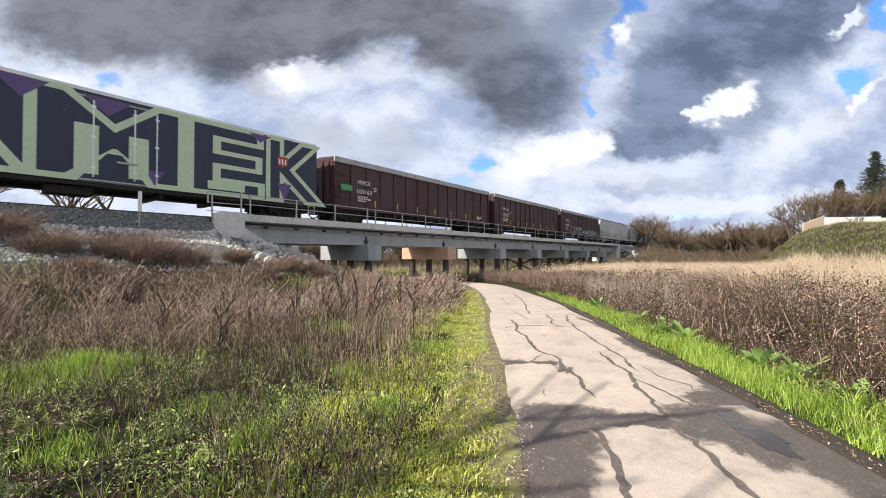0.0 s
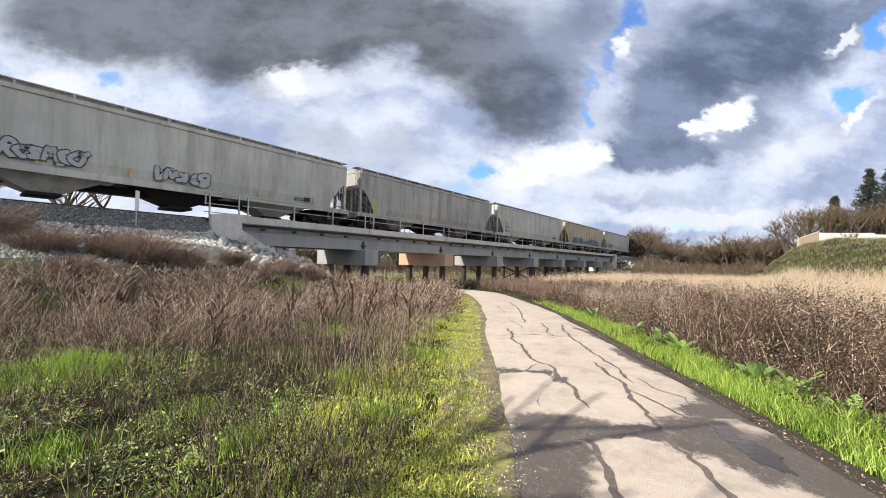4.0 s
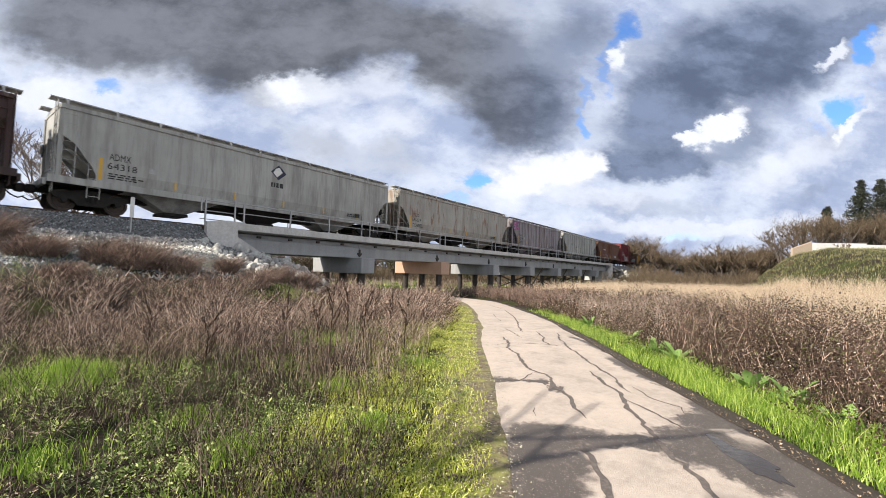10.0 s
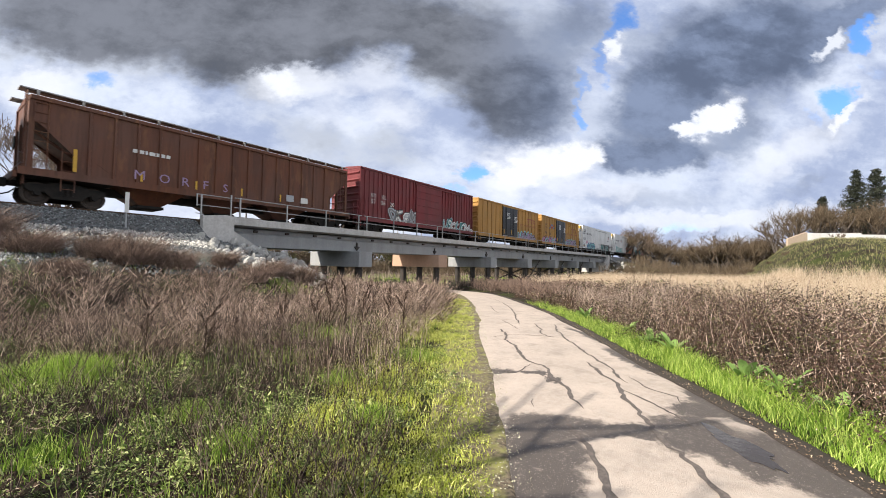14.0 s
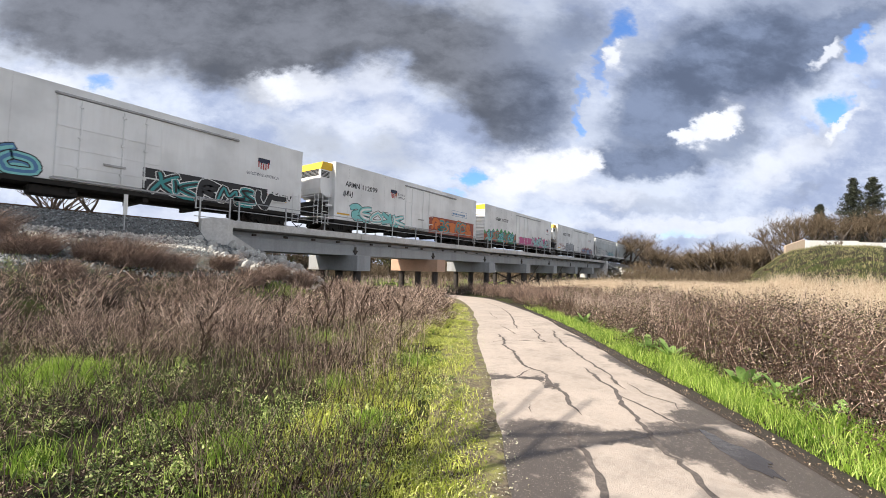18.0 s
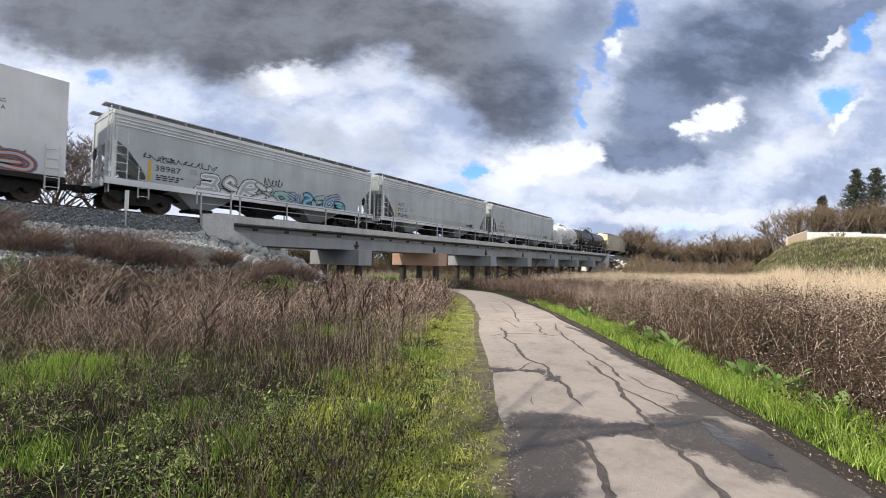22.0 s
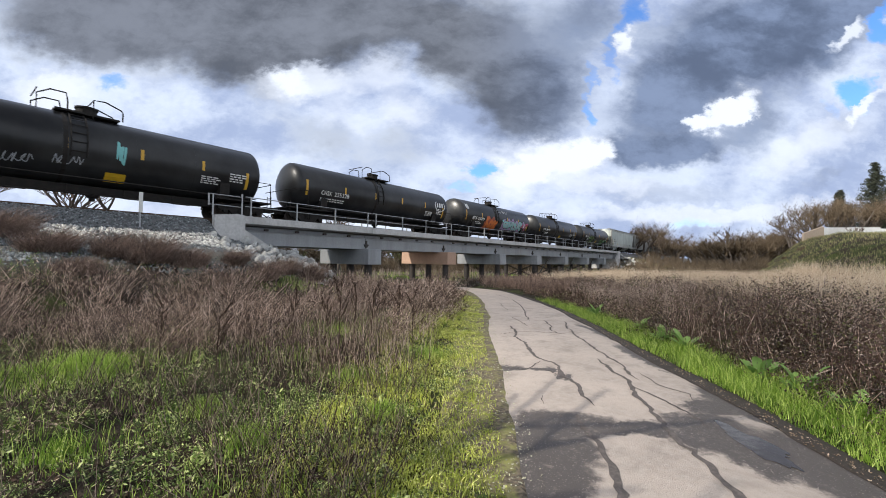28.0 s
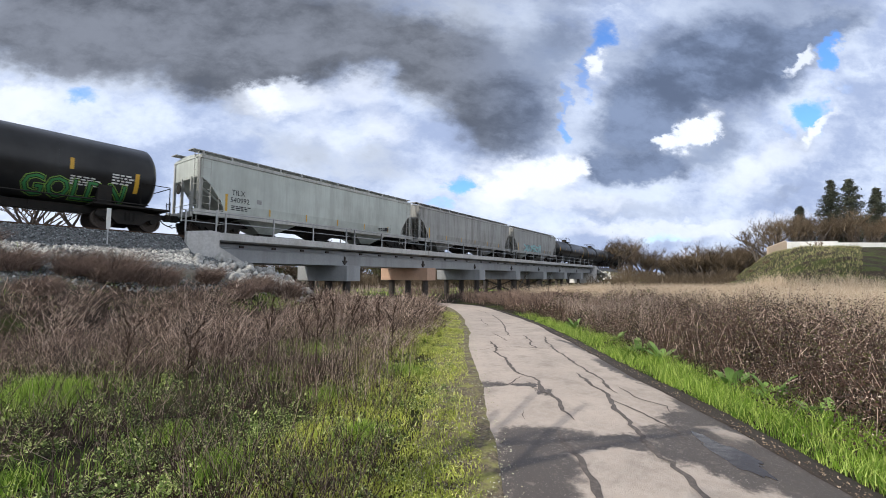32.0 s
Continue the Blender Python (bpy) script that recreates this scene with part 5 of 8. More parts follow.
    painted("emblem", [(-h + 9.1, 3.45), (-h + 9.6, 3.0), (-h + 10.1, 3.45), (-h + 9.6, 3.9)], [(0, 1, 2, 3)], "navy", car, flat_side, 0.006, "blue diamond emblem")
    painted("emblem", [(-h + 9.25, 3.4), (-h + 9.5, 3.16), (-h + 9.85, 3.5), (-h + 9.62, 3.78), (-h + 9.42, 3.66)], [(0, 1, 2, 3, 4)], "white", car, flat_side, 0.010)
    bars("black", car, -h + 9.15, 2.55, 0.85, 0.5, 1, seed=4)
    covered_hopper(11, "tan-grey covered hopper streaked with rust", GREY_R, marks="TILX", number="636139")
    car, _, h = covered_hopper(12, "greyed purple ribbed covered hopper with graffiti on its end bay", GREY_V, 4.2, 15, GREY_V, marks="KLRX", number="475074", deep=3.3, slope=2.9)
    graffiti(car, -h + 0.1, 3.0, 1.15, 1.15, 2, "purple", ["lilac", "pink", "purple"], None, seed=15)
    car, _, h = covered_hopper(13, "weathered grey ribbed covered hopper", GREY_B, 4.2, 14, GREY_B, marks="", deep=3.3, slope=2.9)
    for k, t in enumerate(("NA", "HX", "46", "12", "33")):
        letters(t, "black", car, -h + 3.2 + 1.05 * k, 2.5 if k < 2 else 2.15, 0.3, wide=0.55, out=0.01)
    car, _, h = covered_hopper(14, "orange-brown ribbed covered hopper with sprayed letters along its foot", ORANGE_BROWN, 4.2, 15, ORANGE_BROWN, marks="", deep=3.3, slope=2.9)
    for k, ch in enumerate("MORFS"):
        letters(ch, "lilac", car, -h + 3.4 + 0.98 * k, 1.5, 0.42, bold=0.0, out=0.022, name="graffiti")
    bars("white", car, -h + 3.3, 2.7, 1.6, 0.3, 1, seed=3)
    patch("silver", car, h - 4.6, 1.5, 0.5, 0.4, out=0.02, name="repair_patch")
    patch("white", car, h - 3.6, 1.5, 0.5, 0.35, out=0.02, name="repair_patch")

    car, _, h = boxcar(15, "red corrugated boxcar with silver graffiti along its foot", RED, 4.9, 34, (0.4, 1.75))
    door = part("door", boxed(-1.35, 2.15, -HALF - 0.05, -HALF + 0.06, 1.2, 4.55, 0.02), RED, car)
    for z in (1.6, 2.2, 2.8, 3.4, 4.0):
        part("door_rib", boxed(-1.3, 2.1, -HALF - 0.085, -HALF - 0.052, z, z + 0.12), RED, door)
    part("door_track", boxed(-1.5, 5.4, -HALF - 0.09, -HALF + 0.01, 4.56, 4.66), RED, car)
    for t, x, z in (("NO", 1.1, 2.75), ("KL", 2.2, 2.75), ("57", 1.1, 2.3), ("06", 2.1, 2.3), ("20", 3.1, 2.3)):
        letters(t, "white", car, -h + x, z, 0.32, wide=0.5, out=0.01)
    graffiti(car, -h + 2.9, 1.0, 4.8, 1.35, 6, "black", ["silver", "grey", "white"], None, seed=16)
    graffiti(car, 2.3, 1.0, 4.6, 1.1, 6, "black", ["silver", "teal", "white"], None, seed=17)
    tag(car, -0.6, 1.4, 2.3, 0.6, "white", 18)

    for i, seed in ((16, 20), (17, 23)):
        car, _, h = boxcar(i, "ochre yellow ribbed boxcar with black doors and graffiti" if i == 17 else "ochre yellow ribbed boxcar with black doors, faded lettering", YELLOW, 4.92, 17, (-0.5, 1.9))
        for s in (-1, 1):
            for z in (1.95, 2.75, 3.55, 4.2):
                for x0, x1 in ((-h + 0.1, -2.42), (1.42, h - 0.1)):
                    part("side_rib", boxed(x0, x1, min(s * 1.54, s * 1.575), max(s * 1.54, s * 1.575), z, z + 0.07), YELLOW, car)
        for x in (-2.36, -0.49):
            door = part("door", boxed(x, x + 1.85, -HALF - 0.05, -HALF + 0.05, 1.18, 4.62, 0.02), BLACK, car, "black plug door")
            for z in (1.5, 2.1, 2.7, 3.3, 3.9):
                part("door_rib", boxed(x + 0.06, x + 1.79, -HALF - 0.08, -HALF - 0.052, z, z + 0.1), BLACK, door)
            part("lock_rod", tubed([(x + 0.7, -HALF - 0.11, 1.2), (x + 0.7, -HALF - 0.11, 4.5)], 0.03, 6), BLACK, door)
            patch(SAFETY, car, x + 0.15, 1.5, 0.14, 0.5, out=0.09)
            bars("white", car, x + 0.95, 3.3 if x < -1 else 3.0, 0.75, 0.75, 5, lambda u, v, o: flat_side(u, v, o + 0.082), seed + 1)
        part("door_track", boxed(-2.5, 3.4, -HALF - 0.09, -HALF - 0.0, 4.63, 4.74), YELLOW, car)
        if i == 17:
            letters("next", "black", car, -h + 1.3, 3.6, 0.26)
            letters("load", "black", car, -h + 1.3, 3.25, 0.3)
            letters("any", "black", car, -3.6, 3.55, 0.26)
            letters("road", "black", car, -3.6, 3.2, 0.26)
            # crossed arms emblem
            for k, (ink, s) in enumerate((("blue", 1), ("red", -1), ("blue", -1), ("red", 1))):
                x = -h + 2.9 + (0.0 if k < 2 else 0.85)
                z0, z1 = (3.1, 3.75) if s > 0 else (3.75, 3.1)
                painted("emblem", [(x, z0), (x + 0.85, z1), (x + 0.85, z1 + 0.22), (x, z0 + 0.22)], [(0, 1, 2, 3)], ink, car, flat_side, 0.006 + 0.002 * k, "crossed red and blue emblem")
            for t, x, z in (("FB", 1.2, 2.3), ("OX", 2.75, 2.3), ("50", 1.2, 1.75), ("65", 2.75, 1.75), ("15", 4.2, 1.75)):
                letters(t, "black", car, -h + x, z, 0.34, wide=0.75)
            graffiti(car, -h + 0.3, 0.95, 6.2, 0.95, 8, "black", ["pink", "lilac", "aqua"], "lilac", seed=21)
        letters("RAILCAR POOLING EXPERTS", "brick", car, 2.3, 2.75, 0.27, wide=4.9)
        for ex, ew in ((4.3, 0.75), (5.1, 0.75)):
            patch("brick", car, ex, 3.72, ew, 0.14, name="emblem", label="faded red emblem")
            patch("brick", car, ex + ew / 2 - 0.07, 3.2, 0.14, 0.51, name="emblem")
        for s in (-1, 1):
            painted("emblem", [(6.25 - s * 0.35, 3.2), (6.41 - s * 0.35, 3.2), (6.41 + s * 0.3, 3.86), (6.25 + s * 0.3, 3.86)], [(0, 1, 2, 3)], "brick", car, flat_side, 0.006 + 0.001 * s)
        graffiti(car, 1.7, 0.95, 4.6, 1.1, 6, "black", ["lilac", "lilac", "grey"], "aqua", seed=seed)

    car, length, a, b = reefer(18, "white refrigerator car with a yellow-capped cooling unit and blue graffiti", "112412")
    tag(car, a + 0.1, 3.3, 1.3, 1.2, "black", 30, thick=0.06)
    tag(car, a + 0.2, 2.5, 1.4, 0.5, "grey", 31)
    tag(car, a + 0.3, 1.3, 1.0, 0.7, "black", 32)
    tag(car, a + 1.7, 1.9, 0.9, 0.6, "pink", 33)
    graffiti(car, a + 2.4, 1.0, 4.4, 1.05, 4, "black", ["blue", "aqua"], "blue", seed=34)
    patch("black", car, a + 10.5, 1.0, 6.1, 1.22, name="graffiti", out=0.075, label="black sprayed panel behind letters")
    graffiti(car, a + 10.6, 1.02, 6.0, 1.2, 6, "white", ["black", "teal", "black"], None, seed=35, surf=lambda x, z, out: flat_side(x, z, out + 0.075))
    graffiti(car, a + 16.2, 1.02, 0.5, 1.1, 1, "red", ["white"], None, seed=63)
    tag(car, a + 16.9, 1.75, 1.3, 0.4, "black", 64, thick=0.05, strokes=8)
    car, length, a, b = reefer(19, "white refrigerator car with turquoise and orange graffiti panels", "112099")
    graffiti(car, a + 1.1, 1.0, 5.6, 1.25, 5, "black", ["aqua", "aqua", "white"], None, seed=36)
    patch("brick", car, a + 10.3, 1.0, b - a - 10.9, 1.5, name="graffiti", out=0.075, label="rusty red sprayed panel behind letters")
    graffiti(car, a + 10.6, 1.05, b - a - 11.9, 1.5, 7, "maroon", ["orange", "orange", "teal"], None, seed=37, surf=lambda x, z, out: flat_side(x, z, out + 0.075))
    tag(car, a + 0.7, 2.7, 0.9, 0.6, "black", 38)
    patch(SAFETY, car, a + 5.9, 3.6, 0.3, 0.3)
    # snow-flake framed sign in pale ink
    for z in (2.95, 3.45):
        patch("blue", car, b - 4.4, z, 2.6, 0.03, name="sign_frame")
    for x in (b - 4.4, b - 1.83):
        patch("blue", car, x, 2.95, 0.03, 0.53, name="sign_frame")
    bars("blue", car, b - 4.2, 3.08, 2.1, 0.3, 1, seed=2)
    car, length, a, b = reefer(20, "white refrigerator car with teal, magenta and silver graffiti", "112210", False)
    graffiti(car, a + 0.1, 1.02, 8.0, 1.3, 12, "navy", ["teal", "aqua", "teal", "orange"], "green", seed=39)
    patch("pink", car, a + 8.2, 1.1, 3.8, 0.95, out=0.10, name="graffiti", label="magenta sprayed band over the door")
    graffiti(car, a + 0.0, 1.05, 1.2, 0.9, 1, "maroon", ["brick"], "red", seed=40)
    graffiti(car, a + 12.1, 1.02, 6.2, 1.2, 7, "black", ["silver", "silver", "aqua"], "pink", seed=41)
    car, length, a, b = reefer(21, "older white refrigerator car with a dark end platform and grey graffiti", "111309", True, True)
    graffiti(car, a + 3.6, 1.0, 4.6, 1.35, 5, "black", ["grey", "silver"], "silver", seed=42)
    graffiti(car, a + 11.6, 1.0, 5.8, 1.05, 6, "blue", ["silver", "blue", "brick"], "brick", seed=43)
    tag(car, a + 0.4, 1.6, 2.2, 0.7, "brick", 44, strokes=8)
    tag(car, a + 2.2, 1.3, 1.6, 0.7, "maroon", 45)

    car, _, h = covered_hopper(22, "pale grey covered hopper with white and blue graffiti", GREY_C, 4.35, marks="ACFX", number="38987", trim=WHITE)
    tag(car, -h + 1.0, 2.42, 3.4, 0.32, "black", 46, strokes=12, thick=0.035)
    graffiti(car, -h + 3.4, 1.06, 3.8, 1.25, 4, "black", ["white", "silver"], None, seed=47)
    graffiti(car, -h + 7.6, 1.06, 5.0, 1.05, 6, "navy", ["aqua", "silver", "blue"], None, seed=48)
    tag(car, -h + 7.0, 2.1, 1.2, 0.55, "black", 49, thick=0.035)
    for k in range(3):
        part("edge_rib", boxed(-h, h, -HALF - 0.03, -HALF + 0.01, 3.72 + 0.15 * k, 3.78 + 0.15 * k, 0.01), WHITE, car)
    car, _, h = covered_hopper(23, "clean pale grey covered hopper with ribbed top edge", GREY_C, 4.35, marks="ACFX", number="39212", trim=WHITE)
    for k in range(3):
        part("edge_rib", boxed(-h, h, -HALF - 0.03, -HALF + 0.01, 3.72 + 0.15 * k, 3.78 + 0.15 * k, 0.01), WHITE, car)
    covered_hopper(24, "blue-grey covered hopper with a light sill", GREY_C, 4.38, marks="TILX", number="620054", trim=WHITE)
    car, _, h = tank_car(25, "white tank car with valves on top and rust at the seams", WHITE, "UTLX", "125878", "black", False, WHITE)
    tag(car, -h + 4.6, 1.4, 2.6, 0.9, "grey", 50, tank_side, 0.04, 9)
    car, _, h = tank_car(26, "black tank car with white lettering and a scratched scrawl", BLACK, "TCIX", "250758")
    letters("HELP EACHOTHE", "grey", car, -h + 5.9, 1.75, 0.34, tank_side, name="graffiti")
    covered_hopper(27, "cream painted covered hopper with dark bays", CREAM, 4.2, marks="TILX", number="642602")
    car, _, h = tank_car(28, "black tank car with a yellow placard and small scrawls", BLACK, "GATX", "224555")
    patch("yellow", car, 0.2, 1.25, 0.75, 0.36, tank_side, name="placard", label="yellow placard")
    tag(car, -h + 4.2, 1.5, 1.1, 0.4, "silver", 51, tank_side, 0.03)
    tag(car, -1.6, 1.7, 1.1, 0.4, "silver", 52, tank_side, 0.03)
    tag(car, 0.5, 1.9, 0.35, 1.2, "aqua", 53, tank_side, 0.08, 3)
    car, _, h = tank_car(29, "black tank car with a white oval emblem near its end", BLACK, "CHSX", "255328")
    for r0, r1 in ((1.0, 0.88),):
        k = 18
        ring = [(h - 1.5 + math.cos(t) * 0.72 * r, 2.75 + math.sin(t) * 0.5 * r) for r in (r0, r1) for t in (math.pi * 0.75 + 1.45 * math.pi * j / k for j in range(k + 1))]
        painted("emblem", ring, [(j, j + 1, k + 2 + j, k + 1 + j) for j in range(k)], "white", car, tank_side, 0.006, "white oval emblem")
    for k in range(3):
        patch("white", car, h - 1.95 + 0.33 * k, 2.6, 0.2, 0.4, tank_side, 0.006, "emblem")
    car, _, h = tank_car(30, "black tank car with orange and pastel graffiti", BLACK, "AITX", "220289")
    graffiti(car, -3.1, 1.3, 2.2, 1.2, 3, "brick", ["orange"], "brick", tank_side, 54)
    graffiti(car, h - 7.0, 1.5, 4.2, 1.1, 4, "black", ["silver", "aqua"], "lilac", tank_side, 55)
    graffiti(car, h - 2.7, 1.5, 1.1, 1.0, 1, "maroon", ["pink", "brick"], "lilac", tank_side, 58)
    tag(car, -h + 0.8, 3.0, 0.5, 0.6, "white", 56, tank_side, 0.06)
    tag(car, -h + 6.8, 3.2, 2.4, 0.3, "white", 57, tank_side, 0.03)
    car, _, h = tank_car(31, "glossy black tank car with white lettering", BLACK, "CBTX", "740555")
    patch("yellow", car, 0.4, 1.35, 0.6, 0.36, tank_side, name="placard", label="yellow placard")
    car, _, h = tank_car(32, "black tank car with green outlined graffiti words", BLACK, "CTCX", "722072")
    for k, ch in enumerate("YOX"):
        letters(ch, "lime", car, -h + 3.9 + 0.76 * k, 1.3, 1.0, tank_side, wide=0.72, bold=0.03, name="graffiti", label="green outlined letter")
        letters(ch, "black", car, -h + 3.9 + 0.76 * k, 1.3, 1.0, tank_side, wide=0.72, bold=-0.012, out=0.012, name="graffiti")
    letters("GOLDN", "lime", car, -h + 10.3, 1.2, 0.75, tank_side, wide=3.3, bold=0.06, name="graffiti", label="green glow round sprayed letters")
    letters("GOLDN", "black", car, -h + 10.3, 1.2, 0.75, tank_side, wide=3.3, bold=0.035, out=0.012, name="graffiti")
    letters("GOLDN", "green", car, -h + 10.3, 1.2, 0.75, tank_side, wide=3.3, bold=0.0, out=0.018, name="graffiti")
    patch("yellow", car, 0.2, 1.4, 0.6, 0.35, tank_side, name="placard", label="yellow placard")
    covered_hopper(33, "greenish pale grey covered hopper with light sills", MINT, 4.2, marks="TILX", number="540992", trim=GREY_A)
    covered_hopper(34, "tan-grey covered hopper with faded lettering", GREY_B, 4.2, marks="")
    car, _, h = covered_hopper(35, "grey covered hopper with pale graffiti", GREY_B, 4.15, marks="", slope=2.3)
    graffiti(car, -h + 3.0, 1.3, 6.0, 1.2, 6, "grey", ["silver", "aqua"], None, seed=60)
    for i in (36, 37, 38):
        tank_car(i, "black tank car far down the train", BLACK, "", "")


build_train()

# ---- growth ----
RNG = np.random.default_rng(7)
GRID_X, GRID_Y = axis_steps(-8, 60, 0.5, 3000), axis_steps(-16, 34, 0.5, 3000)
GRID_Z = np.array(GROUND_Z).reshape(len(GRID_Y), len(GRID_X))


def ground_z(x, y):
    """Height of the ground sheet under many points at once."""
    i = np.clip(np.searchsorted(GRID_X, x) - 1, 0, len(GRID_X) - 2)
    j = np.clip(np.searchsorted(GRID_Y, y) - 1, 0, len(GRID_Y) - 2)
    u = (x - GRID_X[i]) / (GRID_X[i + 1] - GRID_X[i])
    v = (y - GRID_Y[j]) / (GRID_Y[j + 1] - GRID_Y[j])
    return (GRID_Z[j, i] * (1 - u) + GRID_Z[j, i + 1] * u) * (1 - v) + (GRID_Z[j + 1, i] * (1 - u) + GRID_Z[j + 1, i + 1] * u) * v


def xy_of(d, e):
    return d * CH + e * SH, d * SH - e * CH


def de_of(x, y):
    return x * CH + y * SH, x * SH - y * CH


def path_gap(x, y):
    """Signed distance to the path's edge for many points, and the side: right is positive."""
    out, side = np.empty(len(x)), np.empty(len(x))
    ways = np.gradient(LINE_XY, axis=0)
    for a in range(0, len(x), 4000):
        s = slice(a, a + 4000)
        dx, dy = x[s, None] - LINE_XY[None, :, 0], y[s, None] - LINE_XY[None, :, 1]
        r = dx * dx + dy * dy
        k = np.argmin(r, 1)
        n = np.arange(len(k))
        out[s] = np.sqrt(r[n, k]) - WALK_HALF
        side[s] = np.sign(ways[k, 1] * dx[n, k] - ways[k, 0] * dy[n, k])
    return out, side


def patchy(x, y, scale, seed=0.0):
    """A smooth field of 0 to 1, for clumps and gaps."""
    return np.array([noise.noise((a * scale, b * scale, seed)) for a, b in zip(x, y)]) * 0.5 + 0.5


def bars_of(p0, p1, r0, r1, sides=3):
    """Thin tapered bars between pairs of points: corners and faces."""
    way = p1 - p0
    way /= np.linalg.norm(way, axis=1, keepdims=True) + 1e-9
    ref = np.where(np.abs(way[:, 2:3]) < 0.9, np.array([[0, 0, 1.0]]), np.array([[1.0, 0, 0]]))
    a = np.cross(way, ref)
    a /= np.linalg.norm(a, axis=1, keepdims=True) + 1e-9
    b = np.cross(way, a)
    n = len(p0)
    verts = np.empty((n, 2 * sides, 3))
    for k in range(sides):
        t = 2 * math.pi * k / sides
        o = a * math.cos(t) + b * math.sin(t)
        verts[:, k] = p0 + o * r0[:, None]
        verts[:, sides + k] = p1 + o * r1[:, None]
    faces = np.array([[k, (k + 1) % sides, sides + (k + 1) % sides, sides + k] for k in range(sides)])
    faces = (faces[None] + (np.arange(n) * 2 * sides)[:, None, None]).reshape(-1, 4)
    return verts.reshape(-1, 3), faces


def ribbons_of(p0, p1, r0, r1):
    """Very thin far twigs, one face each."""
    way = p1 - p0
    a = np.cross(way, RNG.normal(size=(len(p0), 3)))
    a /= np.linalg.norm(a, axis=1, keepdims=True) + 1e-9
    verts = np.stack([p0 - a * r0[:, None], p0 + a * r0[:, None], p1 + a * r1[:, None], p1 - a * r1[:, None]], 1)
    return verts.reshape(-1, 3), np.arange(len(p0) * 4).reshape(-1, 4)


def blades(name, x, y, high, wide, mat, label, category, lean=0.35, z=None):
    """Grass blades: each bends over in two lengths."""
    n = len(x)
    z = ground_z(x, y) if z is None else z
    t, f = RNG.uniform(0, 2 * math.pi, n), RNG.uniform(0, 2 * math.pi, n)
    l = RNG.uniform(0.1, 1.0, n) * lean * high
    base = np.stack([x, y, z - 0.02], 1)
    over = np.stack([np.cos(t) * l, np.sin(t) * l, np.zeros(n)], 1)
    side = np.stack([np.cos(f), np.sin(f), np.zeros(n)], 1) * (wide / 2)[:, None]
    up = np.stack([np.zeros(n), np.zeros(n), high], 1)
    mid = base + up * 0.55 + over * 0.3
    tip = base + up * (1 - 0.12 * np.abs(l / high))[:, None] + over
    verts = np.stack([base - side, base + side, mid - side * 0.75, mid + side * 0.75, tip], 1)
    faces = np.array([[0, 1, 3], [0, 3, 2], [2, 3, 4]])
    faces = (faces[None] + (np.arange(n) * 5)[:, None, None]).reshape(-1, 3)
    return soup(name, verts.reshape(-1, 3), faces, mat, label, category)


def leaves_of(p, size, flatness=0.5, shape=0.55, tilt=None):
    """Small pointed leaves, as folded pairs of triangles."""
    n = len(p)
    u = RNG.normal(size=(n, 3))
    u[:, 2] *= flatness
    u /= np.linalg.norm(u, axis=1, keepdims=True)
    facing = RNG.normal(size=(n, 3)) if tilt is None else RNG.normal(size=(n, 3)) * tilt + np.array([[0, 0, 1.0]])
    w = np.cross(u, facing)
    w /= np.linalg.norm(w, axis=1, keepdims=True)
    k = np.cross(u, w)
    s = size[:, None]
    verts = np.stack([p - u * s, p + w * s * shape + k * s * 0.15, p + u * s, p - w * s * shape + k * s * 0.15], 1)
    faces = np.array([[0, 1, 2], [0, 2, 3]])
    faces = (faces[None] + (np.arange(n) * 4)[:, None, None]).reshape(-1, 3)
    return verts.reshape(-1, 3), faces


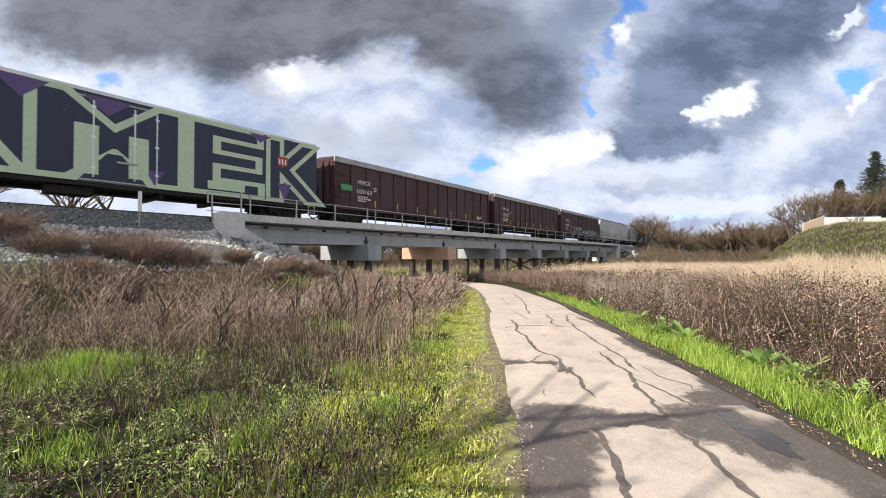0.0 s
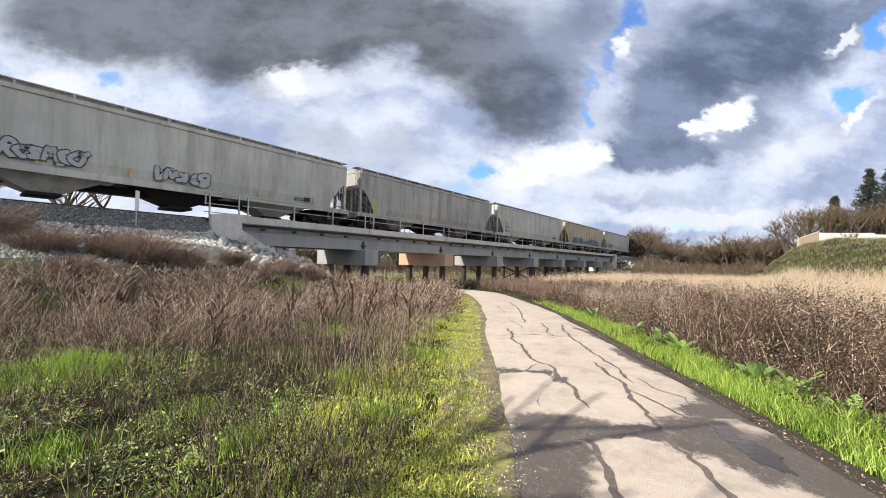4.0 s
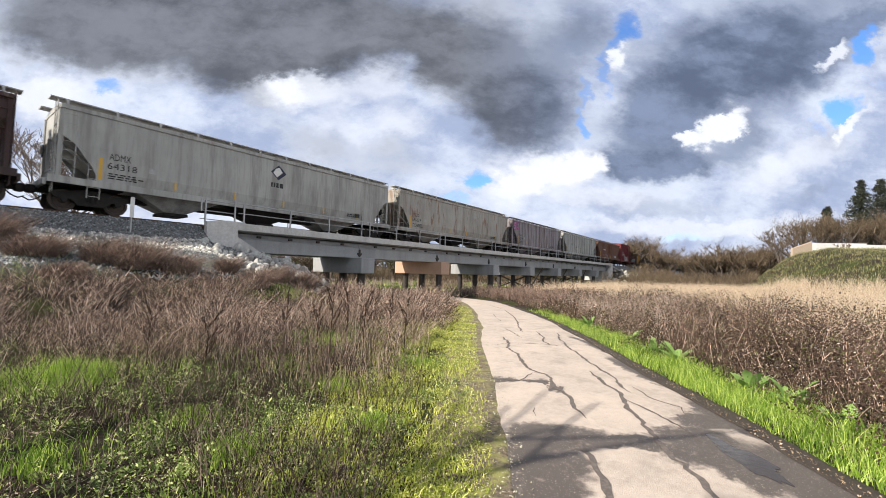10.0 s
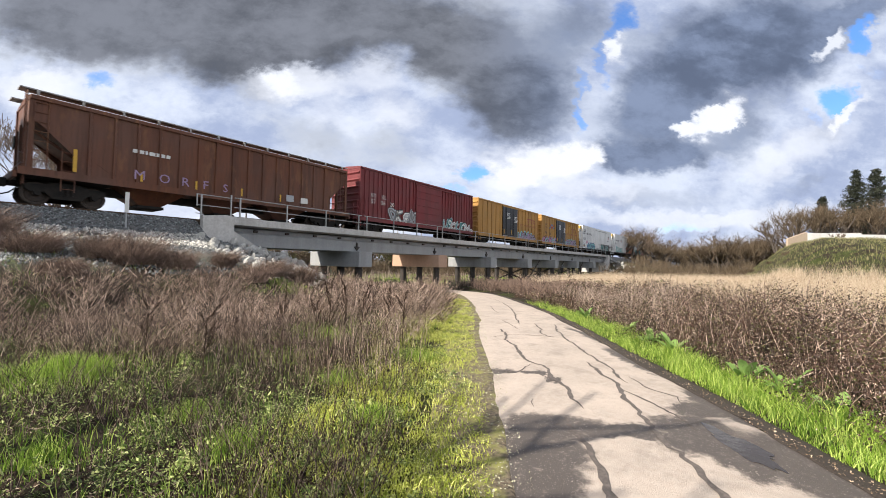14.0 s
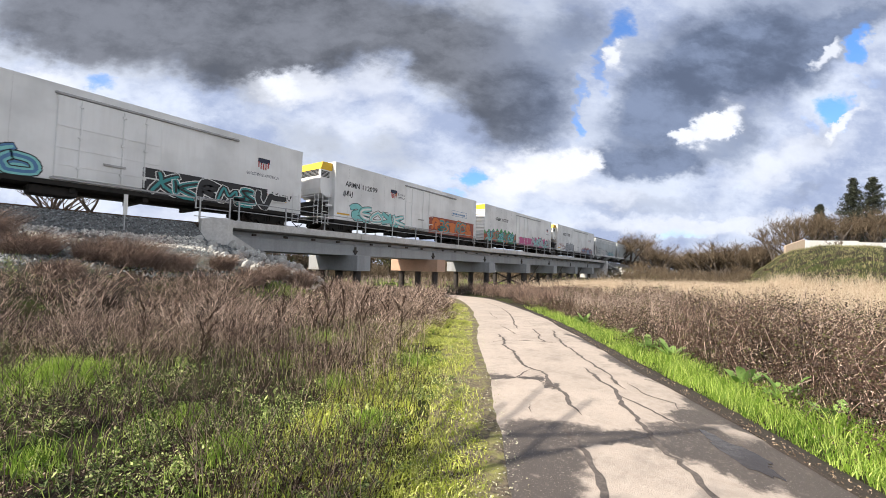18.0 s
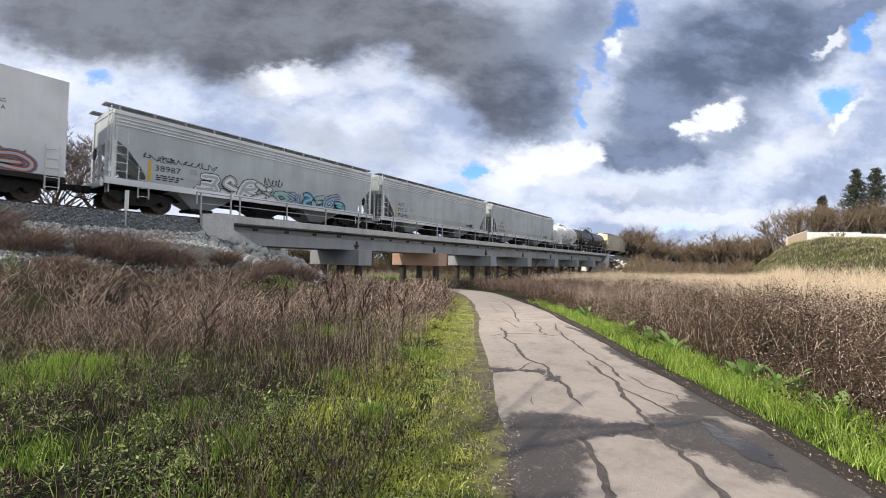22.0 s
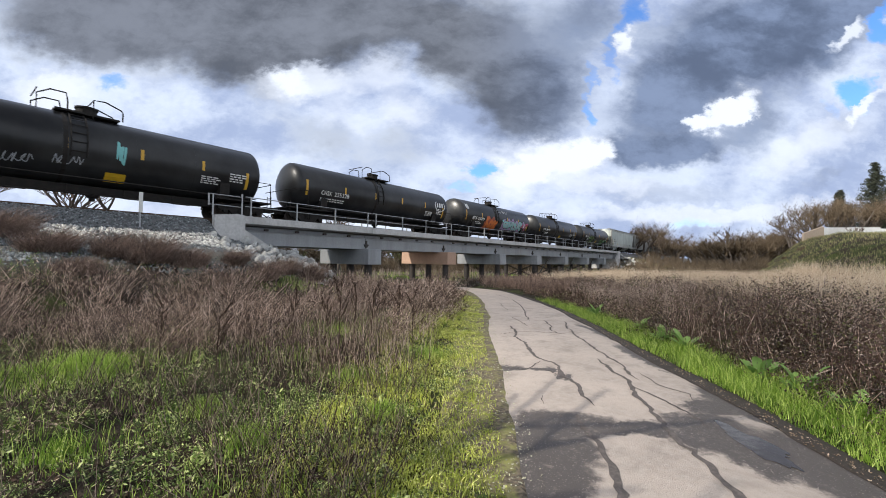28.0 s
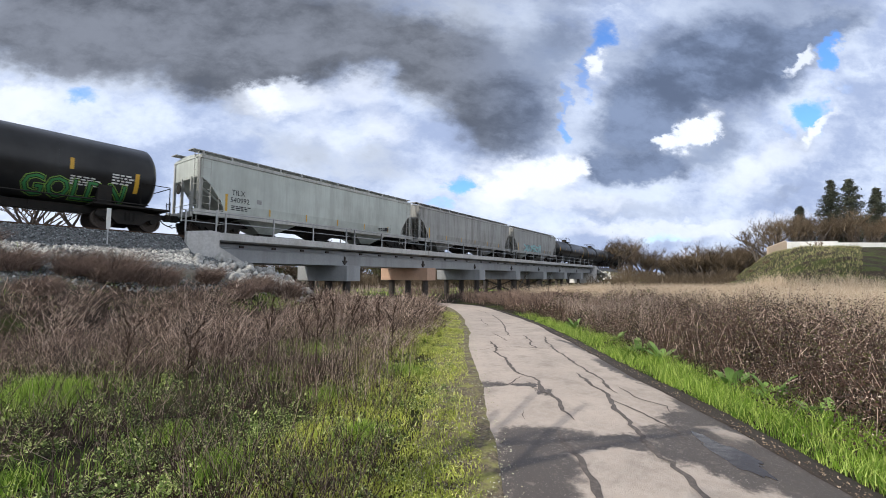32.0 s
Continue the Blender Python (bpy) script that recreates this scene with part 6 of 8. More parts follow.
def weeds_of(x, y, z, high, branches=7, spread=0.5, thick=0.0045, twig=True, lean=None):
    """Dry branching weeds: a main stem, side branches that rise from it and short twigs on those."""
    n = len(x)
    base = np.stack([x, y, z - 0.03], 1)
    lean = RNG.normal(0, 0.16, (n, 2)) if lean is None else lean
    up = np.stack([lean[:, 0], lean[:, 1], np.ones(n)], 1) * high[:, None]
    p = [base, base + up * 0.5 + RNG.normal(0, 0.03, (n, 3)) * high[:, None], base + up]
    p0, p1, r0, r1 = [p[0], p[1]], [p[1], p[2]], [np.full(n, thick), np.full(n, thick * 0.8)], [np.full(n, thick * 0.8), np.full(n, thick * 0.35)]
    for b in range(branches):
        t = RNG.uniform(0.12, 0.85, n)
        a = RNG.uniform(0, 2 * math.pi, n)
        start = np.where((t < 0.5)[:, None], p[0] + (p[1] - p[0]) * (t * 2)[:, None], p[1] + (p[2] - p[1]) * (t * 2 - 1)[:, None])
        reach = (1.05 - t) * high * RNG.uniform(0.45, 0.95, n)
        out = np.stack([np.cos(a) * spread, np.sin(a) * spread, np.full(n, 0.75)], 1)
        mid = start + out * (reach * 0.5)[:, None]
        out2 = np.stack([np.cos(a + 0.5) * spread * 0.7, np.sin(a + 0.5) * spread * 0.7, np.full(n, 0.9)], 1)
        end = mid + out2 * (reach * 0.55)[:, None]
        p0 += [start, mid]
        p1 += [mid, end]
        r0 += [np.full(n, thick * 0.7), np.full(n, thick * 0.5)]
        r1 += [np.full(n, thick * 0.5), np.full(n, thick * 0.25)]
        if twig:
            for _ in range(2):
                c = a + RNG.uniform(-1.4, 1.4, n)
                s = mid + (end - mid) * RNG.uniform(0, 0.8, n)[:, None]
                o = np.stack([np.cos(c) * 0.6, np.sin(c) * 0.6, RNG.uniform(0.3, 1.0, n)], 1) * (reach * RNG.uniform(0.15, 0.35, n))[:, None]
                p0.append(s)
                p1.append(s + o)
                r0.append(np.full(n, thick * 0.45))
                r1.append(np.full(n, thick * 0.2))
    return np.concatenate(p0), np.concatenate(p1), np.concatenate(r0), np.concatenate(r1)


DRY_WEED = leafy("dry_weed_stems", (0.022, 0.014, 0.011), (0.15, 0.096, 0.074), (0.90, 0.71, 0.58), 2.0, 0.6, 0.0, 0.6)
DRY_BUSH = leafy("dry_bush_twigs", (0.075, 0.052, 0.043), (0.155, 0.106, 0.086), (0.42, 0.31, 0.25), 1.2, 0.85, 0.0, 0.4)
DEAD_STEM = leafy("dead_stem", (0.022, 0.015, 0.012), (0.075, 0.048, 0.037), (0.42, 0.32, 0.26), 1.5, 0.8, 0.0, 0.6)
SEED_HEAD = leafy("dark_seed_heads", (0.035, 0.022, 0.016), (0.05, 0.03, 0.02), (0.07, 0.045, 0.03), 4, 0.8, 0.0)
GRASS = leafy("fresh_grass", (0.085, 0.17, 0.018), (0.23, 0.37, 0.045), (0.62, 0.74, 0.20), 1.8, 0.42, 0.3, 0.4)
SHORT_GRASS = leafy("short_turf", (0.22, 0.27, 0.036), (0.50, 0.55, 0.09), (0.80, 0.80, 0.28), 1.6, 0.5, 0.2, 0.5)
HILL_GRASS = leafy("hill_grass", (0.13, 0.14, 0.055), (0.22, 0.215, 0.09), (0.36, 0.32, 0.17), 0.10, 0.7, 0.2)
HERB = leafy("low_herbs", (0.045, 0.08, 0.018), (0.17, 0.25, 0.05), (0.70, 0.76, 0.32), 2.2, 0.45, 0.15, 0.45)
DEAD_LEAF = leafy("fallen_leaves", (0.035, 0.022, 0.015), (0.085, 0.053, 0.034), (0.46, 0.37, 0.28), 3, 0.8, 0.05, 0.6)
BRAMBLE = leafy("bramble_leaves", (0.016, 0.012, 0.009), (0.13, 0.080, 0.062), (0.14, 0.15, 0.05), 1.3, 0.38, 0.08, 0.72)
# withered leaves, coloured extra pale to stand for sunlit specks on the hedge
BRAMBLE_PALE = leafy("withered_sunlit_bramble_leaves", (0.34, 0.235, 0.185), (0.52, 0.39, 0.315), (0.78, 0.66, 0.57), 2.2, 0.55, 0.15)
CANE = leafy("bramble_canes", (0.03, 0.018, 0.014), (0.16, 0.10, 0.078), (0.80, 0.62, 0.52), 1.6, 0.5, 0.0, 0.6)
STRAW = leafy("dry_tall_grass", (0.42, 0.315, 0.22), (0.58, 0.46, 0.335), (0.80, 0.69, 0.53), 0.35, 0.7, 0.3)
PALE_STRAW = leafy("grey_dry_grass", (0.27, 0.205, 0.165), (0.42, 0.33, 0.275), (0.62, 0.51, 0.43), 0.7, 0.7, 0.25)
DOCK = leafy("broad_leaves", (0.22, 0.38, 0.10), (0.32, 0.48, 0.15), (0.46, 0.58, 0.24), 3, 0.4, 0.35)
BARK = material("bark", (0.105, 0.085, 0.07), 0.9, tint=(0.06, 0.048, 0.04), scale=9, amount=0.7, bump=0.01)
TWIG = leafy("bare_twigs", (0.12, 0.09, 0.072), (0.16, 0.12, 0.095), (0.20, 0.155, 0.12), 0.6, 0.9, 0.0)
BROWN_TWIG = leafy("budding_twigs", (0.085, 0.062, 0.042), (0.13, 0.097, 0.065), (0.20, 0.155, 0.105), 0.25, 0.9, 0.15)
SHRUB = leafy("dull_green_foliage", (0.045, 0.05, 0.02), (0.075, 0.08, 0.03), (0.11, 0.11, 0.05), 0.2, 0.7, 0.1)
NEEDLE = leafy("conifer_needles", (0.030, 0.036, 0.026), (0.048, 0.055, 0.038), (0.075, 0.082, 0.055), 0.5, 0.7, 0.1)
BALLAST_PALE = material("pale_grit", (0.52, 0.50, 0.40), 0.9, tint=(0.30, 0.30, 0.16), scale=3, amount=0.8, vary=0.3)
SCRAP = leafy("dead_leaf_scraps", (0.20, 0.14, 0.09), (0.34, 0.26, 0.18), (0.60, 0.48, 0.36), 3, 0.8, 0.05, 0.5)


def smooth_np(x):
    x = np.clip(x, 0, 1)
    return x * x * (3 - 2 * x)


def spread_points(n, d0, d1, e0, e1):
    """Random places in a wedge ahead of the eye, as thick near as far."""
    d = np.sqrt(RNG.uniform(d0 * d0, d1 * d1, n))
    k = d / d1
    e = RNG.uniform(e0, e1, n) * k
    return d, e


def left_field():
    # bushy clumps of tall dry weeds between the path and the railway bank
    d, e = spread_points(9000, 3.4, 31, -41, 8)
    x, y = xy_of(d, e)
    gap, side = path_gap(x, y)
    keep = (side < 0) & (gap > 0.9) & (y < np.where(x < 8, 13.9, 15.0)) & (x > -7) & (x < 33) & (e > -1.35 * d - 2)
    d, e, x, y, gap = (a[keep] for a in (d, e, x, y, gap))
    f = np.clip(0.5 * patchy(x, y, 0.3, 2.0) + 0.8 * patchy(x, y, 0.95, 3.0) - 0.15, 0, 1)
    grow = np.clip((d - 4.3) / 2.4, 0, 1) * np.clip((gap - 0.7) / 1.2, 0, 1)
    clearing = ((d - 8.5) / 1.5) ** 2 + ((e + 2.2) / 1.1) ** 2 < 1
    clearing |= ((d - 5.0) / 0.9) ** 2 + ((e + 4.7) / 1.1) ** 2 < 1
    clearing |= ((d - 15.0) / 3.2) ** 2 + ((e + 5.2) / 1.3) ** 2 < 1
    clearing |= ((d - 11.0) / 1.6) ** 2 + ((e + 1.6) / 1.2) ** 2 < 1
    keep = (RNG.uniform(0, 1, len(x)) < np.clip(f * 3.4 - 1.15, 0.02, 1) * (0.06 + 0.94 * grow) * 1.0) & (~clearing | (RNG.uniform(0, 1, len(x)) < 0.08))
    x, y, d, f, grow = x[keep], y[keep], d[keep], f[keep], grow[keep]
    tall = (0.22 + 1.0 * f) * RNG.uniform(0.65, 1.2, len(x)) * (0.55 + 0.45 * grow) * (1 + 0.15 * np.clip((d - 8) / 5, 0, 1))
    count = (RNG.integers(5, 15, len(x)) * (0.4 + 0.6 * grow)).astype(int) + 1
    owner = np.repeat(np.arange(len(x)), count)
    a, r = RNG.uniform(0, 2 * math.pi, len(owner)), np.sqrt(RNG.uniform(0, 1, len(owner)))
    wide = 0.16 + 0.20 * tall[owner]
    sx, sy = x[owner] + np.cos(a) * r * wide, y[owner] + np.sin(a) * r * wide
    high = tall[owner] * (1.08 - 0.4 * r * r) * RNG.uniform(0.75, 1.1, len(owner))
    out = np.stack([np.cos(a) * r, np.sin(a) * r], 1) * 0.75 + RNG.normal(0, 0.26, (len(owner), 2)) + np.array([[0.16, -0.20]])
    sz, sd = ground_z(sx, sy), d[owner]
    near = sd < 7.5
    for pick, nb, thick in ((near, 5, 0.0030), (~near, 8, 0.0044)):
        seg = weeds_of(sx[pick], sy[pick], sz[pick], high[pick], nb, 0.95, thick, True, out[pick])
        stout = np.clip(np.hypot(seg[0][:, 0], seg[0][:, 1]) / 10, 1, 1.7)
        seg = (seg[0], seg[1], seg[2] * stout, seg[3] * stout)
        soup("dry_weeds", *(bars_of(*seg, 3) if nb == 5 else ribbons_of(*seg)), DRY_WEED, "dense brown dry branching weeds in a field", "dry weeds")
    # thin dead stems and twigs standing and lying among the low herbs
    n = 4400
    d = 2.1 + 7 * RNG.uniform(0, 1, n) ** 1.2
    e = -RNG.uniform(-0.15, 1.25, n) * (d + 0.8)
    x, y = xy_of(d, e)
    gap, side = path_gap(x, y)
    keep = (side < 0) & (gap > 0.8) & (patchy(x, y, 0.9, 51.0) > 0.44)
    x, y = x[keep], y[keep]
    n = len(x)
    seg = weeds_of(x, y, ground_z(x, y), RNG.uniform(0.12, 0.75, n) ** 1.1, 2, 0.45, 0.0026, False, RNG.normal(0, 0.45, (n, 2)))
    soup("dead_stems", *bars_of(*seg, 3), DEAD_STEM, "thin dark dead stems among low weeds", "dry weeds")
    # a stand of thin upright grey stems near the path
    n = 420
    d, e = RNG.normal(6.3, 0.9, n), RNG.normal(-1.5, 0.75, n)
    x, y = xy_of(d, e)
    gap, side = path_gap(x, y)
    keep = (side < 0) & (gap > 0.9) & (d > 4.2)
    x, y = x[keep], y[keep]
    n = len(x)
    seg = weeds_of(x, y, ground_z(x, y), RNG.uniform(0.35, 0.85, n), 3, 0.28, 0.0028, True, RNG.normal(0, 0.12, (n, 2)))
    soup("upright_stems", *bars_of(*seg, 3), DRY_WEED, "stand of thin upright dry stems near the path", "dry weeds")
    # dark stalks with ragged seed heads
    for k, (d, e, h) in enumerate(((6.9, -1.75, 1.15), (7.2, -1.55, 1.05), (6.8, -1.95, 0.85), (6.9, -1.2, 1.0), (7.4, -2.7, 0.95), (8.2, -0.6, 0.9), (5.6, -3.1, 0.8), (6.2, -4.3, 0.85), (9.4, -1.0, 0.95))):
        x, y = xy_of(d, e)
        z = land(x, y)
        stalk = thing("dock_stalk", "dark dry dock stalk with ragged seed spikes", "weed", "dock stalks", place=(x, y, z))
        bm = bmesh.new()
        tube(bm, [(0, 0, -0.03), (0.02, 0.01, h * 0.5), (0.03, -0.02, h)], [0.009, 0.007, 0.003], 5)
        part("stem", bm, SEED_HEAD, stalk)
        r = random.Random(k)
        for j in range(5):
            a, t = r.uniform(0, 6.28), 0.45 + 0.12 * j
            s = Vector((0.02, 0, h * t))
            tip = s + Vector((math.cos(a) * 0.16, math.sin(a) * 0.16, h * 0.28))
            pts = np.array([s.lerp(tip, q) + Vector((r.gauss(0, 0.012), r.gauss(0, 0.012), 0)) for q in np.linspace(0.1, 1, 40)])
            v, f = leaves_of(pts, np.full(len(pts), 0.013), 1.0, 0.8)
            soup("seed_spike", v, f, SEED_HEAD, "", "", "", stalk)
            sp = bmesh.new()
            tube(sp, [s, tip], [0.005, 0.002], 4)
            part("branch", sp, SEED_HEAD, stalk)


def verge_grass():
    # lush strip on the right side of the path
    n = 46000
    d = RNG.uniform(1.5, 22, n) ** 1.0
    d = 1.5 + (d - 1.5) * RNG.uniform(0.2, 1, n)
    i = np.interp(d, [q[0] for q in WALKWAY], [q[1] for q in WALKWAY])
    e = i + WALK_HALF + RNG.uniform(-0.05, 1.05, n) + 0.25
    x, y = xy_of(d, e)
    gap, side = path_gap(x, y)
    keep = (gap > 0.06 + 0.08 * patchy(x, y, 2.0, 5.0)) & (gap < 0.95 + 0.25 * patchy(x, y, 1.1, 19.0)) & (RNG.uniform(0, 1, n) < 0.2 + 1.3 * patchy(x, y, 2.3, 9.0) ** 1.5)
    x, y, gap = x[keep], y[keep], gap[keep]
    h = RNG.uniform(0.06, 0.25, len(x)) * (0.32 + 0.85 * np.clip(gap / 0.6, 0, 1)) * (0.35 + 1.25 * patchy(x, y, 1.9, 4.0))
    blades("verge_grass", x, y, h, RNG.uniform(0.006, 0.011, len(x)), GRASS, "lush bright green grass beside the path", "grass", 0.75)
    # short thin turf on the left side
    n = 60000
    d = 1.6 + 22 * RNG.uniform(0, 1, n) ** 1.7
    i = np.interp(d, [q[0] for q in WALKWAY], [q[1] for q in WALKWAY])
    e = i - WALK_HALF - RNG.uniform(0.0, 1.0, n) ** 0.8 * (1.7 + 0.05 * d)
    x, y = xy_of(d, e)
    gap, side = path_gap(x, y)
    f = 0.5 * patchy(x, y, 0.9, 1.0) + 0.5 * patchy(x, y, 3.2, 8.0)
    keep = (gap > -0.1) & (RNG.uniform(0, 1, n) < np.clip(2.6 * f - 0.6 - 0.5 * np.clip(0.45 - gap, 0, 1), 0.03, 1))
    x, y, f, gap = x[keep], y[keep], f[keep], gap[keep]
    h = RNG.uniform(0.03, 0.10, len(x)) * (0.6 + 0.7 * f)
    blades("verge_turf", x, y, h, RNG.uniform(0.006, 0.013, len(x)), SHORT_GRASS, "short yellow-green turf on the path's verge", "grass", 0.9, np.maximum(ground_z(x, y) + 0.015, dip_np(x, y) - 0.01))
    # small flat leaves that fill the turf in patches
    n = 110000
    d = 1.7 + 20 * RNG.uniform(0, 1, n) ** 1.8
    i = np.interp(d, [q[0] for q in WALKWAY], [q[1] for q in WALKWAY])
    x, y = xy_of(d, i - WALK_HALF - RNG.uniform(0.0, 1.0, n) ** 0.9 * (1.9 + 0.05 * d))
    gap, side = path_gap(x, y)
    f = 0.45 * patchy(x, y, 0.9, 1.0) + 0.55 * patchy(x, y, 4.5, 8.0)
    keep = (gap > -0.12) & (RNG.uniform(0, 1, n) < np.clip(4.5 * f - 1.75 - 0.8 * np.clip(0.4 - gap, 0, 1), 0.05, 1))
    x, y, d, f = x[keep], y[keep], d[keep], f[keep]
    z = np.maximum(ground_z(x, y) + 0.015, dip_np(x, y) - 0.01) + 0.008 + RNG.uniform(0, 0.05, len(x)) * f
    v, q = leaves_of(np.stack([x, y, z], 1), RNG.uniform(0.005, 0.013, len(x)) * np.clip(d / 6, 1, 1.8), 0.3, 0.6, 0.4)
    soup("clover", v, q, SHORT_GRASS, "low yellow-green clover and moss beside the path", "clover")
    # bright tufts among the weeds
    tufts = [(15.5, -5.4, 2.2, 0.24, 2600), (12.6, -3.6, 1.3, 0.24, 1600), (5.3, -4.7, 0.62, 0.36, 4200), (4.9, -5.2, 0.4, 0.3, 1500), (8.6, -2.2, 1.0, 0.22, 2200), (7.0, -0.35, 0.7, 0.18, 1600), (10.5, -1.2, 1.3, 0.22, 1800), (9.6, -3.2, 1.1, 0.2, 1300), (4.3, -0.6, 0.35, 0.16, 900), (3.4, -1.6, 0.35, 0.2, 700), (4.2, -2.4, 0.4, 0.22, 800), (3.1, -2.9, 0.3, 0.2, 500), (6.6, -2.4, 0.6, 0.2, 1200), (5.6, -1.2, 0.5, 0.2, 1100)]
    xs, ys, hs = [], [], []
    for d, e, r, h, n in tufts:
        q = np.abs(RNG.normal(0, 0.55, n)) * r
        a = RNG.uniform(0, 2 * math.pi, n)
        x, y = xy_of(d + np.cos(a) * q, e + np.sin(a) * q)
        xs.append(x)
        ys.append(y)
        hs.append(h * RNG.uniform(0.3, 1.15, n) * (1 - 0.4 * np.clip(q / (r * 1.3), 0, 1)))
    x, y, h = np.concatenate(xs), np.concatenate(ys), np.concatenate(hs)
    blades("grass_tufts", x, y, h, RNG.uniform(0.006, 0.010, len(x)), GRASS, "bright green grass tufts among dry weeds", "grass", 0.5)


def low_herbs():
    # leafy weeds low on the ground under and before the dry stems
    n = 5200
    d = 1.7 + 13 * RNG.uniform(0, 1, n) ** 1.5
    e = -RNG.uniform(-0.35, 1.25, n) * (d + 0.8)
    x, y = xy_of(d, e)
    gap, side = path_gap(x, y)
    f = patchy(x, y, 0.7, 11.0) * 0.5 + patchy(x, y, 2.4, 12.0) * 0.5
    keep = (side < 0) & (gap > 0.15) & (RNG.uniform(0, 1, n) < np.clip((f - 0.40) * 5, 0.03, 1) * np.clip((12 - d) / 5, 0.15, 1))
    x, y, f, gap = x[keep], y[keep], f[keep], gap[keep]
    n = len(x)
    wide, tall = RNG.uniform(0.05, 0.19, n), RNG.uniform(0.02, 0.17, n) * np.clip(gap / 0.9, 0.25, 1) * (0.5 + f)
    owner = np.repeat(np.arange(n), RNG.integers(22, 85, n))
    k = len(owner)
    a, r = RNG.uniform(0, 2 * math.pi, k), np.sqrt(RNG.uniform(0, 1, k))
    px, py = x[owner] + np.cos(a) * r * wide[owner], y[owner] + np.sin(a) * r * wide[owner]
    pz = ground_z(px, py) + 0.008 + tall[owner] * (1 - r * r) * RNG.uniform(0.5, 1.0, k)
    v, q = leaves_of(np.stack([px, py, pz], 1), RNG.uniform(0.006, 0.019, k) * RNG.uniform(0.6, 1.3, n)[owner], 0.45, 0.5, 0.45)
    soup("low_herbs", v, q, HERB, "low leafy green weeds covering damp soil", "weeds")
    # taller leafy stems with upright leaves
    n = 420
    d = 2.3 + 6 * RNG.uniform(0, 1, n)
    e = -RNG.uniform(-0.1, 1.2, n) * (d + 0.8)
    x, y = xy_of(d, e)
    gap, side = path_gap(x, y)
    keep = (side < 0) & (gap > 1.0) & (patchy(x, y, 0.8, 61.0) > 0.46)
    x, y = x[keep], y[keep]
    owner = np.repeat(np.arange(len(x)), 16)
    k = len(owner)
    t = RNG.uniform(0.1, 1, k)
    tall = RNG.uniform(0.12, 0.34, len(x))[owner]
    p = np.stack([x[owner] + RNG.normal(0, 0.035, k), y[owner] + RNG.normal(0, 0.035, k), ground_z(x, y)[owner] + tall * t], 1)
    v, q = leaves_of(p, RNG.uniform(0.014, 0.036, k), 1.4, 0.3)
    soup("leafy_stems", v, q, HERB, "upright leafy green weeds", "weeds")
    n = 60000
    d = 1.7 + 14 * RNG.uniform(0, 1, n) ** 1.5
    e = RNG.uniform(-1.25, 0.6, n) * (d + 0.8)
    x, y = xy_of(d, e)
    gap, side = path_gap(x, y)
    keep = (gap > 0.0) & (patchy(x, y, 1.2, 15.0) > 0.45)
    x, y = x[keep], y[keep]
    v, q = leaves_of(np.stack([x, y, ground_z(x, y) + 0.012], 1), RNG.uniform(0.010, 0.026, len(x)), 0.25, 0.5, 0.3)
    soup("leaf_litter", v, q, DEAD_LEAF, "brown fallen leaves scattered on the soil", "leaf litter")
    # thin upright grass and stems among the herbs
    n = 15000
    d = 2.0 + 13 * RNG.uniform(0, 1, n) ** 1.4
    e = -RNG.uniform(-0.25, 1.25, n) * (d + 0.8)
    x, y = xy_of(d, e)
    gap, side = path_gap(x, y)
    keep = (side < 0) & (gap > 0.9) & (patchy(x, y, 1.6, 21.0) > 0.52)
    x, y = x[keep], y[keep]
    blades("thin_grass", x, y, RNG.uniform(0.06, 0.30, len(x)), RNG.uniform(0.004, 0.008, len(x)), GRASS, "thin grass between the weeds", "grass", 0.6)


